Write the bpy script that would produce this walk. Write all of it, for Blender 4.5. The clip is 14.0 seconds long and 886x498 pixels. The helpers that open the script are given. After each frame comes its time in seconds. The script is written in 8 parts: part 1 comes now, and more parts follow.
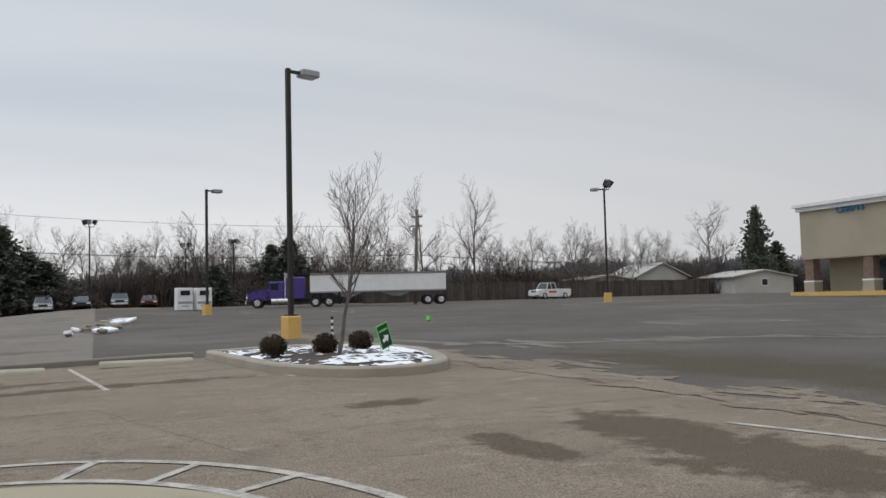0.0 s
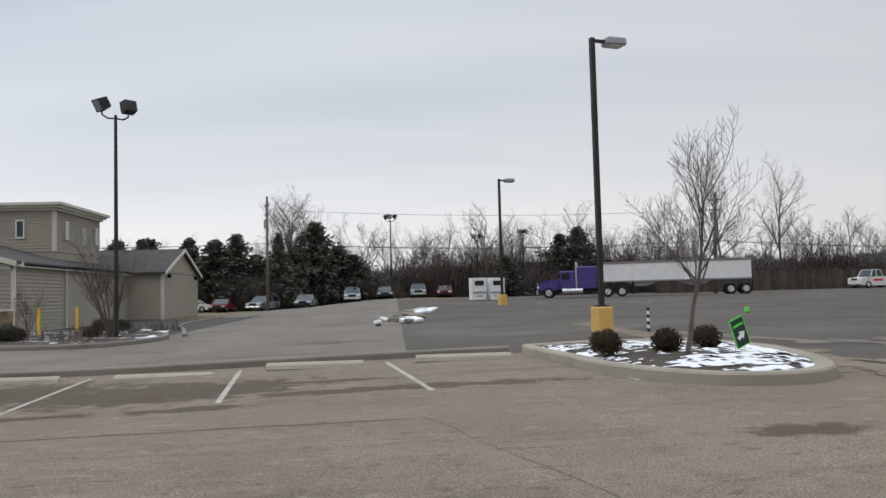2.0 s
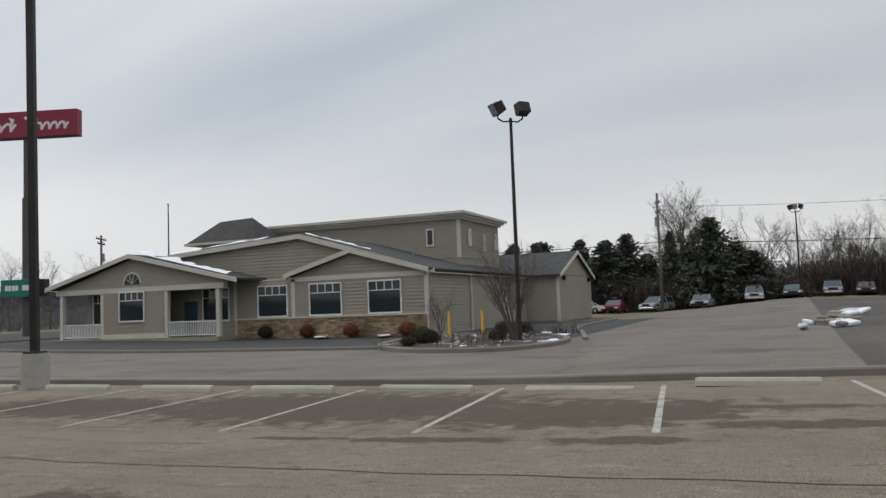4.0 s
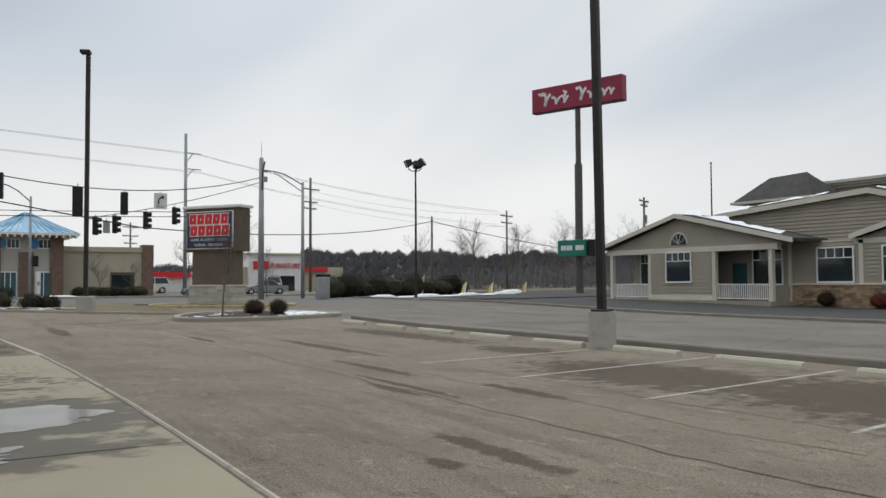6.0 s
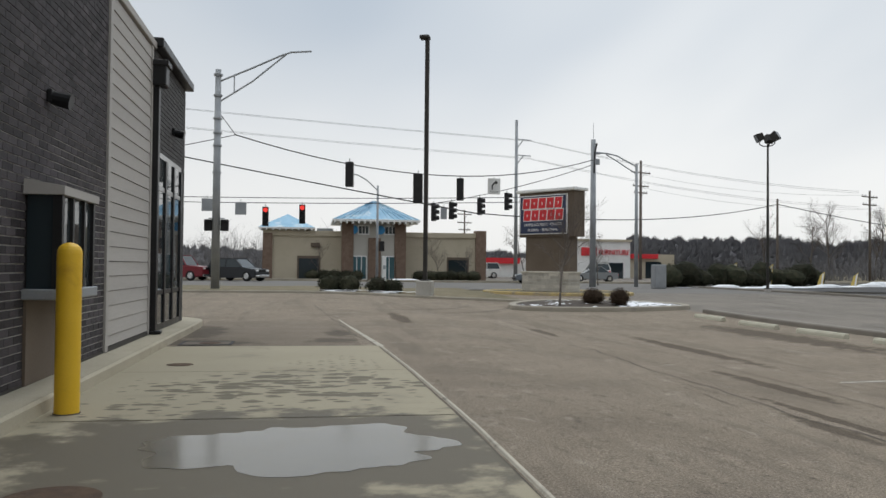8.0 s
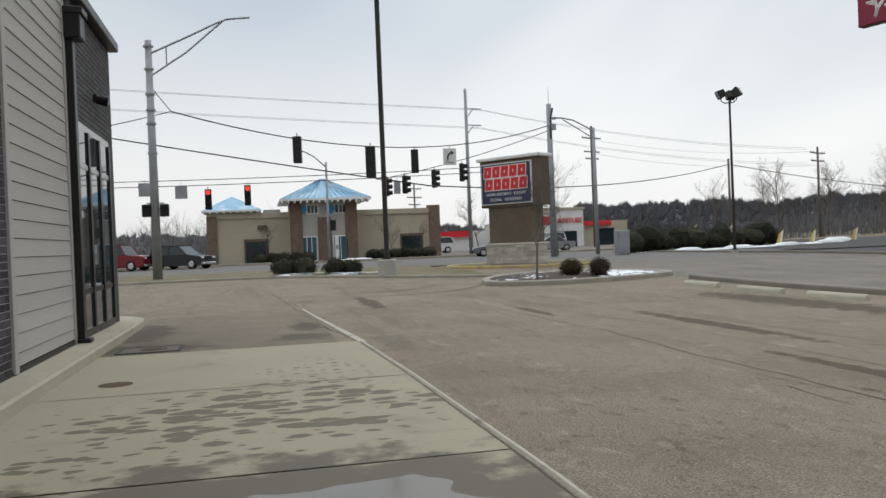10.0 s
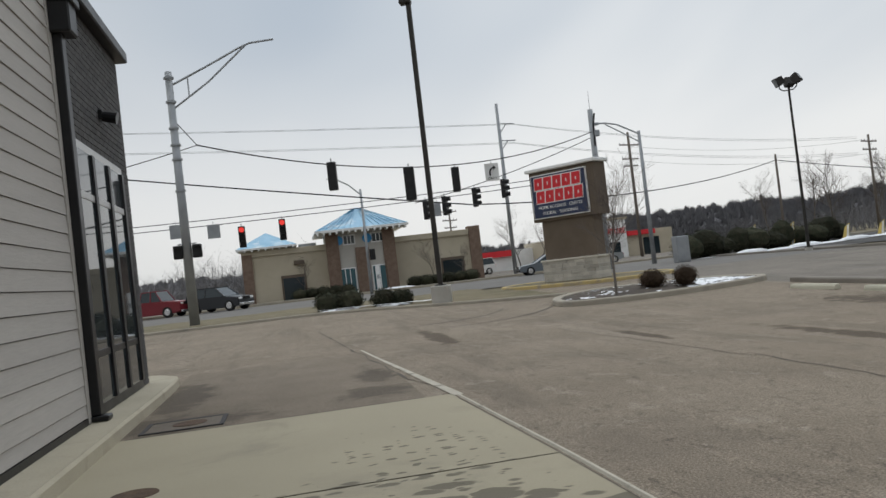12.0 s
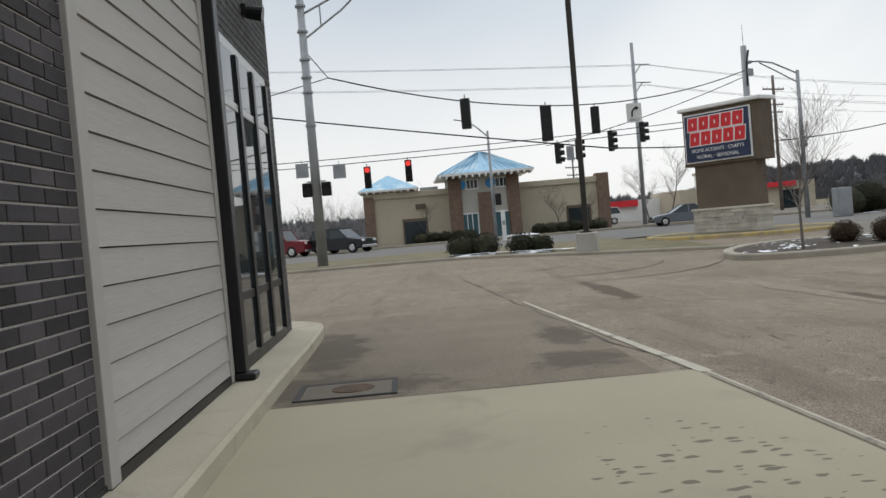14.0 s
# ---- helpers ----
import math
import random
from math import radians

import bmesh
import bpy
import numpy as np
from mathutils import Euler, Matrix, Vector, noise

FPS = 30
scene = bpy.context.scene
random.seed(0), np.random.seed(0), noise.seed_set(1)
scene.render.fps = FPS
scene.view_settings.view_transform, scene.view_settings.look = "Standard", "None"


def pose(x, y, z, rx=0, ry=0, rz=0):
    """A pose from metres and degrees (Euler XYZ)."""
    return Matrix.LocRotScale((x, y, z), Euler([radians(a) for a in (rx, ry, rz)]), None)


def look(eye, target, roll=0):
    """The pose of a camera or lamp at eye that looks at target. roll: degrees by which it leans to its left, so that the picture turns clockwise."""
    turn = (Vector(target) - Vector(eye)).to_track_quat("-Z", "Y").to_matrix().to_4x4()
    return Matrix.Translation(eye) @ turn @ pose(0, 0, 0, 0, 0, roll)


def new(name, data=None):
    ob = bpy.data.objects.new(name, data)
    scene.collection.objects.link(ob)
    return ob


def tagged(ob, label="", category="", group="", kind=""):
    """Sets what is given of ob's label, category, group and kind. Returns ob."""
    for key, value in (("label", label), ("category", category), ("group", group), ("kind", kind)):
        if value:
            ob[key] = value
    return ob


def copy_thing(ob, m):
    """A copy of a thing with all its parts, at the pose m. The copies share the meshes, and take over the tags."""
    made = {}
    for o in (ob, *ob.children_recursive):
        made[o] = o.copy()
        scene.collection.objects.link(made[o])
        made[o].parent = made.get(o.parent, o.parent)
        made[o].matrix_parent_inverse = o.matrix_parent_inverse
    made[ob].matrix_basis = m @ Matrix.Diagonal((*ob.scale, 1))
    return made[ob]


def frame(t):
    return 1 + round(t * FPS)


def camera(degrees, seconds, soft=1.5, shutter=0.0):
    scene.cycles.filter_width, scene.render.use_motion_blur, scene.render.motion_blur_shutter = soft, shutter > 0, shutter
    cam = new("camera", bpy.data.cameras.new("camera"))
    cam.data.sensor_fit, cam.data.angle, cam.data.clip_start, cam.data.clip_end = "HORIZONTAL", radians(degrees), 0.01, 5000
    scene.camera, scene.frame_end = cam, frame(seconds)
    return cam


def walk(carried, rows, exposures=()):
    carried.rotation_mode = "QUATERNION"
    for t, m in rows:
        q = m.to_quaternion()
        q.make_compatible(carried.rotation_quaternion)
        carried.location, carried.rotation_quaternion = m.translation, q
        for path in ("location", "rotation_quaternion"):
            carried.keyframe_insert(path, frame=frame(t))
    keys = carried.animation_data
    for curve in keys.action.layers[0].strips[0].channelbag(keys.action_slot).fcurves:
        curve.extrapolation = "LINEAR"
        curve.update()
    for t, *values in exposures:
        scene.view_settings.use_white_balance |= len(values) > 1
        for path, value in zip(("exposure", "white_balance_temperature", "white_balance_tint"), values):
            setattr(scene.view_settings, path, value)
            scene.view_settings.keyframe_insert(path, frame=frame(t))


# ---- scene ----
cam = camera(56.4, 14.0)
PATH = [
    (0, (-2.132, -1.588, 1.447), (-0.292, -2.362, 1.566), -1.4),
    (0.5, (-1.583, -1.509, 1.463), (0.353, -1.999, 1.572), -3.1),
    (1, (-0.9, -1.431, 1.462), (1.084, -1.645, 1.587), -3.7),
    (1.5, (-0.292, -1.342, 1.475), (1.693, -1.561, 1.583), -2.9),
    (2, (0.219, -1.27, 1.457), (2.213, -1.389, 1.569), -1.5),
    (2.2, (0.426, -1.216, 1.454), (2.422, -1.254, 1.57), -0.4),
    (4.3, (2.584, -0.085, 1.518), (4.314, 0.912, 1.641), -2.0),
    (4.5, (2.719, 0.116, 1.5), (4.352, 1.267, 1.6), -1.7),
    (5, (3.056, 0.679, 1.485), (4.496, 2.066, 1.55), -2.4),
    (5.5, (3.557, 1.375, 1.506), (4.79, 2.949, 1.588), -1.3),
    (6, (3.657, 1.837, 1.506), (4.693, 3.546, 1.585), -0.3),
    (6.5, (3.857, 2.588, 1.508), (4.621, 4.434, 1.587), -0.8),
    (7, (3.926, 3.268, 1.497), (4.504, 5.181, 1.584), 0.2),
    (7.5, (4.026, 4.013, 1.506), (4.423, 5.972, 1.597), 0.5),
    (7.7, (4.073, 4.306, 1.518), (4.405, 6.277, 1.593), 1.1),
    (9.8, (3.809, 6.971, 1.604), (4.184, 8.935, 1.568), -2.9),
    (10, (3.83, 7.157, 1.557), (4.27, 9.108, 1.541), -2.3),
    (10.5, (3.856, 7.944, 1.551), (4.395, 9.87, 1.557), -2.7),
    (11, (3.892, 8.707, 1.541), (4.362, 10.651, 1.553), -3.2),
    (11.5, (3.783, 9.412, 1.555), (4.246, 11.358, 1.578), -5.2),
    (12, (3.601, 10.145, 1.571), (3.968, 12.111, 1.618), -6.6),
    (12.5, (3.326, 10.734, 1.547), (3.669, 12.704, 1.535), -6.2),
    (13, (3.115, 11.313, 1.546), (3.324, 13.302, 1.501), -6.5),
    (13.5, (2.932, 11.974, 1.545), (3.141, 13.962, 1.485), -5.2),
    (14, (2.886, 12.517, 1.53), (2.974, 14.514, 1.479), -4.9),
]
walk(cam, [(t, look(eye, target, roll)) for t, eye, target, roll in PATH],
     exposures=((0.0, 0.05, 6500, 10), (1.0, 0.1, 6480, 10), (2.2, 0.14, 6500, 10), (4.3, -0.12, 6580, 9), (5.0, 0.02, 6600, 9), (6.5, 0.02, 6610, 8), (9.9, 0.13, 6600, 8), (11.0, 0.04, 6600, 8), (12.5, -0.06, 6600, 8), (13.4, 0.14, 6600, 8), (14.0, 0.14, 6600, 8)))

# ---------------------------------------------------------------- sky and sun
def make_world():
    w = bpy.data.worlds.new("overcast_sky")
    scene.world = w
    w.use_nodes = True
    nt = w.node_tree
    nt.nodes.clear()
    N, L = nt.nodes.new, nt.links.new
    out, bg = N("ShaderNodeOutputWorld"), N("ShaderNodeBackground")
    sky = N("ShaderNodeTexSky")
    sky.sky_type, sky.sun_disc = "NISHITA", False
    sky.sun_elevation, sky.sun_rotation = radians(56), radians(9)
    sky.dust_density = 4.0
    grey = N("ShaderNodeRGBToBW")
    L(sky.outputs[0], grey.inputs[0])
    co = N("ShaderNodeTexCoord")
    sep = N("ShaderNodeSeparateXYZ")
    L(co.outputs["Generated"], sep.inputs[0])
    # cloud deck: streaks that stretch towards the horizon
    up = N("ShaderNodeMath"); up.operation = "MAXIMUM"; up.inputs[1].default_value = 0.0
    L(sep.outputs[2], up.inputs[0])
    lift = N("ShaderNodeMath"); lift.operation = "ADD"; lift.inputs[1].default_value = 0.18
    L(up.outputs[0], lift.inputs[0])
    div = N("ShaderNodeVectorMath"); div.operation = "DIVIDE"
    L(co.outputs["Generated"], div.inputs[0]); L(lift.outputs[0], div.inputs[1])
    mp = N("ShaderNodeMapping"); mp.inputs["Rotation"].default_value = (0, 0, radians(-12)); mp.inputs["Scale"].default_value = (0.9, 0.26, 0.0); mp.inputs["Location"].default_value = (3.7, 1.9, 0.0)
    L(div.outputs[0], mp.inputs[0])
    nz = N("ShaderNodeTexNoise"); nz.inputs["Scale"].default_value = 0.75; nz.inputs["Detail"].default_value = 3.5
    nz.inputs["Roughness"].default_value = 0.5; nz.inputs["Distortion"].default_value = 0.4
    L(mp.outputs[0], nz.inputs["Vector"])
    ramp = N("ShaderNodeValToRGB")
    ramp.color_ramp.elements[0].position, ramp.color_ramp.elements[1].position = 0.34, 0.66
    ramp.color_ramp.elements[0].color = (0.47, 0.54, 0.635, 1)
    ramp.color_ramp.elements[1].color = (0.865, 0.883, 0.908, 1)
    L(nz.outputs[0], ramp.inputs[0])
    # paler towards the horizon, brighter again overhead (overcast deck)
    hor = N("ShaderNodeMapRange"); hor.interpolation_type = "SMOOTHSTEP"
    hor.inputs["From Min"].default_value, hor.inputs["From Max"].default_value = 0.02, 0.30
    hor.inputs["To Min"].default_value, hor.inputs["To Max"].default_value = 0.88, 0.0
    L(sep.outputs[2], hor.inputs["Value"])
    mix = N("ShaderNodeMix"); mix.data_type = "RGBA"
    L(hor.outputs[0], mix.inputs["Factor"]); L(ramp.outputs[0], mix.inputs["A"])
    mix.inputs["B"].default_value = (0.905, 0.903, 0.90, 1)
    top = N("ShaderNodeMapRange")
    top.inputs["From Min"].default_value, top.inputs["From Max"].default_value = 0.35, 1.0
    top.inputs["To Min"].default_value, top.inputs["To Max"].default_value = 1.0, ZENITH
    L(sep.outputs[2], top.inputs["Value"])
    # the deck is thinner towards the sun
    side = N("ShaderNodeVectorMath"); side.operation = "DOT_PRODUCT"; side.inputs[1].default_value = (0.62, 0.78, 0.0)
    L(co.outputs["Generated"], side.inputs[0])
    sr = N("ShaderNodeMapRange"); sr.inputs["From Min"].default_value, sr.inputs["From Max"].default_value = -0.2, 1.0
    sr.inputs["To Min"].default_value, sr.inputs["To Max"].default_value = 0.69, 1.0
    L(side.outputs["Value"], sr.inputs["Value"])
    both = N("ShaderNodeMath"); both.operation = "MULTIPLY"
    L(top.outputs[0], both.inputs[0]); L(sr.outputs[0], both.inputs[1])
    mul = N("ShaderNodeVectorMath"); mul.operation = "SCALE"
    L(mix.outputs["Result"], mul.inputs[0]); L(both.outputs[0], mul.inputs["Scale"])
    add = N("ShaderNodeVectorMath"); add.operation = "MULTIPLY_ADD"
    L(grey.outputs[0], add.inputs[0]); add.inputs[1].default_value = (0.012, 0.013, 0.015)
    L(mul.outputs[0], add.inputs[2])
    L(add.outputs[0], bg.inputs[0])
    bg.inputs[1].default_value = SKY
    L(bg.outputs[0], out.inputs[0])


SKY, ZENITH = 0.92, 2.6
make_world()
sun = new("sun", bpy.data.lights.new("sun", "SUN"))
sun.data.energy, sun.data.angle, sun.data.color = 0.55, radians(25), (1.0, 0.97, 0.93)
sun.matrix_world = look((0, 0, 60), (-6, -40, 0))

# ---------------------------------------------------------------- materials
def surf(name, c1, c2, scale=1.5, rough=0.85, metal=0.0, bump=0.15, fine=60.0, grain=0.18, rnd=0.0, obj=False,
         stain=None, stain_scale=0.35, stain_lo=0.55, stain_hi=0.7, spec=0.4, stretch=None, spots=(), spot_col=(0.1, 0.1, 0.1), spot_noise=1.6, wild=1.2, spot_rough=None, soft=0.16, most=1.0, streaks=(), dots=(), dot_col=(0.1, 0.1, 0.1)):
    m = bpy.data.materials.new(name)
    m.use_nodes = True
    nt = m.node_tree
    N, L = nt.nodes.new, nt.links.new
    b = nt.nodes["Principled BSDF"]
    co = N("ShaderNodeTexCoord").outputs["Object"] if obj else N("ShaderNodeNewGeometry").outputs["Position"]
    if stretch:
        mp = N("ShaderNodeMapping"); mp.inputs["Scale"].default_value = stretch
        L(co, mp.inputs[0]); co = mp.outputs[0]
    big = N("ShaderNodeTexNoise"); big.inputs["Scale"].default_value = scale; big.inputs["Detail"].default_value = 6
    sml = N("ShaderNodeTexNoise"); sml.inputs["Scale"].default_value = fine; sml.inputs["Detail"].default_value = 5; sml.inputs["Roughness"].default_value = 0.7
    L(co, big.inputs["Vector"]); L(co, sml.inputs["Vector"])
    r = N("ShaderNodeMapRange"); r.inputs["From Min"].default_value, r.inputs["From Max"].default_value = 0.32, 0.68
    L(big.outputs[0], r.inputs["Value"])
    mix = N("ShaderNodeMix"); mix.data_type = "RGBA"
    mix.inputs["A"].default_value, mix.inputs["B"].default_value = (*c1, 1), (*c2, 1)
    L(r.outputs[0], mix.inputs["Factor"])
    col = mix.outputs["Result"]
    if stain:
        st = N("ShaderNodeTexNoise"); st.inputs["Scale"].default_value = stain_scale; st.inputs["Detail"].default_value = 7
        st.inputs["Roughness"].default_value = 0.62; st.inputs["Distortion"].default_value = 0.6
        L(co, st.inputs["Vector"])
        sr = N("ShaderNodeMapRange"); sr.inputs["From Min"].default_value, sr.inputs["From Max"].default_value = stain_lo, stain_hi
        L(st.outputs[0], sr.inputs["Value"])
        sx = N("ShaderNodeMix"); sx.data_type = "RGBA"
        L(sr.outputs[0], sx.inputs["Factor"]); L(col, sx.inputs["A"]); sx.inputs["B"].default_value = (*stain, 1)
        col = sx.outputs["Result"]
    for k, (tone, sc, lo, hi, most_) in enumerate(streaks):
        sm = N("ShaderNodeMapping"); sm.inputs["Scale"].default_value = sc; sm.inputs["Location"].default_value = (3.1 * k, 7.7 * k, 0)
        L(co, sm.inputs[0])
        sn = N("ShaderNodeTexNoise"); sn.inputs["Scale"].default_value = 1.0; sn.inputs["Detail"].default_value = 6
        sn.inputs["Roughness"].default_value = 0.65; sn.inputs["Distortion"].default_value = 0.35
        L(sm.outputs[0], sn.inputs["Vector"])
        sg = N("ShaderNodeMapRange"); sg.interpolation_type = "SMOOTHSTEP"
        sg.inputs["From Min"].default_value, sg.inputs["From Max"].default_value, sg.inputs["To Max"].default_value = lo, hi, most_
        L(sn.outputs[0], sg.inputs["Value"])
        sk = N("ShaderNodeMix"); sk.data_type = "RGBA"
        L(sg.outputs[0], sk.inputs["Factor"]); L(col, sk.inputs["A"]); sk.inputs["B"].default_value = (*tone, 1)
        col = sk.outputs["Result"]
    mask = None
    if spots:
        near = None
        for cx, cy, rx, ry in spots:
            d = N("ShaderNodeVectorMath"); d.operation = "SUBTRACT"; d.inputs[1].default_value = (cx, cy, 0)
            L(co, d.inputs[0])
            k = N("ShaderNodeVectorMath"); k.operation = "MULTIPLY"; k.inputs[1].default_value = (1 / rx, 1 / ry, 0)
            L(d.outputs[0], k.inputs[0])
            ln = N("ShaderNodeVectorMath"); ln.operation = "LENGTH"; L(k.outputs[0], ln.inputs[0])
            if near is None:
                near = ln.outputs["Value"]
            else:
                mn = N("ShaderNodeMath"); mn.operation = "MINIMUM"
                L(near, mn.inputs[0]); L(ln.outputs["Value"], mn.inputs[1]); near = mn.outputs[0]
        wn = N("ShaderNodeTexNoise"); wn.inputs["Scale"].default_value = spot_noise; wn.inputs["Detail"].default_value = 7; wn.inputs["Roughness"].default_value = 0.6
        L(co, wn.inputs["Vector"])
        ma = N("ShaderNodeMath"); ma.operation = "MULTIPLY_ADD"; ma.inputs[1].default_value = 2 * wild
        L(wn.outputs[0], ma.inputs[0]); L(near, ma.inputs[2])
        sr2 = N("ShaderNodeMapRange"); sr2.inputs["From Min"].default_value, sr2.inputs["From Max"].default_value = 0.94 + soft / 2 + wild, 0.94 - soft / 2 + wild
        sr2.interpolation_type = "SMOOTHSTEP"; sr2.inputs["To Max"].default_value = most
        L(ma.outputs[0], sr2.inputs["Value"])
        mask = sr2.outputs[0]
        sx2 = N("ShaderNodeMix"); sx2.data_type = "RGBA"
        L(mask, sx2.inputs["Factor"]); L(col, sx2.inputs["A"]); sx2.inputs["B"].default_value = (*spot_col, 1)
        col = sx2.outputs["Result"]
    # round drops: cells of uneven size inside soft regions (cx, cy, rx, ry, cells a metre, size)
    for k, (cx, cy, rx, ry, cells, size) in enumerate(dots):
        wb = N("ShaderNodeTexNoise"); wb.inputs["Scale"].default_value = 4.5; wb.inputs["Detail"].default_value = 3
        L(co, wb.inputs["Vector"])
        wv = N("ShaderNodeVectorMath"); wv.operation = "MULTIPLY_ADD"; wv.inputs[1].default_value = (0.13, 0.13, 0.0)
        L(wb.outputs["Color"], wv.inputs[0]); L(co, wv.inputs[2])
        sq = N("ShaderNodeVectorMath"); sq.operation = "MULTIPLY"; sq.inputs[1].default_value = (cells, cells * 1.75, 0.0)
        L(wv.outputs[0], sq.inputs[0])
        vo = N("ShaderNodeTexVoronoi"); vo.voronoi_dimensions = "2D"; vo.inputs["Scale"].default_value = 1.0
        L(sq.outputs[0], vo.inputs["Vector"])
        hue = N("ShaderNodeSeparateColor"); L(vo.outputs["Color"], hue.inputs[0])
        dm = N("ShaderNodeVectorMath"); dm.operation = "SUBTRACT"; dm.inputs[1].default_value = (cx, cy, 0)
        L(co, dm.inputs[0])
        dk = N("ShaderNodeVectorMath"); dk.operation = "MULTIPLY"; dk.inputs[1].default_value = (1 / rx, 1 / ry, 0)
        L(dm.outputs[0], dk.inputs[0])
        dl = N("ShaderNodeVectorMath"); dl.operation = "LENGTH"; L(dk.outputs[0], dl.inputs[0])
        rad = N("ShaderNodeMapRange"); rad.inputs["From Min"].default_value, rad.inputs["From Max"].default_value = 0.35, 1.0
        rad.inputs["To Min"].default_value, rad.inputs["To Max"].default_value = size, 0.0
        L(dl.outputs["Value"], rad.inputs["Value"])
        rnd_ = N("ShaderNodeMapRange"); rnd_.inputs["To Min"].default_value, rnd_.inputs["To Max"].default_value = (0.1 if cells < 4 else -1.1), 1.25
        L(hue.outputs[0], rnd_.inputs["Value"])
        rm = N("ShaderNodeMath"); rm.operation = "MULTIPLY"; L(rad.outputs[0], rm.inputs[0]); L(rnd_.outputs[0], rm.inputs[1])
        df = N("ShaderNodeMath"); df.operation = "SUBTRACT"; L(rm.outputs[0], df.inputs[0]); L(vo.outputs["Distance"], df.inputs[1])
        dr = N("ShaderNodeMapRange"); dr.interpolation_type = "SMOOTHSTEP"
        dr.inputs["From Min"].default_value, dr.inputs["From Max"].default_value, dr.inputs["To Max"].default_value = 0.0, 0.15, 0.85
        L(df.outputs[0], dr.inputs["Value"])
        dx = N("ShaderNodeMix"); dx.data_type = "RGBA"
        L(dr.outputs[0], dx.inputs["Factor"]); L(col, dx.inputs["A"]); dx.inputs["B"].default_value = (*dot_col, 1)
        col = dx.outputs["Result"]
    g = N("ShaderNodeMapRange")
    g.inputs["From Min"].default_value, g.inputs["From Max"].default_value = 0.25, 0.75
    g.inputs["To Min"].default_value, g.inputs["To Max"].default_value = 1 - grain, 1 + grain
    L(sml.outputs[0], g.inputs["Value"])
    mu = N("ShaderNodeVectorMath"); mu.operation = "SCALE"
    L(col, mu.inputs[0]); L(g.outputs[0], mu.inputs["Scale"])
    col = mu.outputs[0]
    if rnd:
        oi = N("ShaderNodeObjectInfo"); isl = N("ShaderNodeNewGeometry")
        ad = N("ShaderNodeMath"); ad.operation = "ADD"
        L(oi.outputs["Random"], ad.inputs[0]); L(isl.outputs["Random Per Island"], ad.inputs[1])
        fr = N("ShaderNodeMath"); fr.operation = "FRACT"; L(ad.outputs[0], fr.inputs[0])
        rr = N("ShaderNodeMapRange"); rr.inputs["To Min"].default_value, rr.inputs["To Max"].default_value = 1 - rnd, 1 + rnd
        L(fr.outputs[0], rr.inputs["Value"])
        m2 = N("ShaderNodeVectorMath"); m2.operation = "SCALE"
        L(col, m2.inputs[0]); L(rr.outputs[0], m2.inputs["Scale"])
        col = m2.outputs[0]
    L(col, b.inputs["Base Color"])
    rg = N("ShaderNodeMapRange")
    rg.inputs["To Min"].default_value, rg.inputs["To Max"].default_value = max(0.02, rough - 0.1), min(1.0, rough + 0.1)
    L(big.outputs[0], rg.inputs["Value"])
    if mask is not None and spot_rough is not None:
        rx_ = N("ShaderNodeMix"); L(mask, rx_.inputs["Factor"]); L(rg.outputs[0], rx_.inputs["A"]); rx_.inputs["B"].default_value = spot_rough
        L(rx_.outputs["Result"], b.inputs["Roughness"])
    else:
        L(rg.outputs[0], b.inputs["Roughness"])
    b.inputs["Metallic"].default_value = metal
    b.inputs["Specular IOR Level"].default_value = spec
    if bump:
        bp = N("ShaderNodeBump"); bp.inputs["Strength"].default_value = bump; bp.inputs["Distance"].default_value = 0.02
        L(sml.outputs[0], bp.inputs["Height"]); L(bp.outputs[0], b.inputs["Normal"])
    return m


def glass(name, tint=(0.02, 0.03, 0.035), rough=0.04):
    m = bpy.data.materials.new(name)
    m.use_nodes = True
    b = m.node_tree.nodes["Principled BSDF"]
    b.inputs["Base Color"].default_value = (*tint, 1)
    b.inputs["Roughness"].default_value = rough
    b.inputs["Specular IOR Level"].default_value = 0.6
    nz = m.node_tree.nodes.new("ShaderNodeTexNoise"); nz.inputs["Scale"].default_value = 0.9
    bp = m.node_tree.nodes.new("ShaderNodeBump"); bp.inputs["Strength"].default_value = 0.03
    m.node_tree.links.new(nz.outputs[0], bp.inputs["Height"]); m.node_tree.links.new(bp.outputs[0], b.inputs["Normal"])
    return m


def glow(name, c, s):
    m = bpy.data.materials.new(name)
    m.use_nodes = True
    b = m.node_tree.nodes["Principled BSDF"]
    b.inputs["Base Color"].default_value = (*c, 1)
    b.inputs["Emission Color"].default_value = (*c, 1)
    b.inputs["Emission Strength"].default_value = s
    return m


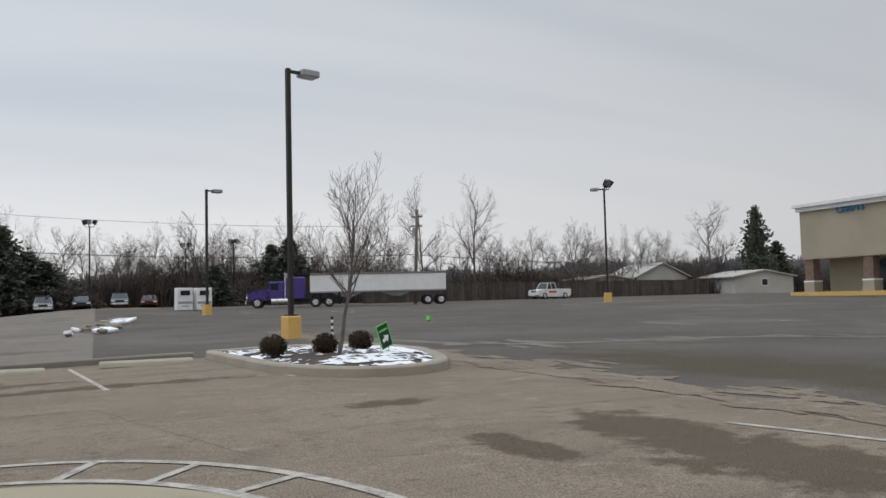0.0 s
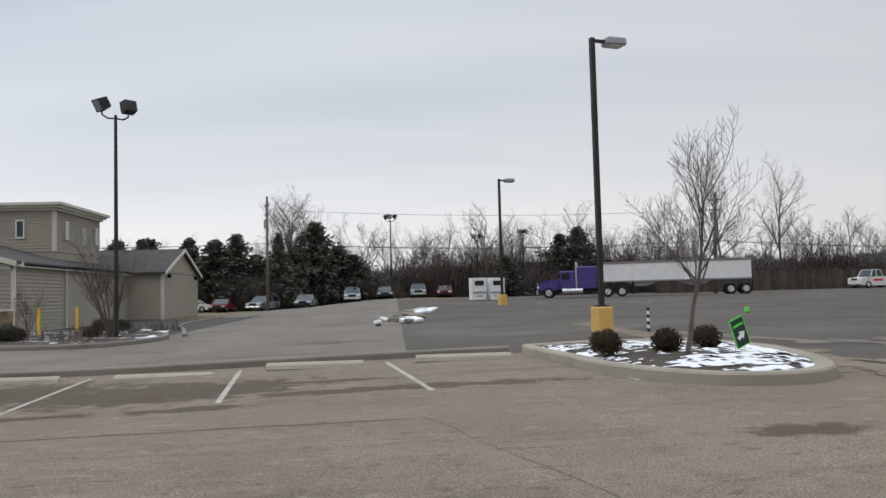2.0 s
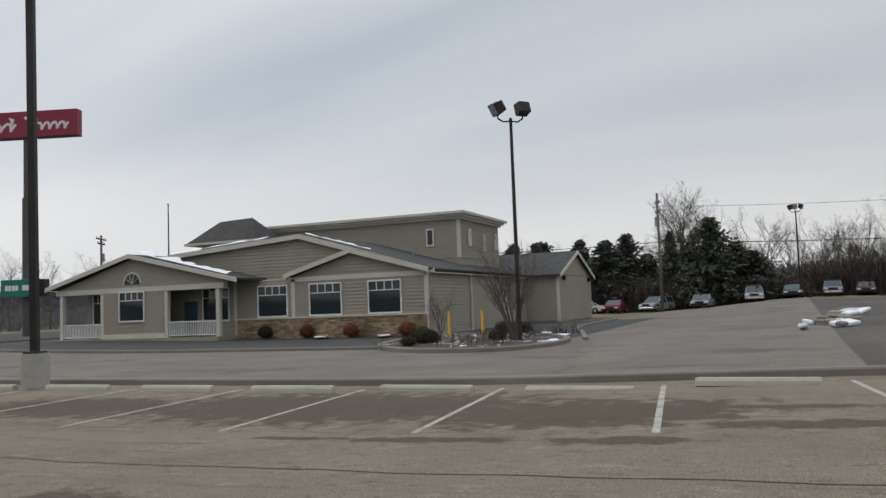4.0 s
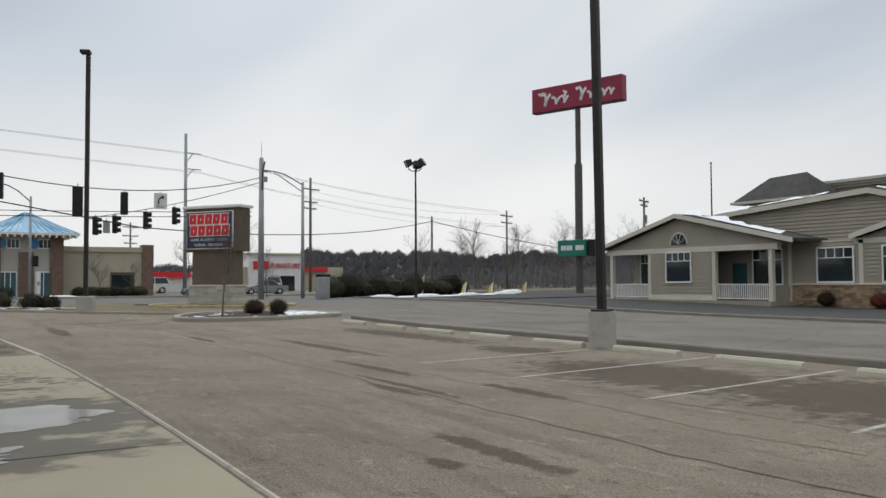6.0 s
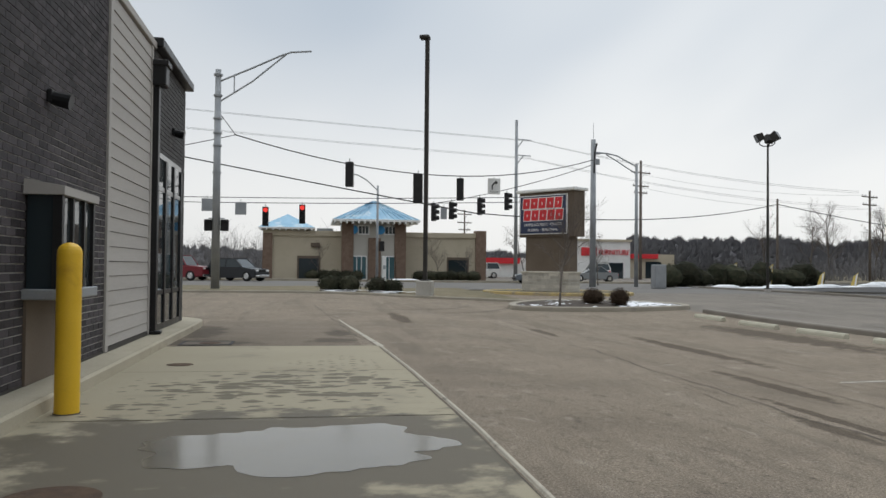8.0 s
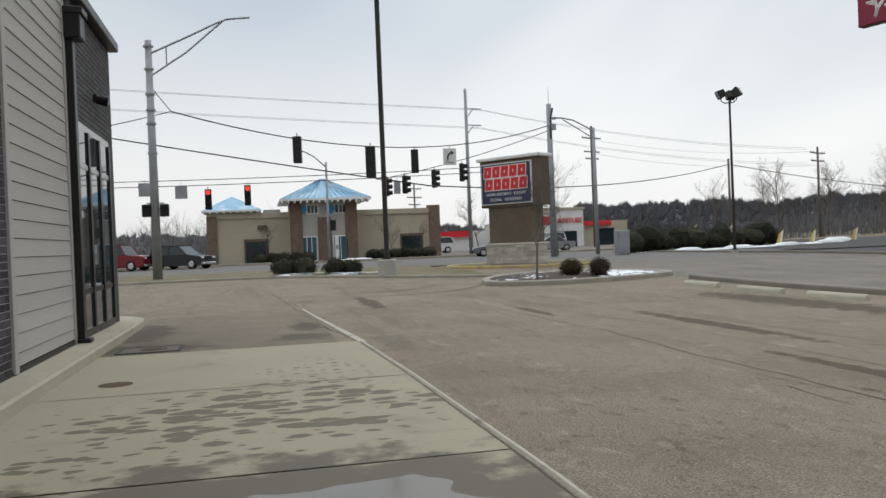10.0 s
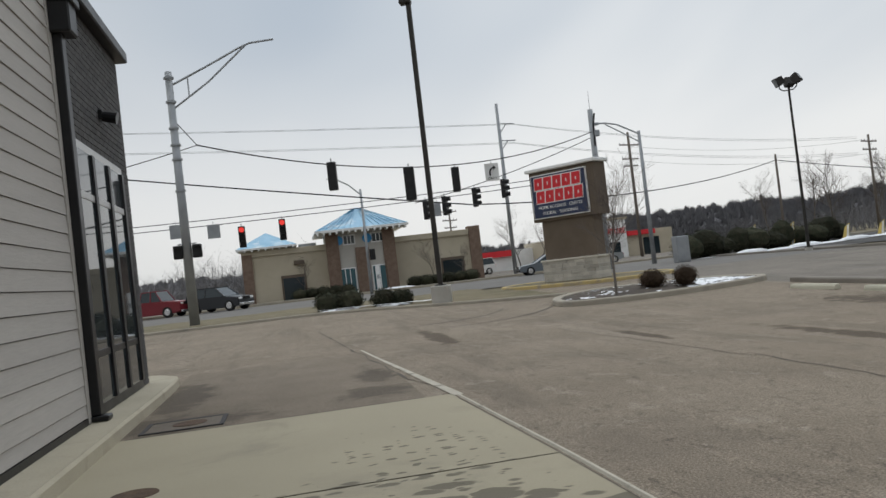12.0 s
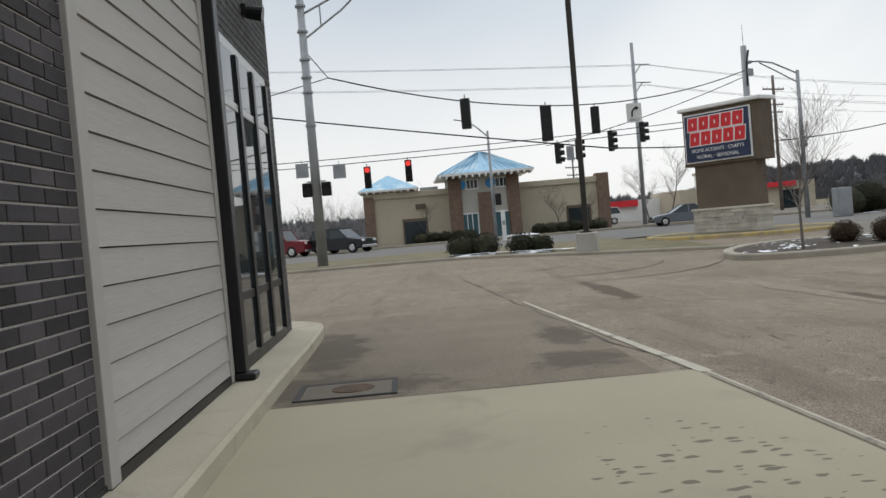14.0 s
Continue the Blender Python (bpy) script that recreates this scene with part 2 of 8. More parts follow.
LOT_SPOTS = ((4.0, -6.15, 1.25, 0.55), (2.5, -6.05, 1.6, 0.75), (3.95, -4.75, 0.7, 0.25), (7.1, -4.75, 0.28, 0.55), (13.9, 6.6, 2.1, 4.2), (13.4, 11.4, 1.5, 2.8),
             (13.1, 2.4, 1.5, 2.6), (7.0, 5.3, 0.75, 0.8), (7.7, 7.6, 0.16, 1.1), (9.05, 12.0, 0.13, 0.9), (7.05, 7.4, 0.14, 0.22), (10.5, 11.0, 0.16, 1.1), (10.15, 14.8, 0.15, 1.6), (10.82, 3.5, 0.2, 1.3), (10.85, 5.2, 0.12, 0.8), (10.8, 1.3, 0.26, 0.9), (11.3, 20.0, 0.22, 3.0),
             (14.5, 16.6, 0.7, 1.3), (14.9, 22.5, 0.65, 4.0), (9.4, 12.4, 0.1, 1.4), (11.9, -1.2, 0.35, 2.4), (13.4, 0.6, 0.25, 2.2), (9.6, 24.0, 0.15, 1.2), (6.5, 27.5, 0.25, 2.0))
M_LOT = surf("old_asphalt_tan", (0.200, 0.164, 0.124), (0.245, 0.204, 0.158), 0.45, 0.93, bump=0.5, fine=60, grain=0.85,
             stain=(0.165, 0.136, 0.106), stain_scale=0.5, stain_lo=0.52, stain_hi=0.74, spec=0.15,
             streaks=(((0.150, 0.124, 0.097), (1.5, 0.16, 1), 0.53, 0.68, 0.6), ((0.275, 0.235, 0.188), (0.9, 0.10, 1), 0.55, 0.72, 0.55), ((0.30, 0.26, 0.208), (3.4, 1.9, 1), 0.55, 0.70, 0.7), ((0.118, 0.097, 0.075), (7.5, 3.5, 1), 0.55, 0.70, 0.8)),
             spots=LOT_SPOTS, spot_col=(0.084, 0.066, 0.049), spot_noise=2.9, wild=1.2, spot_rough=0.95, soft=0.5, most=0.82)
M_FAR = surf("old_asphalt_grey", (0.083, 0.074, 0.066), (0.122, 0.108, 0.093), 0.25, 0.93, bump=0.4, fine=28, grain=0.8,
             stain=(0.165, 0.148, 0.130), stain_scale=0.10, stain_lo=0.55, stain_hi=0.75, spec=0.15,
             streaks=(((0.15, 0.134, 0.117), (0.45, 0.05, 1), 0.55, 0.7, 0.6), ((0.066, 0.059, 0.053), (0.3, 0.06, 1), 0.56, 0.7, 0.5), ((0.16, 0.143, 0.124), (2.5, 1.2, 1), 0.58, 0.74, 0.5)),
             spots=((8.5, -11.2, 4.5, 1.7), (3.5, -11.8, 4.5, 2.2)), spot_col=(0.072, 0.06, 0.041), spot_noise=0.9, wild=0.9, soft=0.7, most=0.85)
M_LANE = surf("asphalt_lane_grey", (0.162, 0.144, 0.123), (0.212, 0.19, 0.163), 0.35, 0.93, bump=0.4, fine=30, grain=0.8,
              stain=(0.108, 0.098, 0.087), stain_scale=0.22, stain_lo=0.54, stain_hi=0.74, spec=0.15,
              streaks=(((0.098, 0.088, 0.078), (0.9, 0.14, 1), 0.54, 0.70, 0.65), ((0.225, 0.204, 0.18), (0.5, 0.09, 1), 0.56, 0.72, 0.5), ((0.10, 0.09, 0.08), (3.0, 1.5, 1), 0.57, 0.73, 0.5)))
M_DARK = surf("fresh_asphalt_dark", (0.055, 0.053, 0.052), (0.075, 0.072, 0.07), 0.5, 0.9, bump=0.3, fine=50, grain=0.2, spec=0.25)
M_SEAL = surf("sealed_patch", (0.125, 0.104, 0.082), (0.155, 0.13, 0.103), 0.7, 0.85, bump=0.25, fine=55, grain=0.2, spec=0.3)
M_ROAD = surf("road_asphalt", (0.122, 0.114, 0.105), (0.158, 0.149, 0.137), 0.4, 0.9, bump=0.2, fine=40, grain=0.15)
M_GRASS = surf("dormant_grass", (0.135, 0.112, 0.064), (0.185, 0.152, 0.09), 0.8, 0.95, bump=0.6, fine=30, grain=0.4,
               stain=(0.088, 0.086, 0.04), stain_scale=0.4, stain_lo=0.5, stain_hi=0.7)
M_CONC = surf("slab_concrete", (0.305, 0.268, 0.188), (0.345, 0.305, 0.217), 0.6, 0.85, bump=0.12, fine=90, grain=0.1,
              stain=(0.24, 0.212, 0.156), stain_scale=0.8, stain_lo=0.57, stain_hi=0.75, spec=0.4,
              spots=((3.8, 11.3, 2.3, 1.6), (3.3, 9.4, 2.0, 0.9)), spot_col=(0.108, 0.091, 0.062), spot_noise=2.2, wild=0.75, spot_rough=0.7, soft=0.3,
              dots=((3.95, 14.55, 2.4, 1.9, 3.3, 0.8), (4.4, 16.6, 1.0, 1.9, 6.5, 0.4), (2.6, 13.1, 1.5, 0.9, 4.8, 0.55)), dot_col=(0.105, 0.09, 0.062))
M_WET = surf("wet_concrete", (0.125, 0.106, 0.073), (0.18, 0.155, 0.108), 3.0, 0.75, bump=0.08, fine=90, grain=0.12, spec=0.5)
M_WATER = surf("standing_water", (0.135, 0.116, 0.083), (0.16, 0.138, 0.099), 2.2, 0.16, bump=0.0, grain=0.08, spec=0.62)
M_KERB = surf("kerb_concrete", (0.285, 0.255, 0.205), (0.35, 0.318, 0.26), 1.2, 0.9, bump=0.25, fine=70, grain=0.15,
              stain=(0.22, 0.205, 0.18), stain_scale=1.3, stain_lo=0.55, stain_hi=0.75)
M_KERBD = surf("old_kerb_concrete", (0.175, 0.157, 0.134), (0.23, 0.207, 0.177), 0.9, 0.92, bump=0.25, fine=60, grain=0.18)
M_STOP = surf("wheel_stop_concrete", (0.44, 0.42, 0.335), (0.51, 0.488, 0.395), 2.0, 0.85, bump=0.2, fine=70, grain=0.1, rnd=0.05,
              stain=(0.36, 0.34, 0.28), stain_scale=2.5, stain_lo=0.56, stain_hi=0.72)
M_PAINT = surf("worn_white_line", (0.47, 0.445, 0.39), (0.38, 0.355, 0.305), 3.0, 0.8, bump=0.15, fine=40, grain=0.25,
               stain=(0.27, 0.25, 0.22), stain_scale=5, stain_lo=0.46, stain_hi=0.6)
M_STRIP = surf("edge_strip_concrete", (0.40, 0.365, 0.295), (0.49, 0.45, 0.37), 2.0, 0.88, bump=0.3, fine=60, grain=0.15, stain=(0.2, 0.18, 0.15), stain_scale=2.2, stain_lo=0.54, stain_hi=0.7)
M_KTOP = surf("kerb_top_concrete", (0.37, 0.33, 0.245), (0.43, 0.385, 0.295), 0.8, 0.88, bump=0.2, fine=70, grain=0.15, stain=(0.28, 0.245, 0.18), stain_scale=1.4, stain_lo=0.54, stain_hi=0.72)
WALL_X = 1.2
M_TAR = surf("crack_tar", (0.07, 0.058, 0.046), (0.105, 0.088, 0.07), 2.0, 0.9, bump=0.3)
M_MULCH = surf("dark_mulch", (0.05, 0.04, 0.033), (0.09, 0.072, 0.055), 3, 0.97, bump=0.8, fine=35, grain=0.5)
M_SNOW = surf("old_snow", (0.78, 0.80, 0.83), (0.86, 0.87, 0.89), 2, 0.6, bump=0.4, fine=14, grain=0.06)
M_BARK = surf("grey_bark", (0.10, 0.085, 0.073), (0.15, 0.13, 0.113), 3, 0.95, bump=0.5, fine=25, grain=0.3, obj=True)
M_TWIG = surf("bare_twig", (0.10, 0.084, 0.075), (0.135, 0.115, 0.104), 0.4, 0.95, bump=0, grain=0.2, rnd=0.2, obj=True, spec=0.05)
M_BRUSH = surf("winter_brush", (0.076, 0.064, 0.058), (0.105, 0.089, 0.08), 0.12, 0.97, bump=0, grain=0.2, rnd=0.18, spec=0.05)
# Distance haze is put into these two colours: paler and greyer than near brush.
M_HAZEBRUSH = surf("hazed_far_brush", (0.15, 0.147, 0.153), (0.19, 0.186, 0.192), 0.12, 0.97, bump=0, grain=0.2, rnd=0.18, spec=0.05)
M_HAZEWOODS = surf("hazed_far_woods", (0.15, 0.147, 0.155), (0.195, 0.19, 0.198), 0.12, 1.0, bump=0.3, fine=0.9, grain=0.3, stretch=(1, 1, 0.25), spec=0.0)
M_PINE = surf("evergreen_needles", (0.078, 0.086, 0.068), (0.098, 0.106, 0.085), 0.5, 0.95, bump=0, grain=0.15, rnd=0.2, obj=True, spec=0.03)
M_SHRUB = surf("brown_shrub_leaves", (0.036, 0.025, 0.017), (0.062, 0.044, 0.03), 3, 0.9, bump=0, grain=0.3, rnd=0.4, obj=True, spec=0.08)
M_SHRUBR = surf("red_shrub_leaves", (0.10, 0.03, 0.022), (0.14, 0.05, 0.035), 3, 0.9, bump=0, grain=0.3, rnd=0.4, obj=True, spec=0.08)
M_SHRUBG = surf("dark_hedge_leaves", (0.02, 0.025, 0.015), (0.045, 0.042, 0.028), 3, 0.9, bump=0, grain=0.3, rnd=0.4, obj=True, spec=0.08)
M_BRICK = surf("charcoal_brick", (0.045, 0.040, 0.044), (0.072, 0.064, 0.067), 2.5, 0.75, bump=0.35, fine=60, grain=0.25, rnd=0.4, spec=0.2)
M_BRICKG = surf("charcoal_brick_upper", (0.052, 0.050, 0.050), (0.072, 0.068, 0.067), 2.5, 0.8, bump=0.35, fine=60, grain=0.25, rnd=0.22)
M_MORTAR = surf("grey_mortar", (0.50, 0.48, 0.45), (0.58, 0.555, 0.52), 3, 0.95, bump=0.4, fine=90)
M_MORTAR_LAPSHADE = surf("dark_mortar_lap_shade", (0.075, 0.072, 0.07), (0.095, 0.09, 0.088), 3, 0.95, bump=0.4, fine=90)
M_LAP = surf("grey_lap_siding", (0.385, 0.36, 0.335), (0.425, 0.40, 0.372), 1.4, 0.75, bump=0.18, fine=30, grain=0.08, rnd=0.04, stretch=(1, 0.12, 1.6))
M_LAPT = surf("grey_trim_board", (0.37, 0.347, 0.322), (0.40, 0.376, 0.35), 1.4, 0.6, bump=0.1, fine=40, grain=0.04)
M_BLACK = surf("black_metal", (0.012, 0.012, 0.013), (0.02, 0.02, 0.021), 3, 0.4, 0.3, bump=0.05, fine=80, grain=0.1)
M_BRONZE = surf("dark_bronze_pole", (0.026, 0.024, 0.022), (0.042, 0.038, 0.034), 2, 0.55, 0.3, bump=0.08, grain=0.15)
M_POLEG = surf("weathered_sign_pole", (0.085, 0.08, 0.077), (0.115, 0.108, 0.103), 1.5, 0.7, 0.1, bump=0.08, grain=0.15)
M_ALU = surf("brushed_aluminium", (0.42, 0.42, 0.41), (0.52, 0.52, 0.51), 2, 0.4, 0.7, bump=0.05, grain=0.08)
M_STEEL = surf("galvanised_steel", (0.27, 0.285, 0.30), (0.36, 0.375, 0.39), 1.5, 0.55, 0.4, bump=0.1, grain=0.12)
M_YEL = surf("yellow_sleeve", (0.72, 0.43, 0.02), (0.80, 0.50, 0.035), 2, 0.45, bump=0.05, grain=0.05, stain=(0.6, 0.34, 0.02), stain_scale=3)
M_YELK = surf("dull_yellow_kerb_paint", (0.42, 0.32, 0.14), (0.50, 0.38, 0.17), 2, 0.85, bump=0.2, grain=0.12, stain=(0.30, 0.26, 0.19), stain_scale=1.5, stain_lo=0.46, stain_hi=0.62)
M_YELP = surf("faded_yellow_paint", (0.62, 0.39, 0.12), (0.70, 0.455, 0.15), 2, 0.8, bump=0.2, grain=0.1, stain=(0.48, 0.31, 0.12), stain_scale=2)
M_BASE = surf("pole_base_concrete", (0.36, 0.345, 0.31), (0.44, 0.42, 0.385), 1.5, 0.9, bump=0.25, grain=0.12, stain=(0.27, 0.25, 0.22), stain_scale=1.8)
M_TAN = surf("tan_siding", (0.315, 0.283, 0.232), (0.35, 0.316, 0.26), 0.6, 0.75, bump=0.05, grain=0.05)
M_CREAM = surf("cream_trim", (0.55, 0.52, 0.45), (0.62, 0.585, 0.51), 1, 0.65, bump=0.05, grain=0.05)
M_ROOF = surf("dark_shingles", (0.045, 0.043, 0.042), (0.075, 0.071, 0.068), 1.5, 0.95, bump=0.5, fine=9, grain=0.3)
M_STONE = surf("tan_ledge_stone", (0.24, 0.165, 0.10), (0.36, 0.265, 0.175), 1.7, 0.9, bump=0.5, fine=15, grain=0.25, rnd=0.4)
M_WHITE = surf("white_paint", (0.72, 0.72, 0.71), (0.80, 0.80, 0.79), 1.2, 0.6, bump=0.05, grain=0.05, stain=(0.55, 0.53, 0.5), stain_scale=1.6, stain_lo=0.6, stain_hi=0.8)
M_STUCCO = surf("cream_stucco", (0.43, 0.38, 0.29), (0.50, 0.445, 0.345), 0.5, 0.9, bump=0.2, fine=20, grain=0.08, stain=(0.42, 0.37, 0.29), stain_scale=0.5)
M_STUCCOG = surf("grey_stucco", (0.40, 0.385, 0.355), (0.46, 0.44, 0.405), 0.5, 0.9, bump=0.2, fine=20, grain=0.08)
M_BROWN = surf("brown_stucco", (0.115, 0.088, 0.065), (0.15, 0.118, 0.09), 1, 0.9, bump=0.2, fine=25, grain=0.1)
M_BRBR = surf("brown_brick_far", (0.15, 0.10, 0.075), (0.21, 0.15, 0.115), 3, 0.9, bump=0.3, fine=12, grain=0.3)
M_BLUE = surf("faded_blue_metal_roof", (0.13, 0.31, 0.46), (0.22, 0.42, 0.56), 0.7, 0.5, 0.1, bump=0.05, grain=0.1, stain=(0.45, 0.55, 0.6), stain_scale=0.6)
M_RED = surf("sign_crimson", (0.23, 0.018, 0.05), (0.27, 0.025, 0.06), 1, 0.5, bump=0.02, grain=0.05)
M_REDL = surf("sign_red", (0.62, 0.025, 0.035), (0.68, 0.035, 0.045), 1, 0.5, bump=0.02, grain=0.05)
M_NAVY = surf("sign_navy", (0.02, 0.03, 0.075), (0.03, 0.042, 0.095), 1, 0.45, bump=0.02, grain=0.08)
M_GREEN = surf("sign_green", (0.012, 0.16, 0.115), (0.018, 0.20, 0.145), 1, 0.5, bump=0.02, grain=0.05)
M_LIME = surf("lime_edge", (0.10, 0.55, 0.08), (0.13, 0.62, 0.10), 3, 0.6, bump=0.0, grain=0.05)
M_SBLUE = surf("blue_letters", (0.03, 0.17, 0.27), (0.045, 0.22, 0.33), 3, 0.5, bump=0, grain=0.05)
M_STORE = surf("beige_store_panels", (0.33, 0.285, 0.213), (0.385, 0.335, 0.25), 0.4, 0.85, bump=0.1, grain=0.06, stain=(0.38, 0.33, 0.25), stain_scale=0.4)
M_WOODP = surf("weathered_pole_wood", (0.12, 0.10, 0.085), (0.17, 0.145, 0.125), 3, 0.9, bump=0.4, fine=20, grain=0.25, obj=True)
M_FENCE = surf("weathered_fence", (0.055, 0.044, 0.037), (0.085, 0.07, 0.058), 1.5, 0.95, bump=0.3, fine=15, grain=0.3, rnd=0.25)
M_WIRE = surf("cable_black", (0.03, 0.03, 0.032), (0.04, 0.04, 0.042), 1, 0.7, bump=0, grain=0.05)
M_WIREG = surf("conductor_grey", (0.30, 0.31, 0.32), (0.34, 0.35, 0.36), 1, 0.6, bump=0, grain=0.05)
M_TYRE = surf("tyre_rubber", (0.015, 0.015, 0.015), (0.025, 0.025, 0.025), 5, 0.9, bump=0.1, obj=True)
M_CHROME = surf("polished_metal", (0.6, 0.6, 0.6), (0.7, 0.7, 0.7), 3, 0.25, 0.9, bump=0, grain=0.04, obj=True)
M_RUST = surf("rusty_iron", (0.075, 0.05, 0.036), (0.13, 0.085, 0.055), 8, 0.9, 0.3, bump=0.5, fine=70, grain=0.35)
G_DARK = glass("dark_window_glass")
G_SHOP = glass("shop_glass", (0.035, 0.042, 0.046), 0.03)
G_BLUE = glass("teal_window_glass", (0.05, 0.11, 0.13), 0.08)
L_RED = glow("red_signal_lens", (1.0, 0.06, 0.05), 0.8)


def paint(name, c, rough=0.3):
    return surf(name, c, tuple(v * 1.12 for v in c), 0.8, rough, 0.15, bump=0, grain=0.05, obj=True, spec=0.6)


P_PURPLE, P_WHITE, P_RED = paint("purple_paint", (0.06, 0.035, 0.19)), paint("car_white", (0.68, 0.68, 0.67)), paint("car_red", (0.17, 0.012, 0.02))
P_SILVER, P_BLACK, P_GREY = paint("car_silver", (0.24, 0.255, 0.265)), paint("car_black", (0.016, 0.018, 0.022)), paint("car_grey_blue", (0.13, 0.15, 0.17))

# ---------------------------------------------------------------- building blocks
def clamp(v):
    return max(0.0, min(1.0, v))


def sm(a, b, v):
    t = clamp((v - a) / (b - a))
    return t * t * (3 - 2 * t)


def G(x, y):
    """Height of the ground: a slab beside the restaurant, a store lot that climbs gently and a street that lies a little higher."""
    z = 0.25 * (1 - sm(-6, 8, y))
    z += 0.0125 * max(0.0, min(75.0, x - 25)) * (1 - sm(-2, 14, y))
    z += 0.009 * max(0.0, min(50.0, -20 - y)) * (1 - sm(60, 85, x)) * sm(15, 45, x)
    z += min(0.30, 0.008 * max(0.0, x - 40)) * sm(-14, 4, y)
    z += 0.14 * sm(-2, 10, y) * (1 - sm(5.4, 10, x)) * (1 - 0.6 * sm(26, 40, y))
    z += 0.28 * sm(24, 44, y)
    return z


def P(x, y, turn):
    return pose(x, y, G(x, y), 0, 0, turn)


def part(name, bm, mat, parent=None, label="", smooth=False):
    me = bpy.data.meshes.new(name)
    bm.normal_update()
    bm.to_mesh(me)
    bm.free()
    me.materials.append(mat)
    if smooth:
        me.polygons.foreach_set("use_smooth", [True] * len(me.polygons))
    ob = new(name, me)
    if parent:
        ob.parent = parent
    return tagged(ob, label)


def thing(name, label, category, m=None, group="", kind=""):
    ob = new(name)
    ob.empty_display_size = 0.2
    if m is not None:
        ob.matrix_world = m
    return tagged(ob, label, category, group, kind)


def B():
    return bmesh.new()


def bx(bm, x0, x1, y0, y1, z0, z1, bev=0.0, m=None):
    v = [bm.verts.new((x, y, z)) for x in (x0, x1) for y in (y0, y1) for z in (z0, z1)]
    f = [bm.faces.new([v[i] for i in q]) for q in ((0, 1, 3, 2), (4, 6, 7, 5), (0, 4, 5, 1), (2, 3, 7, 6), (0, 2, 6, 4), (1, 5, 7, 3))]
    if bev:
        e = list({e for q in f for e in q.edges})
        r = bmesh.ops.bevel(bm, geom=e, offset=bev, segments=1, affect="EDGES")
        v = list({w for q in r["faces"] for w in q.verts} | {w for w in v if w.is_valid})
    if m is not None:
        bmesh.ops.transform(bm, matrix=m, verts=v)
    return bm


def tube(bm, p, q, r0, r1=None, n=8, cap=True):
    p, q = Vector(p), Vector(q)
    r1 = r0 if r1 is None else r1
    d = (q - p).normalized()
    u = d.orthogonal().normalized()
    w = d.cross(u)
    a = [bm.verts.new(p + r0 * (math.cos(k) * u + math.sin(k) * w)) for k in [2 * math.pi * i / n for i in range(n)]]
    b = [bm.verts.new(q + r1 * (math.cos(k) * u + math.sin(k) * w)) for k in [2 * math.pi * i / n for i in range(n)]]
    for i in range(n):
        bm.faces.new((a[i], a[(i + 1) % n], b[(i + 1) % n], b[i]))
    if cap:
        bm.faces.new(a[::-1])
        bm.faces.new(b)
    return bm


def hose(bm, pts, r, n=6):
    for a, b in zip(pts, pts[1:]):
        tube(bm, a, b, r, r, n)
    return bm


def prism(bm, poly, z0, z1, m=None):
    """A flat outline (x, y) raised from z0 to z1."""
    a = [bm.verts.new((x, y, z0)) for x, y in poly]
    b = [bm.verts.new((x, y, z1)) for x, y in poly]
    n = len(poly)
    bm.faces.new(a[::-1]); bm.faces.new(b)
    for i in range(n):
        bm.faces.new((a[i], a[(i + 1) % n], b[(i + 1) % n], b[i]))
    if m is not None:
        bmesh.ops.transform(bm, matrix=m, verts=a + b)
    bmesh.ops.recalc_face_normals(bm, faces=bm.faces[:])
    return bm


def quad(bm, *p):
    bm.faces.new([bm.verts.new(q) for q in p])
    return bm


def sheet(name, x0, x1, y0, y1, dz, mat, step=1.0, keep=None, kind="structure", label="", category="ground"):
    nx, ny = max(1, round((x1 - x0) / step)), max(1, round((y1 - y0) / step))
    bm = B()
    v = {}
    for i in range(nx + 1):
        for j in range(ny + 1):
            x, y = x0 + (x1 - x0) * i / nx, y0 + (y1 - y0) * j / ny
            v[i, j] = (x, y)
    made = {}

    def at(k):
        if k not in made:
            x, y = v[k]
            made[k] = bm.verts.new((x, y, G(x, y) + dz))
        return made[k]
    for i in range(nx):
        for j in range(ny):
            if keep is None or keep((v[i, j][0] + v[i + 1, j + 1][0]) / 2, (v[i, j][1] + v[i + 1, j + 1][1]) / 2):
                bm.faces.new((at((i, j)), at((i + 1, j)), at((i + 1, j + 1)), at((i, j + 1))))
    return tagged(part(name, bm, mat), label, category, kind=kind)


def blob(bm, cx, cy, rx, ry, rot=0.0, seed=0, dz=0.01, wild=0.35, n=40):
    """A patch with an uneven outline that lies on the ground."""
    c, s = math.cos(rot), math.sin(rot)
    mid = bm.verts.new((cx, cy, G(cx, cy) + dz))
    ring = []
    for i in range(n):
        a = 2 * math.pi * i / n
        k = 1 + wild * 2 * noise.noise(Vector((1.6 * math.cos(a) + seed * 7.3, 1.6 * math.sin(a), seed))) + wild * 0.7 * noise.noise(Vector((6 * math.cos(a), 6 * math.sin(a) + seed * 3.1, seed)))
        x, y = rx * k * math.cos(a), ry * k * math.sin(a)
        x, y = cx + c * x - s * y, cy + s * x + c * y
        ring.append(bm.verts.new((x, y, G(x, y) + dz)))
    for i in range(n):
        bm.faces.new((mid, ring[i], ring[(i + 1) % n]))
    return bm


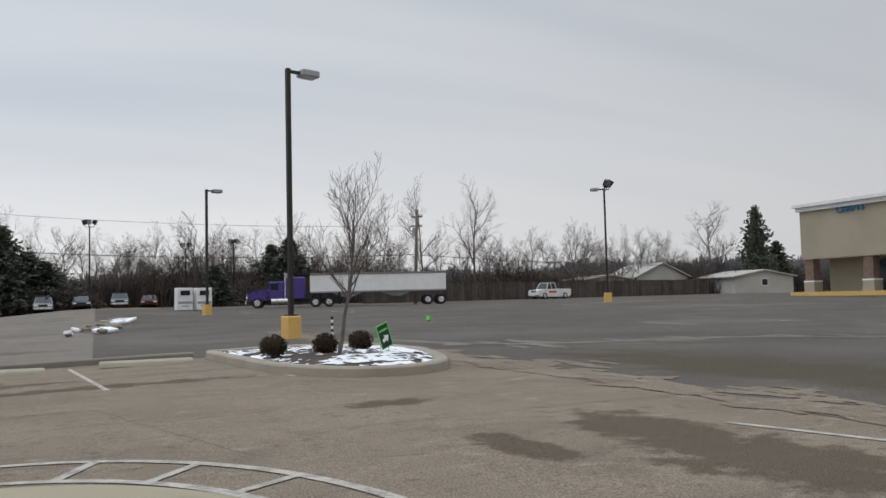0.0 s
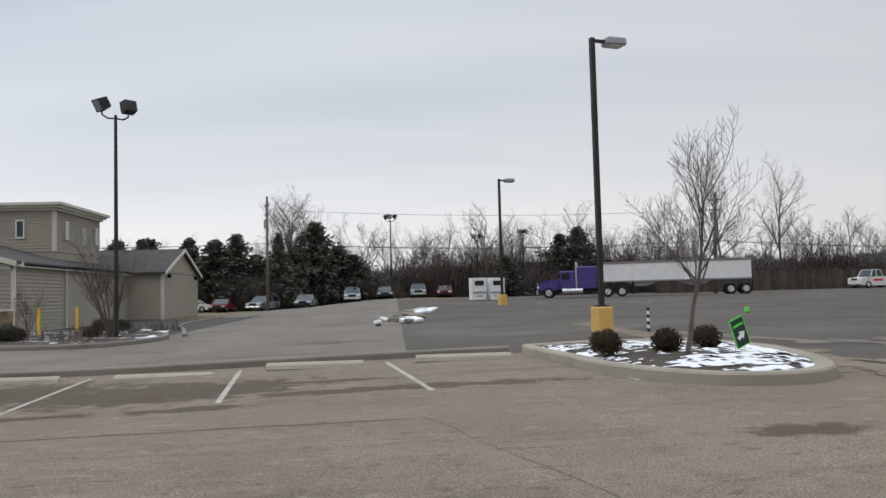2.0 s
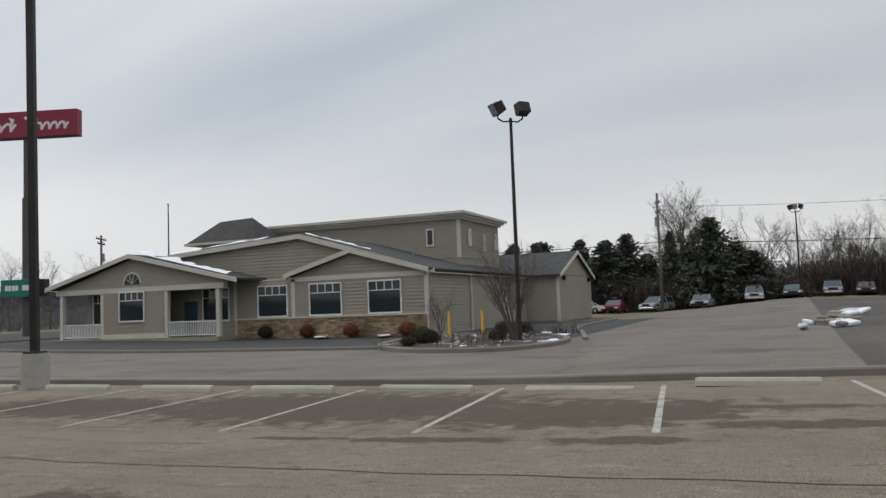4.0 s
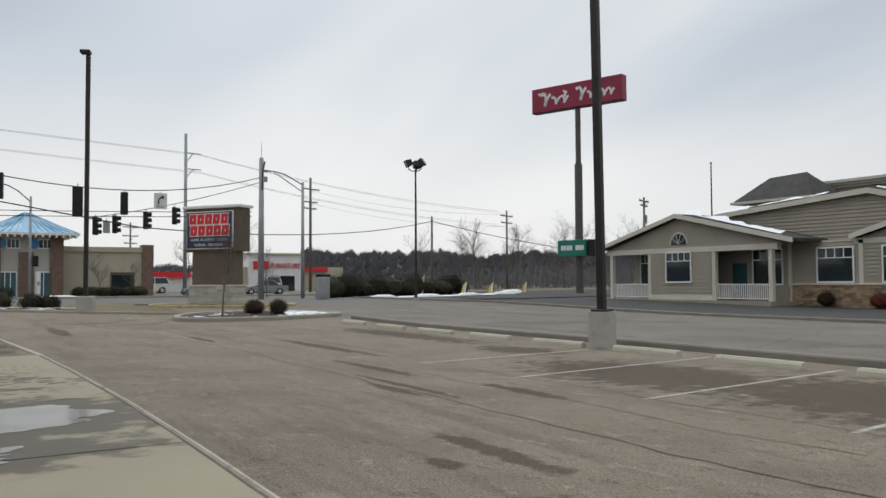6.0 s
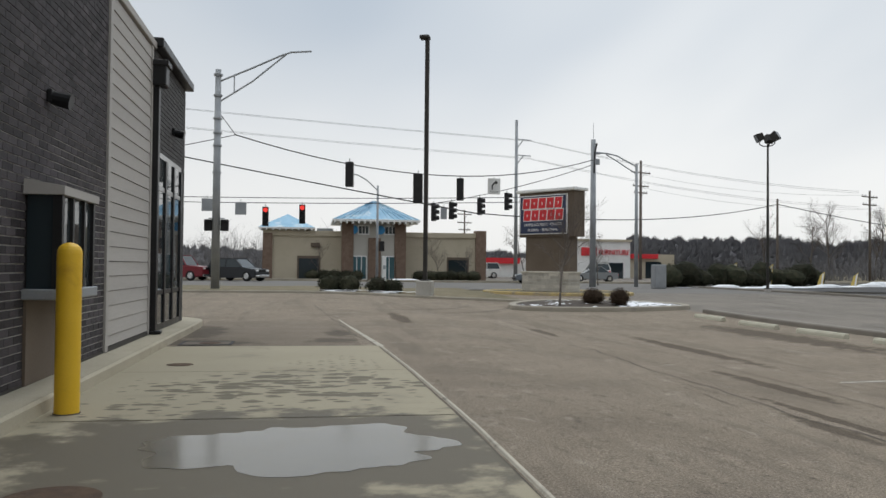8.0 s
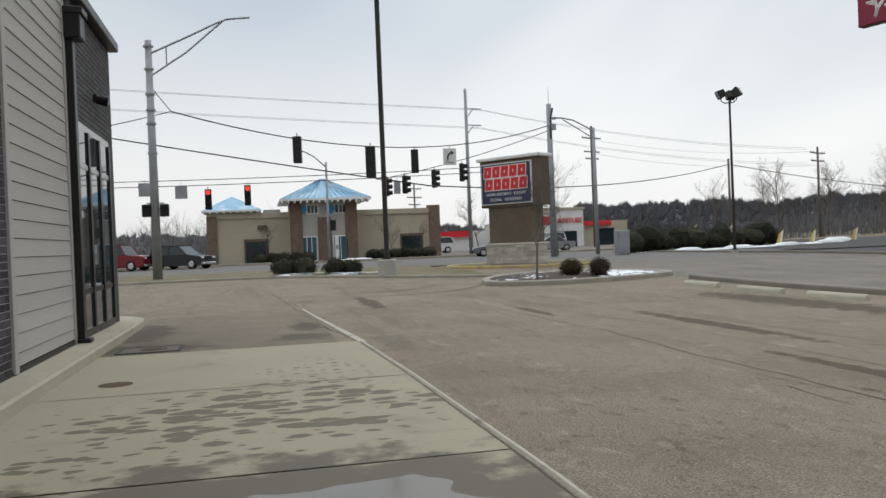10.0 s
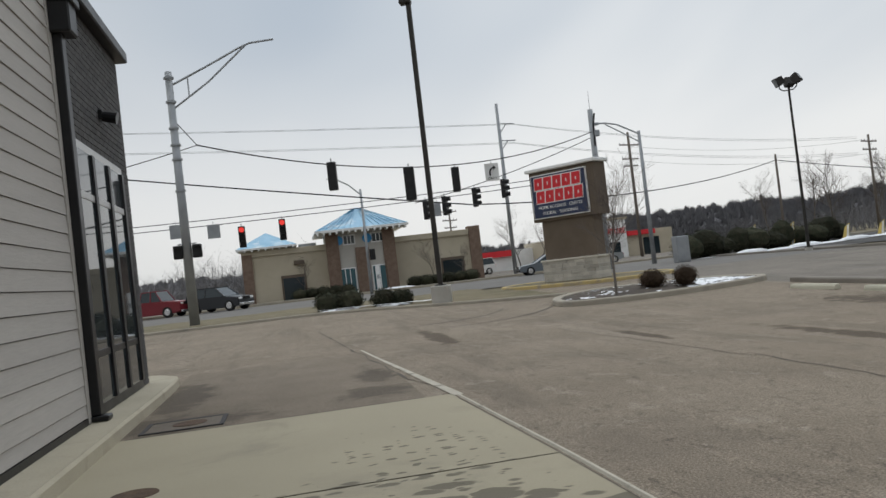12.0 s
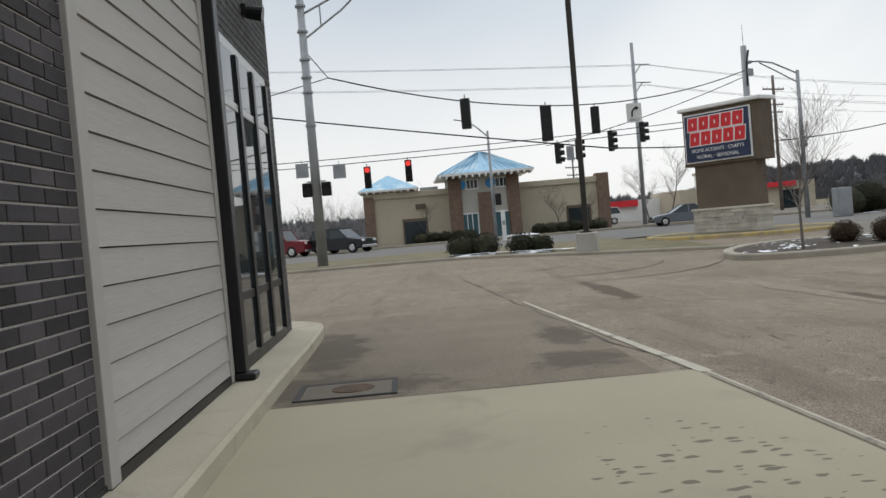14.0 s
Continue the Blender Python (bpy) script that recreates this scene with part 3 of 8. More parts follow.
def smooth_loop(pts, k=6, closed=True):
    """Points along a round curve through the given ones."""
    n, out = len(pts), []
    for i in range(n if closed else n - 1):
        p = [Vector((*(pts[(i + j) % n] if closed else pts[max(0, min(n - 1, i + j))]), 0)) for j in (-1, 0, 1, 2)]
        for s in range(k):
            t = s / k
            q = 0.5 * (2 * p[1] + (p[2] - p[0]) * t + (2 * p[0] - 5 * p[1] + 4 * p[2] - p[3]) * t * t + (3 * p[1] - p[0] - 3 * p[2] + p[3]) * t ** 3)
            out.append((q.x, q.y))
    if not closed:
        out.append(pts[-1])
    return out


def kerb_run(bm, pts, w=0.16, h=0.15, closed=False, dz=0.0):
    """A kerb with a rounded top edge along a line on the ground; it grows to the left of the line."""
    n = len(pts)
    rows = []
    for i, (x, y) in enumerate(pts):
        a = pts[(i - 1) % n] if closed or i else pts[0]
        b = pts[(i + 1) % n] if closed or i < n - 1 else pts[-1]
        d = Vector((b[0] - a[0], b[1] - a[1])).normalized()
        l = Vector((-d.y, d.x))
        g = G(x, y) + dz
        prof = ((0, -0.1), (0.012, h - 0.03), (0.04, h), (w - 0.03, h), (w, h - 0.02), (w, -0.1))
        rows.append([bm.verts.new((x + l.x * o, y + l.y * o, g + z)) for o, z in prof])
    for i in range(n if closed else n - 1):
        p, q = rows[i], rows[(i + 1) % n]
        for k in range(5):
            bm.faces.new((p[k], q[k], q[k + 1], p[k + 1]))
    if not closed:
        bm.faces.new(rows[0]); bm.faces.new(rows[-1][::-1])
    bmesh.ops.recalc_face_normals(bm, faces=bm.faces[:])
    return bm


def ribbon(bm, pts, w, dz):
    """A painted line along points on the ground."""
    rows = []
    for i, (x, y) in enumerate(pts):
        a, b = pts[max(0, i - 1)], pts[min(len(pts) - 1, i + 1)]
        d = Vector((b[0] - a[0], b[1] - a[1])).normalized()
        ww = w(i) if callable(w) else w
        rows.append([bm.verts.new((x - d.y * o, y + d.x * o, G(x - d.y * o, y + d.x * o) + dz)) for o in (ww / 2, -ww / 2)])
    for p, q in zip(rows, rows[1:]):
        bm.faces.new((p[0], p[1], q[1], q[0]))
    return bm


def line(x0, y0, x1, y1, step=0.8):
    n = max(1, int(math.hypot(x1 - x0, y1 - y0) / step))
    return [(x0 + (x1 - x0) * i / n, y0 + (y1 - y0) * i / n) for i in range(n + 1)]


def text_mesh(name, s, m, size, mat, parent, label="", depth=0.02, fit=None):
    cu = bpy.data.curves.new(name, "FONT")
    cu.body, cu.size, cu.extrude, cu.align_x, cu.align_y = s, size, depth / 2, "CENTER", "CENTER"
    ob = bpy.data.objects.new(name, cu)
    scene.collection.objects.link(ob)
    bpy.context.view_layer.update()
    me = bpy.data.meshes.new_from_object(ob.evaluated_get(bpy.context.evaluated_depsgraph_get()))
    bpy.data.objects.remove(ob)
    if fit:
        xs = [v.co.x for v in me.vertices]
        k = fit / (max(xs) - min(xs))
        me.transform(Matrix.Diagonal((k, 1, 1, 1)))
    me.transform(m)
    me.materials.clear(); me.materials.append(mat)
    o = new(name, me)
    o.parent = parent
    return tagged(o, label)


FACE_S = Matrix(((1, 0, 0, 0), (0, 0, -1, 0), (0, 1, 0, 0), (0, 0, 0, 1)))       # a face that looks to -y
FACE_W = Matrix(((0, 0, -1, 0), (-1, 0, 0, 0), (0, 1, 0, 0), (0, 0, 0, 1)))      # a face that looks to -x
FACE_N = Matrix(((-1, 0, 0, 0), (0, 0, 1, 0), (0, 1, 0, 0), (0, 0, 0, 1)))       # a face that looks to +y
FACE_E = Matrix(((0, 0, 1, 0), (1, 0, 0, 0), (0, 1, 0, 0), (0, 0, 0, 1)))        # a face that looks to +x


def on(face, x, y, z):
    return Matrix.Translation((x, y, z)) @ face


def laps(bm, m, z0, z1, expo, ends, out=0.05):
    """Lapped boards on a wall: m puts the wall's face (x along, y up) into the world; ends(z) gives a board's two ends."""
    k = 0
    vs = []
    while z0 + k * expo < z1 - 0.01:
        a, b = z0 + k * expo, min(z1, z0 + (k + 1) * expo)
        l0, r0 = ends(a)
        l1, r1 = ends(b)
        if r0 - l0 > 0.05:
            p = [bm.verts.new(c) for c in ((l0, a, out), (r0, a, out), (max(l1, l0), b, 0.004), (min(r1, r0), b, 0.004), (l0, a, 0), (r0, a, 0))]
            if r1 - l1 > 0.02:
                bm.faces.new((p[0], p[1], p[3], p[2]))
            bm.faces.new((p[4], p[5], p[1], p[0]))
            vs += p
        k += 1
    bmesh.ops.transform(bm, matrix=m, verts=vs)
    return bm

# ---------------------------------------------------------------- ground
def make_ground():
    xs = [-2500, -1200, -600, -300, -150, -80, -50] + list(range(-40, 116, 2)) + [125, 150, 200, 300, 500, 900, 1500, 2500]
    ys = [-2500, -1200, -600, -300, -200, -140] + list(range(-110, 130, 2)) + [140, 170, 220, 300, 500, 900, 1500, 2500]
    bm = B()
    v = [[bm.verts.new((x, y, G(x, y) - 0.05)) for y in ys] for x in xs]
    for i in range(len(xs) - 1):
        for j in range(len(ys) - 1):
            bm.faces.new((v[i][j], v[i + 1][j], v[i + 1][j + 1], v[i][j + 1]))
    tagged(part("ground", bm, M_GRASS), "dormant brown grass and bare earth around the lots", "ground", kind="structure")


make_ground()
sheet("parking_lot", -34, 17.3, -8, 46.5, 0.0, M_LOT, 0.7, keep=lambda x, y: not (1.5 < x < 4.8 and 0 < y < 19), label="weathered tan asphalt of the restaurant's parking lot", category="parking lot")
sheet("store_lot", -40, 96, -92, -8, 0.0, M_FAR, 2.0, label="worn grey asphalt of the large store lot", category="parking lot")
sheet("store_lot_side", 17.3, 82, -8, -1.5, 0.0, M_FAR, 1.5, label="worn grey asphalt of the store lot beside the lane", category="parking lot")
sheet("lane", 17.3, 31, -1.5, 50, 0.0, M_LANE, 1.5, label="grey asphalt lane with dark streaks", category="lane")
sheet("side_lane", 31, 110, -1.5, 12, 0.0, M_LANE, 1.5, label="grey asphalt drive to the rear cars", category="lane")
sheet("dark_drive", 31, 62, 12, 48, 0.004, M_DARK, 1.5, label="dark fresh asphalt in front of the tan building", category="drive")
sheet("dark_drive_side", 37, 62, 8.5, 12, 0.012, M_DARK, 1.5, label="dark fresh asphalt beside the tan building", category="drive")
sheet("street", -300, 400, 52, 74, 0.0, M_ROAD, 6, label="grey asphalt street", category="road")
sheet("street_cross", 20, 34, 46.5, 52, 0.003, M_ROAD, 2, label="grey asphalt mouth of the entrance", category="road")
sheet("bank_lot", -30, 60, 76, 130, 0.02, M_LANE, 6, label="pale asphalt lot around the bank", category="parking lot")
sheet("far_lot", 36, 100, 50, 75.5, 0.012, M_DARK, 4, label="dark asphalt of the lot behind the hedges", category="parking lot")


EDGE = ((-0.5, 4.6), (0.5, 4.78), (1.5, 5.2), (2.5, 5.44), (8.5, 5.47), (12.0, 5.47), (16.0, 5.38), (19.3, 5.25))


def edge_x(y):
    for (ya, xa), (yb, xb) in zip(EDGE, EDGE[1:]):
        if y <= yb:
            return xa + (xb - xa) * max(0.0, (y - ya)) / (yb - ya)
    return 5.25 - (y - 19.3) * 0.07


def make_slab():
    # drive-through slab: six pours with open joints and a rounded south end
    for a, b in ((15.97, 19.43), (12.5, 15.95), (9.1, 12.48), (5.7, 9.08), (2.3, 5.68), (-0.5, 2.28)):
        bm = B()
        rows = []
        for j in range(8):
            y = a + 0.008 + (b - a - 0.008) * j / 7
            rows.append([bm.verts.new((x, y, G(x, y) + 0.006)) for x in [1.5 + (edge_x(y) - 1.5) * i / 7 for i in range(8)]])
        for p, q in zip(rows, rows[1:]):
            for i in range(7):
                bm.faces.new((p[i], p[i + 1], q[i + 1], q[i]))
        tagged(part("slab", bm, M_CONC), "pale yellowish concrete drive-through slab", "slab", kind="structure")
    bm = B()
    n = 20
    mid = bm.verts.new((1.6, -0.5, G(1.6, -0.5) + 0.006))
    ring = [bm.verts.new((x, y, G(x, y) + 0.006)) for x, y in [(1.6 + 3.0 * math.cos(a), -0.5 - 2.35 * math.sin(a)) for a in [math.pi / 2 * i / n for i in range(n + 1)]]]
    for p, q in zip(ring, ring[1:]):
        bm.faces.new((mid, q, p))
    tagged(part("slab", bm, M_CONC), "rounded concrete end of the slab", "slab", kind="structure")
    sheet("walkway", -10, 1.6, -2.85, 5.9, 0.006, M_CONC, 1.2, label="pale concrete walk by the restaurant", category="slab")
    # low kerb-like edge strip that runs on as a seam
    bm = B()
    pts = [(edge_x(y), y) for y in [19.3 - 0.5 * i for i in range(40)]]
    kerb_run(bm, pts, 0.09, 0.014)
    tagged(part("edge_strip", bm, M_STRIP), "pale concrete edge strip between slab and asphalt", "edging", kind="structure")
    bm = ribbon(B(), [(edge_x(y) + 0.05, y) for y in [19.3 + 0.4 * i for i in range(19)]], lambda i: 0.12 * (1 - i / 26), 0.008)
    tagged(part("edge_seam", bm, M_STRIP), "pale worn seam across the asphalt", "edging", kind="structure")
    bm = ribbon(B(), [(edge_x(y) - 0.008, y) for y in [-0.4 + 0.5 * i for i in range(40)]], lambda i: 0.008 + 0.02 * abs(noise.noise(Vector((i * 0.7, 5, 0)))), 0.008)
    ribbon(bm, [(1.62 + 0.3 * i, 19.437 + 0.004 * noise.noise(Vector((i * 0.6, 8, 0)))) for i in range(12)], lambda i: 0.012 + 0.02 * abs(noise.noise(Vector((i * 0.8, 7, 0)))), 0.009)
    q = [(edge_x(y) - 0.09 + 0.10 * noise.noise(Vector((0, y, 3))), y) for y in [20.5 + 0.4 * i for i in range(34)]]
    ribbon(bm, q, lambda i: 0.10 * abs(0.25 + noise.noise(Vector((i * 0.5, 2, 0)))), 0.007)
    tagged(part("dirt_line", bm, M_TAR), "dark dirt line along the slab's edge", "crack", kind="structure")


make_slab()

# darker infill asphalt north of the slab
sheet("infill_asphalt", 1.6, 4.95, 19.44, 26.0, 0.005, surf("infill_asphalt_mat", (0.178, 0.146, 0.111), (0.22, 0.183, 0.143), 0.8, 0.9, bump=0.4, fine=60, grain=0.5, spec=0.15, streaks=(((0.12, 0.10, 0.078), (1.2, 0.3, 1), 0.52, 0.7, 0.6),), spots=((2.0, 20.1, 1.2, 0.7), (4.5, 20.5, 0.5, 0.5), (4.65, 22.2, 0.3, 0.7), (1.9, 22.6, 0.4, 1.8)), spot_col=(0.085, 0.07, 0.055), spot_noise=2.6, wild=1.1, soft=0.6, most=0.7), 0.8,
      keep=lambda x, y: x < 5.2 - (y - 19.3) * 0.1, label="darker asphalt infill beside the restaurant", category="asphalt")


def wet():
    bm = B()
    blob(bm, 4.05, 11.25, 1.08, 0.8, 0.02, 3, 0.009, 0.2, 160)
    blob(bm, 3.3, 9.3, 1.0, 0.45, 0.1, 6, 0.009, 0.22, 140)
    tagged(part("puddle", bm, M_WATER), "shallow puddle that mirrors the sky", "puddle", kind="stuff")


wet()


def asphalt_marks():
    rng = random.Random(11)
    # cracks
    bm = B()

    def crack(x0, y0, x1, y1, w, s, wob=0.12):
        p = line(x0, y0, x1, y1, 0.35)
        q = [(x + wob * noise.noise(Vector((x * 0.9, y * 0.9, s))) + 0.05 * noise.noise(Vector((x * 5, y * 5, s))), y + wob * noise.noise(Vector((x, y, s + 9)))) for x, y in p]
        ribbon(bm, q, lambda i: w * (0.55 + 0.9 * abs(noise.noise(Vector((i * 0.6, s, 1))))), 0.005)
    crack(8.9, -1.5, 9.3, 20, 0.04, 1, 0.14); crack(9.3, 20, 9.0, 27, 0.04, 2)
    crack(7.3, -2.0, 4.5, -2.85, 0.008, 3); crack(7.3, -2, 10.2, -1.2, 0.007, 4)
    crack(1.0, -8.0, 11.5, -7.9, 0.04, 5, 0.2); crack(11.2, -7.2, 12.3, -13, 0.03, 6, 0.3)
    crack(11.3, 3.0, 11.5, 15, 0.02, 10); crack(10.3, 6, 10.6, 19, 0.018, 11)
    crack(18, 4, 30, 6.5, 0.05, 13, 0.5); crack(19, 14, 29, 18, 0.04, 14, 0.5); crack(23, 9, 26, 11.5, 0.05, 15, 0.4)
    for k in range(7):
        x, y = rng.uniform(6, 12), rng.uniform(-3, 26)
        crack(x, y, x + rng.uniform(-0.15, 0.15), y + rng.uniform(0.5, 1.6), 0.018, 20 + k, 0.1)
    # curved tyre marks near the exit
    for k, (r, w) in enumerate(((6.0, 0.16), (7.6, 0.16), (3.4, 0.1))):
        pts = [(4.0 + r * math.cos(a), 36.0 - r * 0.9 * math.sin(a)) for a in [0.2 + 1.1 * i / 24 for i in range(25)]]
        ribbon(bm, pts, lambda i: w * abs(math.sin(math.pi * i / 24)) * (0.5 + abs(noise.noise(Vector((i * 0.4, k, 4))))), 0.006 + 0.001 * k)
    tagged(part("cracks", bm, M_TAR), "dark wandering cracks and tyre marks in the asphalt", "crack", kind="stuff")
    # stall lines
    for k in range(-2, 6):
        y = 4.56 + 2.82 * k - 2.82
        if y > 30:
            continue
        bm = ribbon(B(), line(16.5, y, 11.3, y - 0.66, 0.5), 0.085, 0.004)
        tagged(part("stall_line", bm, M_PAINT), "worn white parking stall line", "line", "stall lines", "structure")
    # hatched corner in front of the slab
    for rx, ry in ((4.1, 2.95), (3.36, 2.4)):
        pts = [(1.4 + rx * math.cos(a), -0.5 - ry * math.sin(a)) for a in [math.pi / 2 * i / 24 for i in range(25)]]
        pts = [(pts[0][0], 0.3)] + pts
        w = 0.10
        bm = ribbon(B(), pts, w, 0.008)
        tagged(part("hatch_edge", bm, M_PAINT), "white curved edge line of the hatched corner", "line", "hatch lines", "structure")
    for k in range(5):
        a = 0.05 + k * 0.29
        p = (1.4 + 3.36 * math.cos(a), -0.5 - 2.4 * math.sin(a)); q = (1.4 + 4.1 * math.cos(a + 0.04), -0.5 - 2.95 * math.sin(a + 0.04))
        bm = ribbon(B(), line(*p, *q, 0.3), 0.09, 0.0085)
        tagged(part("hatch_line", bm, M_PAINT), "white diagonal hatch line", "line", "hatch lines", "structure")
    # faded marks in the store lot
    bm = B()
    for k in range(14):
        x, y = rng.uniform(18, 60), rng.uniform(-50, -12)
        ribbon(bm, line(x, y, x + rng.uniform(-1, 1) * 5, y + rng.uniform(-0.4, 0.4), 1.0), 0.12, 0.006)
    ribbon(bm, line(1.5, -7.6, 3.9, -6.9, 0.5), 0.1, 0.006); ribbon(bm, line(3.9, -6.9, 0.5, -7.9, 0.5), 0.08, 0.007)
    tagged(part("faded_marks", bm, M_PAINT), "faded white marks on the asphalt", "line", kind="stuff")


asphalt_marks()


def verge_y(x):
    return 42.4 - (x - 4.2) * 0.72 if x > 4.2 else 42.4 - (x - 4.2) * 0.04


def kerbs():
    def k(pts, mat, label, w=0.16, h=0.15, closed=False):
        tagged(part("kerb", kerb_run(B(), pts, w, h, closed), mat), label, "kerb", kind="structure")
    # behind the wheel stops
    k(line(17.25, 31.2, 17.25, -3.6), M_KERBD, "low grey kerb behind the wheel stops", 0.3, 0.14)
    # beside the restaurant, with the rounded end
    k(list(reversed(smooth_loop([(-6.0, 25.6), (-1.0, 25.75), (0.8, 25.5), (1.45, 24.9), (1.64, 24.0), (1.64, 20.0)], 6, False) + line(1.64, 19.5, 1.64, 5.9))), M_KTOP, "pale concrete kerb at the foot of the restaurant wall", 0.16, 0.15)
    sheet("kerb_top", WALL_X - 0.02, 1.59, 5.9, 23.9, 0.153, M_KTOP, 1.0, label="pale concrete strip at the foot of the wall", category="kerb")
    sheet("kerb_top", -6, 1.6, 23.9, 25.5, 0.1535, M_KTOP, 0.1, keep=lambda x, y: (x < 0.4 or y < 24.2 or (x - 0.4) ** 2 + (y - 24.2) ** 2 < 1.3), label="pale concrete corner behind the kerb", category="kerb")
    # street side
    k([(x, verge_y(x)) for x in [-60 + 2 * i for i in range(28)] + [-4 + 1.1 * i for i in range(16)]], M_KERB, "pale kerb along the winter grass by the street", 0.16, 0.11)
    k(line(31, 65, 31, 14, 1.5), M_KERBD, "kerb in front of the dark drive", 0.2, 0.13)
    k(smooth_loop([(62, 11.6), (50, 11.3), (40, 8.8), (34.5, 7.4)], 6, False), M_KERBD, "kerb of the planted bed", 0.2, 0.12)
    k(line(-60, 76, 60, 76, 3), M_KERB, "far street kerb", 0.2, 0.15)


kerbs()
bm = B()
prev = None
for i in range(74):
    x = -60 + i * 72.4 / 73
    row = [bm.verts.new((x, y, G(x, y) + 0.09 + 0.05 * noise.noise(Vector((x * 0.7, y * 0.7, 2))))) for y in [verge_y(x) + 0.1 + (51.85 - verge_y(x)) * j / 7 for j in range(8)]]
    if prev:
        for j in range(7):
            bm.faces.new((prev[j], row[j], row[j + 1], prev[j + 1]))
    prev = row
tagged(part("verge", bm, M_GRASS), "strip of brown winter grass by the street", "grass", kind="structure")
sheet("bank_lawn", -30, 34, 76.2, 81, 0.06, M_GRASS, 3, label="brown winter lawn in front of the bank", category="grass")
loop = smooth_loop([(12.6, 45.0), (14.5, 42.4), (17.5, 41.6), (19.6, 43.0), (19.4, 46.0), (17.0, 48.0), (13.8, 47.6)], 6)
tagged(part("sign_kerb", kerb_run(B(), loop, 0.2, 0.15, True), M_YELK), "faded yellow kerb round the roadside sign", "kerb", kind="structure")
bm = B()
mid = bm.verts.new((16.2, 44.9, G(16.2, 44.9) + 0.14))
ring = [bm.verts.new((x, y, G(x, y) + 0.12)) for x, y in [(16.2 + (x - 16.2) * 0.95, 44.9 + (y - 44.9) * 0.95) for x, y in loop]]
for i in range(len(ring)):
    bm.faces.new((mid, ring[i], ring[(i + 1) % len(ring)]))
tagged(part("sign_bed", bm, M_GRASS), "brown grass round the roadside sign", "grass", kind="structure")


def ragged_edge():
    # tan asphalt that breaks off unevenly into the grey store lot
    rng = random.Random(31)
    bm = B()
    for k in range(260):
        x = rng.uniform(-4, 30)
        y = -8.0 - abs(rng.gauss(0, 0.55)) if x < 17.3 else -1.5 - rng.uniform(6.2, 6.9)
        blob(bm, x, y, rng.uniform(0.12, 1.0), rng.uniform(0.05, 0.3), rng.uniform(-0.2, 0.2), k, 0.005 + 0.00002 * k, 0.45, 26)
    tagged(part("ragged_edge", bm, M_LOT), "crumbled tan asphalt edge over the grey lot", "asphalt", kind="stuff")


ragged_edge()


def worn_band():
    rng = random.Random(12)
    bm = B()
    pts = smooth_loop([(24.0, -9.0), (18.5, -10.2), (16.0, -12.3), (15.2, -16.5), (12.8, -19.0), (7.0, -22.5)], 10, False)
    ribbon(bm, pts, lambda i: 0.9 * (0.35 + abs(noise.noise(Vector((i * 0.35, 7, 2))))), 0.007)
    for k in range(46):
        x, y = rng.choice(pts)
        blob(bm, x + rng.gauss(0, 0.9), y + rng.gauss(0, 0.9), rng.uniform(0.3, 1.1), rng.uniform(0.08, 0.25), rng.uniform(-0.3, 0.3), k, 0.008 + 0.00005 * k, 0.45, 18)
    tagged(part("worn_band", bm, M_LANE), "paler worn band across the grey store lot", "asphalt", kind="stuff")


worn_band()

# ---------------------------------------------------------------- the restaurant beside the path
WX = 1.2


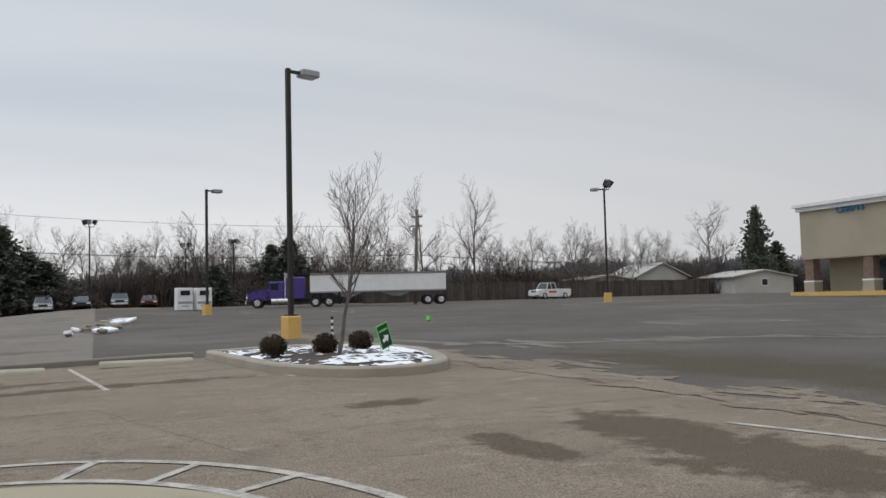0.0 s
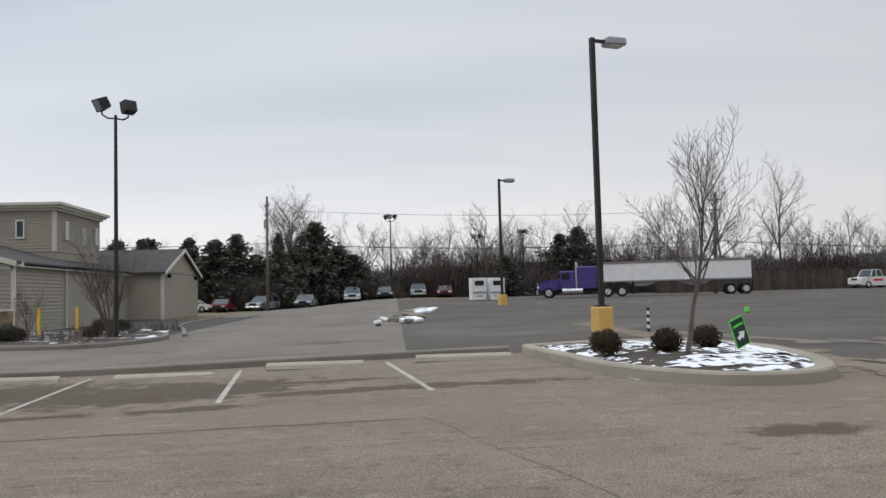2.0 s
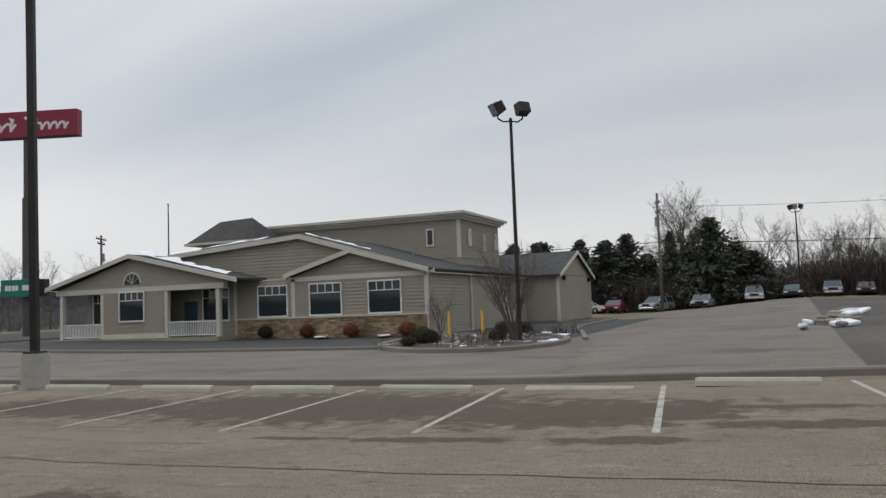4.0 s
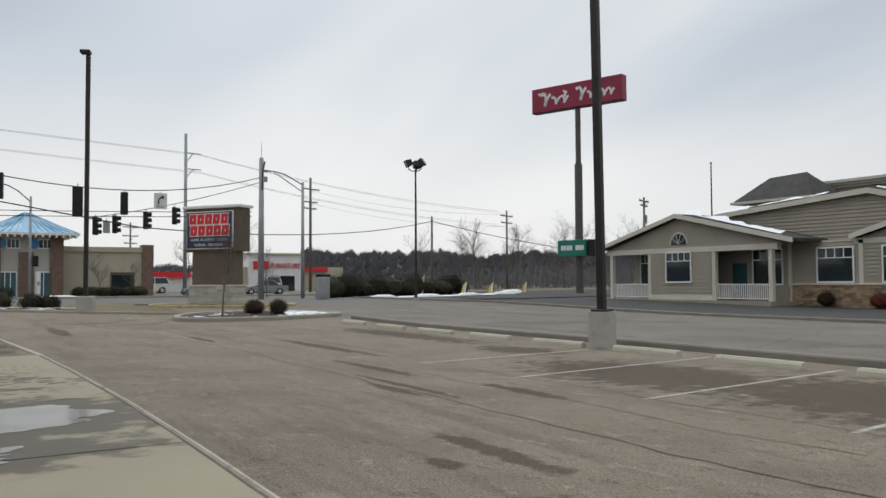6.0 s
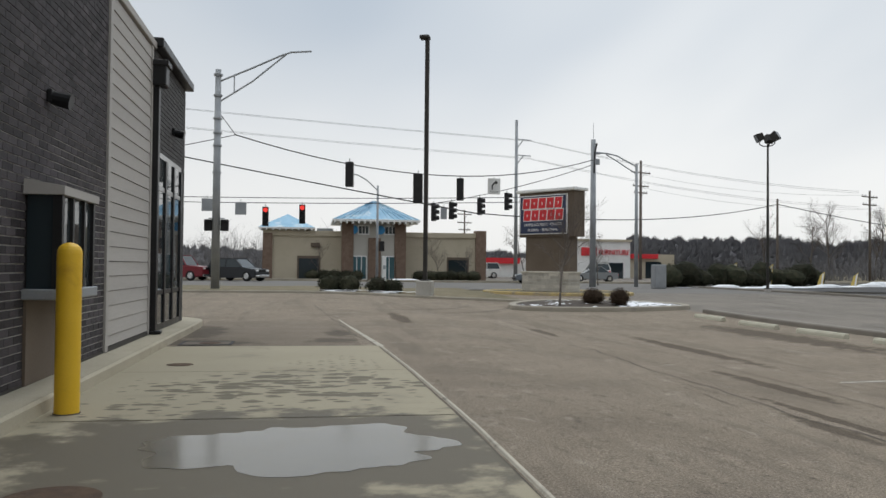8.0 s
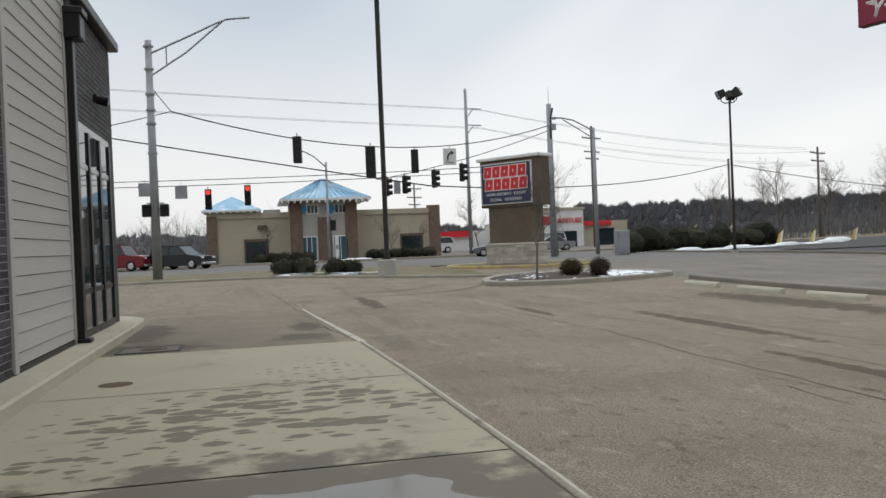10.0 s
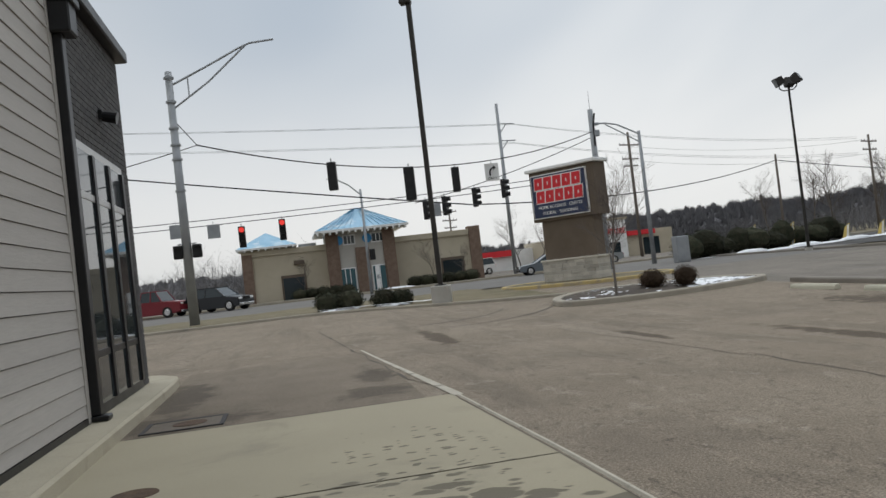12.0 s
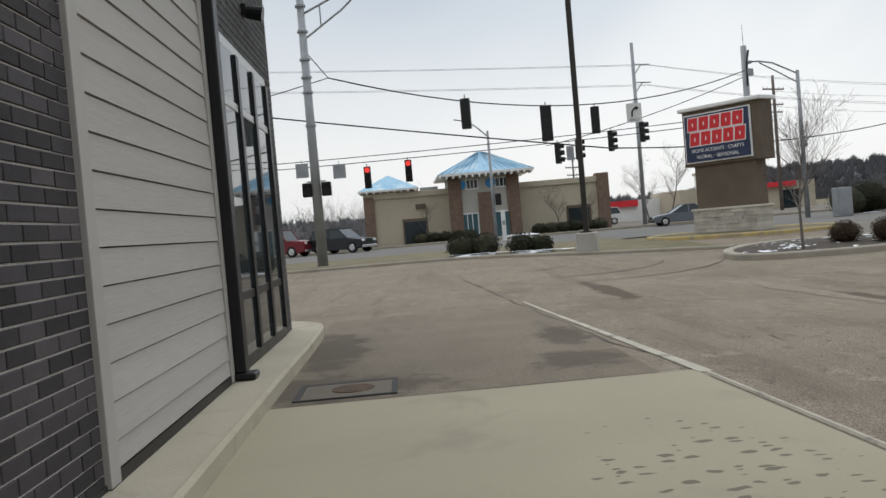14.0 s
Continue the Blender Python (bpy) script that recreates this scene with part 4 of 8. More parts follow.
def make_restaurant():
    th = thing("restaurant_building", "dark brick and grey lap-sided restaurant with tall shop windows", "building", pose(0, 0, 0))
    z0 = 0.26
    part("wall", bx(B(), -9, WX - 0.012, 6.0, 16.95, 0.0, 7.0), M_MORTAR, th, "mortar-jointed wall behind charcoal brick")
    # Dark backing: its colour shows in the board gaps as the laps' shadow lines.
    part("wall", bx(B(), -9, WX - 0.03, 16.95, 20.35, 0.0, 5.45), M_MORTAR_LAPSHADE, th)
    part("wall", bx(B(), -9, WX - 0.012, 20.35, 24.1, 3.66, 5.5), M_MORTAR_LAPSHADE, th, "tower wall above the shop windows")
    part("wall", bx(B(), -9, -2.2, 20.35, 24.1, 0.0, 3.66), M_MORTAR_LAPSHADE, th)
    part("wall", bx(B(), 0.75, WX - 0.012, 23.5, 24.1, 0.0, 3.66), M_MORTAR_LAPSHADE, th, "brick pier at the corner")
    part("floor", bx(B(), -2.2, WX, 20.35, 24.1, 0.0, 0.30), M_CONC, th)
    part("ceiling", bx(B(), -2.2, WX - 0.03, 20.35, 24.1, 3.58, 3.655), M_LAPT, th)
    part("cornice", bx(B(), -9.2, WX + 0.16, 20.3, 24.26, 5.5, 5.68, 0.02), M_BLACK, th, "dark overhanging metal cornice")
    part("coping", bx(B(), -9.1, WX + 0.06, 5.9, 17.01, 7.0, 7.12, 0.01), M_BLACK, th)
    part("coping", bx(B(), -9.1, WX + 0.05, 17.01, 20.3, 5.45, 5.58, 0.01), M_LAPT, th)
    # lap boards
    a, b = 0.365, 0.513
    while a < 5.4:
        bm = B()
        p = [(WX - 0.03, 17.08, a + 0.009), (WX + 0.018, 17.08, a + 0.009), (WX + 0.006, 17.08, b), (WX - 0.03, 17.08, b)]
        q = [(x, 19.99, z) for x, _, z in p]
        v = [bm.verts.new(c) for c in p + q]
        for f in ((0, 1, 2, 3), (7, 6, 5, 4), (0, 4, 5, 1), (1, 5, 6, 2), (2, 6, 7, 3), (3, 7, 4, 0)):
            bm.faces.new([v[i] for i in f])
        bmesh.ops.recalc_face_normals(bm, faces=bm.faces[:])
        part("siding_board", bm, M_LAP, th)
        a, b = b, min(5.45, b + 0.213)
    part("trim_board", bx(B(), WX - 0.02, WX + 0.03, 16.93, 17.08, 0.3, 5.45, 0.004), M_LAPT, th, "pale corner trim board")
    part("trim_board", bx(B(), WX - 0.02, WX + 0.03, 19.99, 20.11, 0.3, 5.45, 0.004), M_LAPT, th, "pale corner trim board")
    part("base_flashing", bx(B(), WX - 0.02, WX + 0.024, 16.94, 20.1, 0.28, 0.362), M_BRONZE, th, "dark flashing under the siding")
    part("base_flashing", bx(B(), WX - 0.02, WX + 0.006, 6.0, 16.93, 0.28, 0.325), M_BRONZE, th, "dark flashing under the brick")
    # downspout with its head and shoe
    part("downspout", bx(B(), WX + 0.01, WX + 0.13, 20.12, 20.3, 0.36, 4.85, 0.012), M_BLACK, th, "black box downspout")
    part("rain_head", bx(bx(B(), WX + 0.0, WX + 0.26, 20.03, 20.38, 4.75, 5.12, 0.02), WX + 0.0, WX + 0.30, 20.0, 20.41, 5.10, 5.2, 0.01), M_BLACK, th, "black rain head on the downspout")
    part("downspout_shoe", bx(B(), WX + 0.02, WX + 0.22, 20.08, 20.3, 0.3, 0.36, 0.012), M_BLACK, th)
    part("jamb", bx(B(), WX - 0.05, WX + 0.05, 20.44, 20.52, 0.3, 3.66, 0.005), M_ALU, th, "pale aluminium jamb")
    # shop front
    sf = part("storefront_frame", bx(B(), WX - 0.09, WX + 0.02, 20.52, 23.5, 0.3, 0.42), M_BLACK, th, "black aluminium shop-front frame")
    part("head_rail", bx(B(), WX - 0.09, WX + 0.021, 20.52, 23.5, 3.56, 3.66), M_ALU, sf)
    for y in (20.58, 21.52, 22.46, 23.42):
        part("mullion", bx(B(), WX - 0.10, WX + 0.05, y - 0.07, y + 0.07, 0.42, 3.56, 0.006), M_BLACK, sf)
    for z in (1.02, 2.98):
        part("transom", bx(B(), WX - 0.09, WX + 0.03, 20.5, 23.45, z - 0.045, z + 0.045, 0.006), M_BLACK if z < 2 else M_ALU, sf)
    for ya, yb in ((20.63, 21.47), (21.57, 22.41), (22.51, 23.37)):
        for za, zb in ((0.42, 0.975), (1.065, 2.935), (3.025, 3.56)):
            part("pane", bx(B(), WX + 0.005, WX + 0.02, ya, yb, za, zb), G_SHOP, sf)
    # pick-up window: a shallow bay with a sill, a hood and a service panel under it
    ya, yb, xo = 13.62, 14.92, WX + 0.36
    bay = part("pickup_window", bx(B(), WX - 0.05, WX + 0.12, ya + 0.05, yb - 0.05, 1.28, 2.22), M_BLACK, th, "dark pick-up window bay")
    for y in (ya, yb - 0.08):
        part("jamb", bx(B(), xo - 0.09, xo, y, y + 0.08, 1.28, 2.24), M_BLACK, bay)
        part("side_pane", bx(B(), WX + 0.02, xo - 0.09, y + 0.03, y + 0.045, 1.28, 2.24), G_DARK, bay)
    part("sill", bx(B(), WX - 0.02, xo + 0.03, ya - 0.04, yb + 0.04, 1.17, 1.28, 0.01), M_STEEL, bay, "steel pick-up counter")
    bm = prism(B(), ((WX - 0.02, 2.24), (xo + 0.03, 2.24), (xo + 0.03, 2.33), (WX - 0.02, 2.4)), ya - 0.04, yb + 0.04, Matrix(((1, 0, 0, 0), (0, 0, 1, 0), (0, 1, 0, 0), (0, 0, 0, 1))))
    part("hood", bm, M_LAPT, bay, "pale sloping window hood")
    for y in (ya + 0.44, ya + 0.88):
        part("mullion", bx(B(), xo - 0.08, xo - 0.005, y - 0.03, y + 0.03, 1.28, 2.24), M_BLACK, bay)
    for a, b in ((ya + 0.08, ya + 0.41), (ya + 0.47, ya + 0.85), (ya + 0.91, yb - 0.08)):
        part("pane", bx(B(), xo - 0.05, xo - 0.035, a, b, 1.28, 2.24), G_SHOP, bay)
    part("service_panel", bx(B(), WX - 0.01, WX + 0.03, ya + 0.02, yb - 0.3, 0.3, 1.17), M_BROWN, bay, "dark panel under the counter")
    for y, z in ((14.3, 3.37), (22.4, 4.28)):
        lm = bx(B(), WX, WX + 0.06, y - 0.07, y + 0.07, z - 0.07, z + 0.07, 0.01)
        tube(lm, (WX + 0.05, y, z - 0.02), (WX + 0.24, y, z - 0.06), 0.075, 0.09, 12)
        part("wall_light", lm, M_BLACK, th, "small black wall light")
    return th


REST = make_restaurant()
# yellow bollard at the pick-up window
bol = thing("bollard", "tall yellow plastic-sleeved bollard with a domed top", "bollard", pose(1.83, 12.92, G(1.83, 12.92)))
bm = tube(B(), (0, 0, 0), (0, 0, 1.5), 0.112, 0.112, 28, False)
for i in range(5):
    a, b = math.pi / 10 * i, math.pi / 10 * (i + 1)
    tube(bm, (0, 0, 1.5 + 0.1 * math.sin(a)), (0, 0, 1.5 + 0.1 * math.sin(b)), 0.112 * math.cos(a), max(0.002, 0.112 * math.cos(b)), 28, i == 4)
part("sleeve", bm, M_YEL, bol, smooth=True)
part("base_ring", tube(B(), (0, 0, 0), (0, 0, 0.015), 0.125, 0.12, 28), M_TAR, bol, "dark ring round the bollard's foot")


def iron(name, label, x, y, r):
    t = thing(name, label, "cover", pose(x, y, G(x, y)))
    part("ring", tube(B(), (0, 0, 0), (0, 0, 0.009), r, r - 0.01, 28), M_RUST, t)
    bm = tube(B(), (0, 0, 0), (0, 0, 0.011), r * 0.86, r * 0.86, 28)
    part("lid", bm, M_RUST, t)


iron("manhole_cover", "small round rusty iron cover set in the concrete", 2.27, 16.75, 0.19)
iron("manhole_cover", "small round rusty iron cover set in the concrete", 2.55, 9.96, 0.3)
vt = thing("utility_vault", "square concrete collar with a round rusty lid", "cover", pose(2.25, 19.95, G(2.3, 19.9)))
part("collar", bx(B(), -0.40, 0.40, -0.32, 0.32, -0.03, 0.016, 0.004), M_SEAL, vt)
for x0, x1, y0, y1 in ((-0.45, 0.45, 0.32, 0.38), (-0.45, 0.45, -0.35, -0.32), (-0.45, -0.4, -0.32, 0.32), (0.4, 0.45, -0.32, 0.32)):
    part("joint", bx(B(), x0, x1, y0, y1, -0.02, 0.019), M_DARK, vt)
part("lid", tube(B(), (0.05, 0.02, 0), (0.05, 0.02, 0.022), 0.2, 0.19, 28), M_RUST, vt)

# ---------------------------------------------------------------- things in the lot
def wheel_stop(m):
    t = thing("wheel_stop", "pale concrete wheel stop with chamfered edges", "wheel stop", m, "wheel stops")
    bm = B()
    prof = ((-0.085, 0), (0.085, 0), (0.075, 0.075), (0.045, 0.125), (-0.045, 0.125), (-0.075, 0.075))
    rows = []
    for y, k in ((-0.915, 0.9), (-0.88, 1.0), (-0.5, 1.0), (0.5, 1.0), (0.88, 1.0), (0.915, 0.9)):
        rows.append([bm.verts.new((x * k, y, z * (k if z > 0.01 else 1))) for x, z in prof])
    for p, q in zip(rows, rows[1:]):
        for i in range(6):
            bm.faces.new((p[i], q[i], q[(i + 1) % 6], p[(i + 1) % 6]))
    bm.faces.new(rows[0]); bm.faces.new(rows[-1][::-1])
    bmesh.ops.recalc_face_normals(bm, faces=bm.faces[:])
    part("body", bm, M_STOP, t)
    for y in (-0.6, 0.6):
        part("pin", tube(B(), (0, y, 0.12), (0, y, 0.129), 0.014, 0.014, 8), M_RUST, t)
    return t


rs = random.Random(3)
STOP = wheel_stop(pose(16.1, 4 - 0.915, 0))
for k in (-2, -1, 1, 2, 3, 4, 5, 6, 7, 8, 9):
    y = 4 + 2.82 * k - 0.915
    copy_thing(STOP, pose(16.1 + rs.uniform(-0.04, 0.04), y, G(16.1, y) - 0.003, 0, 0, rs.uniform(-1.2, 1.2)))


def leafy(bm, c, r, n, size, rng, squash=0.85, core=True):
    """A shrub of many small leaves round a dark inner mass."""
    c = Vector(c)
    for _ in range(n):
        d = Vector((rng.gauss(0, 1), rng.gauss(0, 1), rng.gauss(0, 1))).normalized()
        k = 0.72 + 0.3 * rng.random() + 0.16 * noise.noise(d * 2.2 + c)
        p = c + Vector((d.x * r, d.y * r, d.z * r * squash)) * k
        u = Vector((rng.gauss(0, 1), rng.gauss(0, 1), rng.gauss(0, 1))).normalized() * size
        w = u.orthogonal().normalized() * size * 0.6
        bm.faces.new([bm.verts.new(q) for q in (p - u, p + w, p + u)])
    if core:
        r0 = bmesh.ops.create_icosphere(bm, subdivisions=2, radius=1.0)
        for v in r0["verts"]:
            d = v.co.normalized()
            k = 0.82 * (1 + 0.2 * noise.noise(d * 2.5 + c))
            v.co = c + Vector((d.x * r, d.y * r, d.z * r * squash)) * k
    return bm


def shrub(x, y, r, h, mat, label, seed, base=None):
    rng = random.Random(seed)
    z = (G(x, y) if base is None else base)
    t = thing("shrub", label, "shrub", pose(x, y, z))
    part("foliage", leafy(B(), (0, 0, h * 0.5), r, int(1100 * r / 0.35), 0.035, rng, h * 0.5 / r), mat, t)
    bm = B()
    for k in range(5):
        a = rng.uniform(0, 6.28)
        tube(bm, (0.04 * math.cos(a), 0.04 * math.sin(a), -0.03), (0.16 * math.cos(a), 0.16 * math.sin(a), h * 0.45), 0.015, 0.008, 5)
    part("stem", bm, M_BARK, t)
    return t


TWIG, TAPER = 0.003, 0.4


def grow(bm_t, bm_c, p, d, length, r, level, rng, top, droop=0.0, kids=(5, 5, 5), spread=0.6, seg=4, shrink=0.55):
    """A limb with its side limbs; the thinnest go into the crown."""
    bm = bm_t if level <= 1 else bm_c
    p, d = Vector(p), Vector(d).normalized()
    n = seg if level < 3 else 2
    pts = [p.copy()]
    for i in range(n):
        d = (d + Vector((rng.gauss(0, 0.09), rng.gauss(0, 0.09), 0.05 - droop))).normalized()
        p = p + d * length / n
        pts.append(p.copy())
    for i in range(n):
        a, b = 1 - 0.8 * i / n, 1 - 0.8 * (i + 1) / n
        tube(bm, pts[i], pts[i + 1], max(TWIG, r * a), max(TWIG * 0.7, r * b), 7 if level == 0 else 5 if level == 1 else 3, False)
    if level < top:
        k = kids[min(level, len(kids) - 1)]
        for j in range(k):
            f = (0.3 if level == 0 else 0.2) + (0.7 if level == 0 else 0.8) * (j + rng.random()) / k
            i = min(n - 1, int(f * n))
            q = pts[i].lerp(pts[i + 1], f * n - i)
            a = rng.uniform(0, 2 * math.pi)
            side = d.orthogonal().normalized()
            side = Matrix.Rotation(a, 3, d) @ side
            nd = (d * (1 - spread) + side * spread + Vector((0, 0, 0.16))).normalized()
            grow(bm_t, bm_c, q, nd, length * shrink * rng.uniform(0.75, 1.15) * (1.1 - 0.45 * f), r * TAPER * (1.15 - 0.6 * f), level + 1, rng, top, droop, kids, spread, seg, shrink)


def bare_tree(name, label, m, h, seed, kids=(9, 6, 5, 4), top=3, spread=0.55, r=None, shrink=0.55, group="", stems=1):
    rng = random.Random(seed)
    t = thing(name, label, "tree", m, group)
    a, b = B(), B()
    for s in range(stems):
        lean = Vector((rng.uniform(-1, 1), rng.uniform(-1, 1), 0)) * (0.0 if stems == 1 else 0.35)
        grow(a, b, (0, 0, -0.1), Vector((0, 0, 1)) + lean, h * (1 if stems == 1 else rng.uniform(0.75, 1)), r or h * 0.02, 0, rng, top, 0.0, kids, spread, 6, shrink)
    part("trunk", a, M_BARK, t, smooth=True)
    part("crown", b, M_TWIG, t)
    return t


def island(outline, label, seed, snow_bias, mat=None):
    loop = smooth_loop(outline, 6)
    tagged(part("island_kerb", kerb_run(B(), loop, 0.28, 0.16, True), mat or M_KERB), label + " kerb", "kerb", kind="structure")
    # planted surface, gently mounded
    cx, cy = sum(p[0] for p in loop) / len(loop), sum(p[1] for p in loop) / len(loop)
    def hump(k):
        return 0.10 + 0.13 * math.cos(k * math.pi / 2)
    bm = B()
    bs = B()
    K, n = 14, len(loop)
    def at(i, k):
        x, y = cx + (loop[i % n][0] - cx) * k, cy + (loop[i % n][1] - cy) * k
        return x, y, G(x, y) + hump(k)
    rows = [[bm.verts.new(at(i, k / K * 0.96)) for i in range(n)] for k in range(1, K + 1)]
    mid = bm.verts.new(at(0, 0.0))
    for i in range(n):
        bm.faces.new((mid, rows[0][i], rows[0][(i + 1) % n]))
        for k in range(K - 1):
            bm.faces.new((rows[k][i], rows[k + 1][i], rows[k + 1][(i + 1) % n], rows[k][(i + 1) % n]))
    tagged(part("island_bed", bm, M_MULCH), label + " with dark mulch", "bed", kind="structure")
    # thin patches of old snow
    xs, ys = [p[0] for p in loop], [p[1] for p in loop]
    step = 0.07
    def inside(x, y):
        c = False
        for i in range(n):
            (xa, ya), (xb, yb) = loop[i], loop[(i + 1) % n]
            if (ya > y) != (yb > y) and x < (xb - xa) * (y - ya) / (yb - ya) + xa:
                c = not c
        return c
    made = {}
    def top(x, y):
        d = math.hypot(x - cx, y - cy)
        a = math.atan2(y - cy, x - cx)
        best = min(loop, key=lambda p: abs((math.atan2(p[1] - cy, p[0] - cx) - a + math.pi) % (2 * math.pi) - math.pi))
        k = min(1.0, d / max(0.01, math.hypot(best[0] - cx, best[1] - cy)))
        return G(x, y) + hump(k) + 0.012
    i0, i1, j0, j1 = int(min(xs) / step), int(max(xs) / step) + 1, int(min(ys) / step), int(max(ys) / step) + 1
    def vert(i, j):
        if (i, j) not in made:
            x, y = i * step, j * step
            made[i, j] = bs.verts.new((x, y, top(x, y) + 0.02 * noise.noise(Vector((x * 4, y * 4, seed)))))
        return made[i, j]
    for i in range(i0, i1):
        for j in range(j0, j1):
            x, y = (i + 0.5) * step, (j + 0.5) * step
            xx, yy = cx + (x - cx) / 0.93, cy + (y - cy) / 0.93
            s = noise.noise(Vector((x * 0.9, y * 0.9, seed))) * 0.4 + 0.5 * noise.noise(Vector((x * 3.1, y * 3.1, seed + 4))) + 0.45 * noise.noise(Vector((x * 8, y * 8, seed + 8)))
            if s > snow_bias(x, y) and inside(xx, yy):
                bs.faces.new((vert(i, j), vert(i + 1, j), vert(i + 1, j + 1), vert(i, j + 1)))
    tagged(part("snow_patch", bs, M_SNOW), "patchy old snow on the mulch", "snow", kind="stuff")


ISL = ((17.2, -3.85), (14.3, -4.1), (12.2, -4.35), (10.75, -4.95), (10.2, -5.6), (10.25, -6.4), (11.0, -7.15), (12.7, -7.75), (15.2, -8.1), (17.3, -7.6), (18.0, -6.0), (17.6, -4.4))
island(ISL, "rounded planting island", 3, lambda x, y: 0.07 - 0.2 * sm(12, 14.5, -y * 2))
for x, y, r, s in ((13.45, -4.65, 0.27, 1), (13.35, -5.62, 0.25, 2), (13.95, -6.5, 0.25, 3)):
    shrub(x, y, r, 0.42, M_SHRUB, "round clipped brown shrub in a planting island", s, G(x, y) + 0.17)
bare_tree("young_tree", "slim bare young tree with upswept twigs in a planting island", pose(12.62, -5.66, G(12.62, -5.66) + 0.18), 2.62, 14, (17, 7, 4), 3, 0.46, 0.045, 0.58)

# yard sign, set on its corner
ys = thing("yard_sign", "tilted dark green sign with a white arrow and lime edge", "sign", pose(13.12, -6.73, G(13.12, -6.73) + 0.17, 0, 0, -68))
S_ = Matrix.Translation((0, 0, 0.33)) @ Matrix.Rotation(radians(-20), 4, "Y") @ Matrix.Scale(0.7, 4)
part("panel", bx(B(), -0.21, 0.21, -0.012, 0.012, -0.34, 0.34, m=S_), M_LIME, ys, "lime-edged sign board")
part("face", bx(B(), -0.185, 0.185, -0.016, 0.016, -0.315, 0.315, m=S_), surf("sign_dark_green", (0.012, 0.03, 0.024), (0.018, 0.04, 0.03), 3, 0.5, bump=0), ys)
for sgn in (1, -1):
    part("arrow", prism(B(), ((-0.12, -0.05), (0.0, -0.05), (0.0, -0.12), (0.15, 0.0), (0.0, 0.12), (0.0, 0.05), (-0.12, 0.05)), 0.0165, 0.0195,
         S_ @ Matrix.Translation((0, 0, -0.08)) @ Matrix.Rotation(radians(90 * sgn), 4, "X") @ Matrix.Rotation(radians(25 * sgn), 4, "Z")), M_WHITE, ys, "white arrow")
    part("lettering", bx(B(), -0.15, 0.15, sgn * 0.0165 - 0.002, sgn * 0.0165 + 0.002, 0.14, 0.2, m=S_), M_LIME, ys, "unreadable lime lettering")
for x in (-0.1, 0.1):
    part("stake", tube(B(), (x, 0, -0.1), (x, 0, 0.3), 0.006, 0.006, 6), M_STEEL, ys)
gb = thing("traffic_marker", "small bright green marker lying on the asphalt", "marker", pose(35.1, -16.4, G(35.1, -16.4)))
part("body", bx(bx(B(), -0.12, 0.12, -0.08, 0.08, 0.0, 0.12, 0.03), -0.05, 0.16, -0.1, 0.06, 0.1, 0.24, 0.03), M_LIME, gb)
sp = thing("striped_post", "thin black and white striped post", "post", pose(23.9, -8.6, G(23.9, -8.6)))
for k in range(7):
    part("band", tube(B(), (0, 0, 0.1 * k), (0, 0, 0.1 * k + 0.1), 0.04, 0.04, 10), M_WHITE if k % 2 else M_BLACK, sp)


def lamp(m, h, label, base_r, base_h, base_mat, heads, sq=True, round_base=False, pole_r=0.075, arm=0.5):
    """A lot lamp: heads lists (turn, kind): 'box' shoebox on an arm, 'cap', or (tilt, swivel) of a floodlight."""
    t = thing("lot_lamp", label, "lamp post", m)
    bm = tube(B(), (0, 0, -0.2), (0, 0, base_h), base_r, base_r * 0.97, 28) if round_base else bx(B(), -base_r, base_r, -base_r, base_r, -0.2, base_h, 0.03)
    part("base", bm, base_mat, t, "concrete pole base", smooth=False)
    part("base_plate", bx(B(), -pole_r * 2.2, pole_r * 2.2, -pole_r * 2.2, pole_r * 2.2, base_h, base_h + 0.05, 0.008), M_BRONZE, t)
    part("pole", bx(B(), -pole_r, pole_r, -pole_r, pole_r, base_h, h, 0.012) if sq else tube(B(), (0, 0, base_h), (0, 0, h), pole_r * 1.25, pole_r * 0.8, 14), M_BRONZE, t)
    for turn, kind in heads:
        R = Matrix.Rotation(radians(turn), 4, "Z")
        if kind == "cap":
            part("head", bx(B(), -0.1, 0.32, -0.2, 0.2, h - 0.14, h + 0.02, 0.03, R), M_BRONZE, t, "small flat lamp head")
        elif kind == "box":
            part("arm", bx(B(), 0, arm, -0.04, 0.04, h - 0.14, h - 0.04, m=R), M_BRONZE, t)
            hd = part("head", bx(B(), arm - 0.05, arm + 0.62, -0.24, 0.24, h - 0.2, h + 0.04, 0.04, R), M_STEEL, t, "grey shoebox lamp head")
            part("lens", bx(B(), arm + 0.02, arm + 0.55, -0.19, 0.19, h - 0.215, h - 0.195, m=R), M_WHITE, hd)
        else:
            p = [R @ Vector(q) for q in ((0, 0, h - 0.12), (0.28, 0, h - 0.14), (0.48, 0, h - 0.02), (0.5, 0, h + 0.2))]
            part("bracket", hose(B(), p, 0.03, 8), M_BRONZE, t)
            tilt, swivel = kind
            T = R @ Matrix.Translation((0.5, 0, h + 0.38)) @ Matrix.Rotation(radians(swivel), 4, "Z") @ Matrix.Rotation(radians(tilt), 4, "Y")
            hd = part("head", prism(B(), ((-0.2, -0.2), (0.16, -0.25), (0.2, -0.22), (0.2, 0.22), (0.16, 0.25), (-0.2, 0.2)), -0.23, 0.23, T @ Matrix.Rotation(radians(90), 4, "X")), M_BRONZE, t, "square floodlight head")
            part("lens", bx(B(), 0.2, 0.215, -0.2, 0.2, -0.2, 0.2, m=T), M_STEEL, hd)
    return t


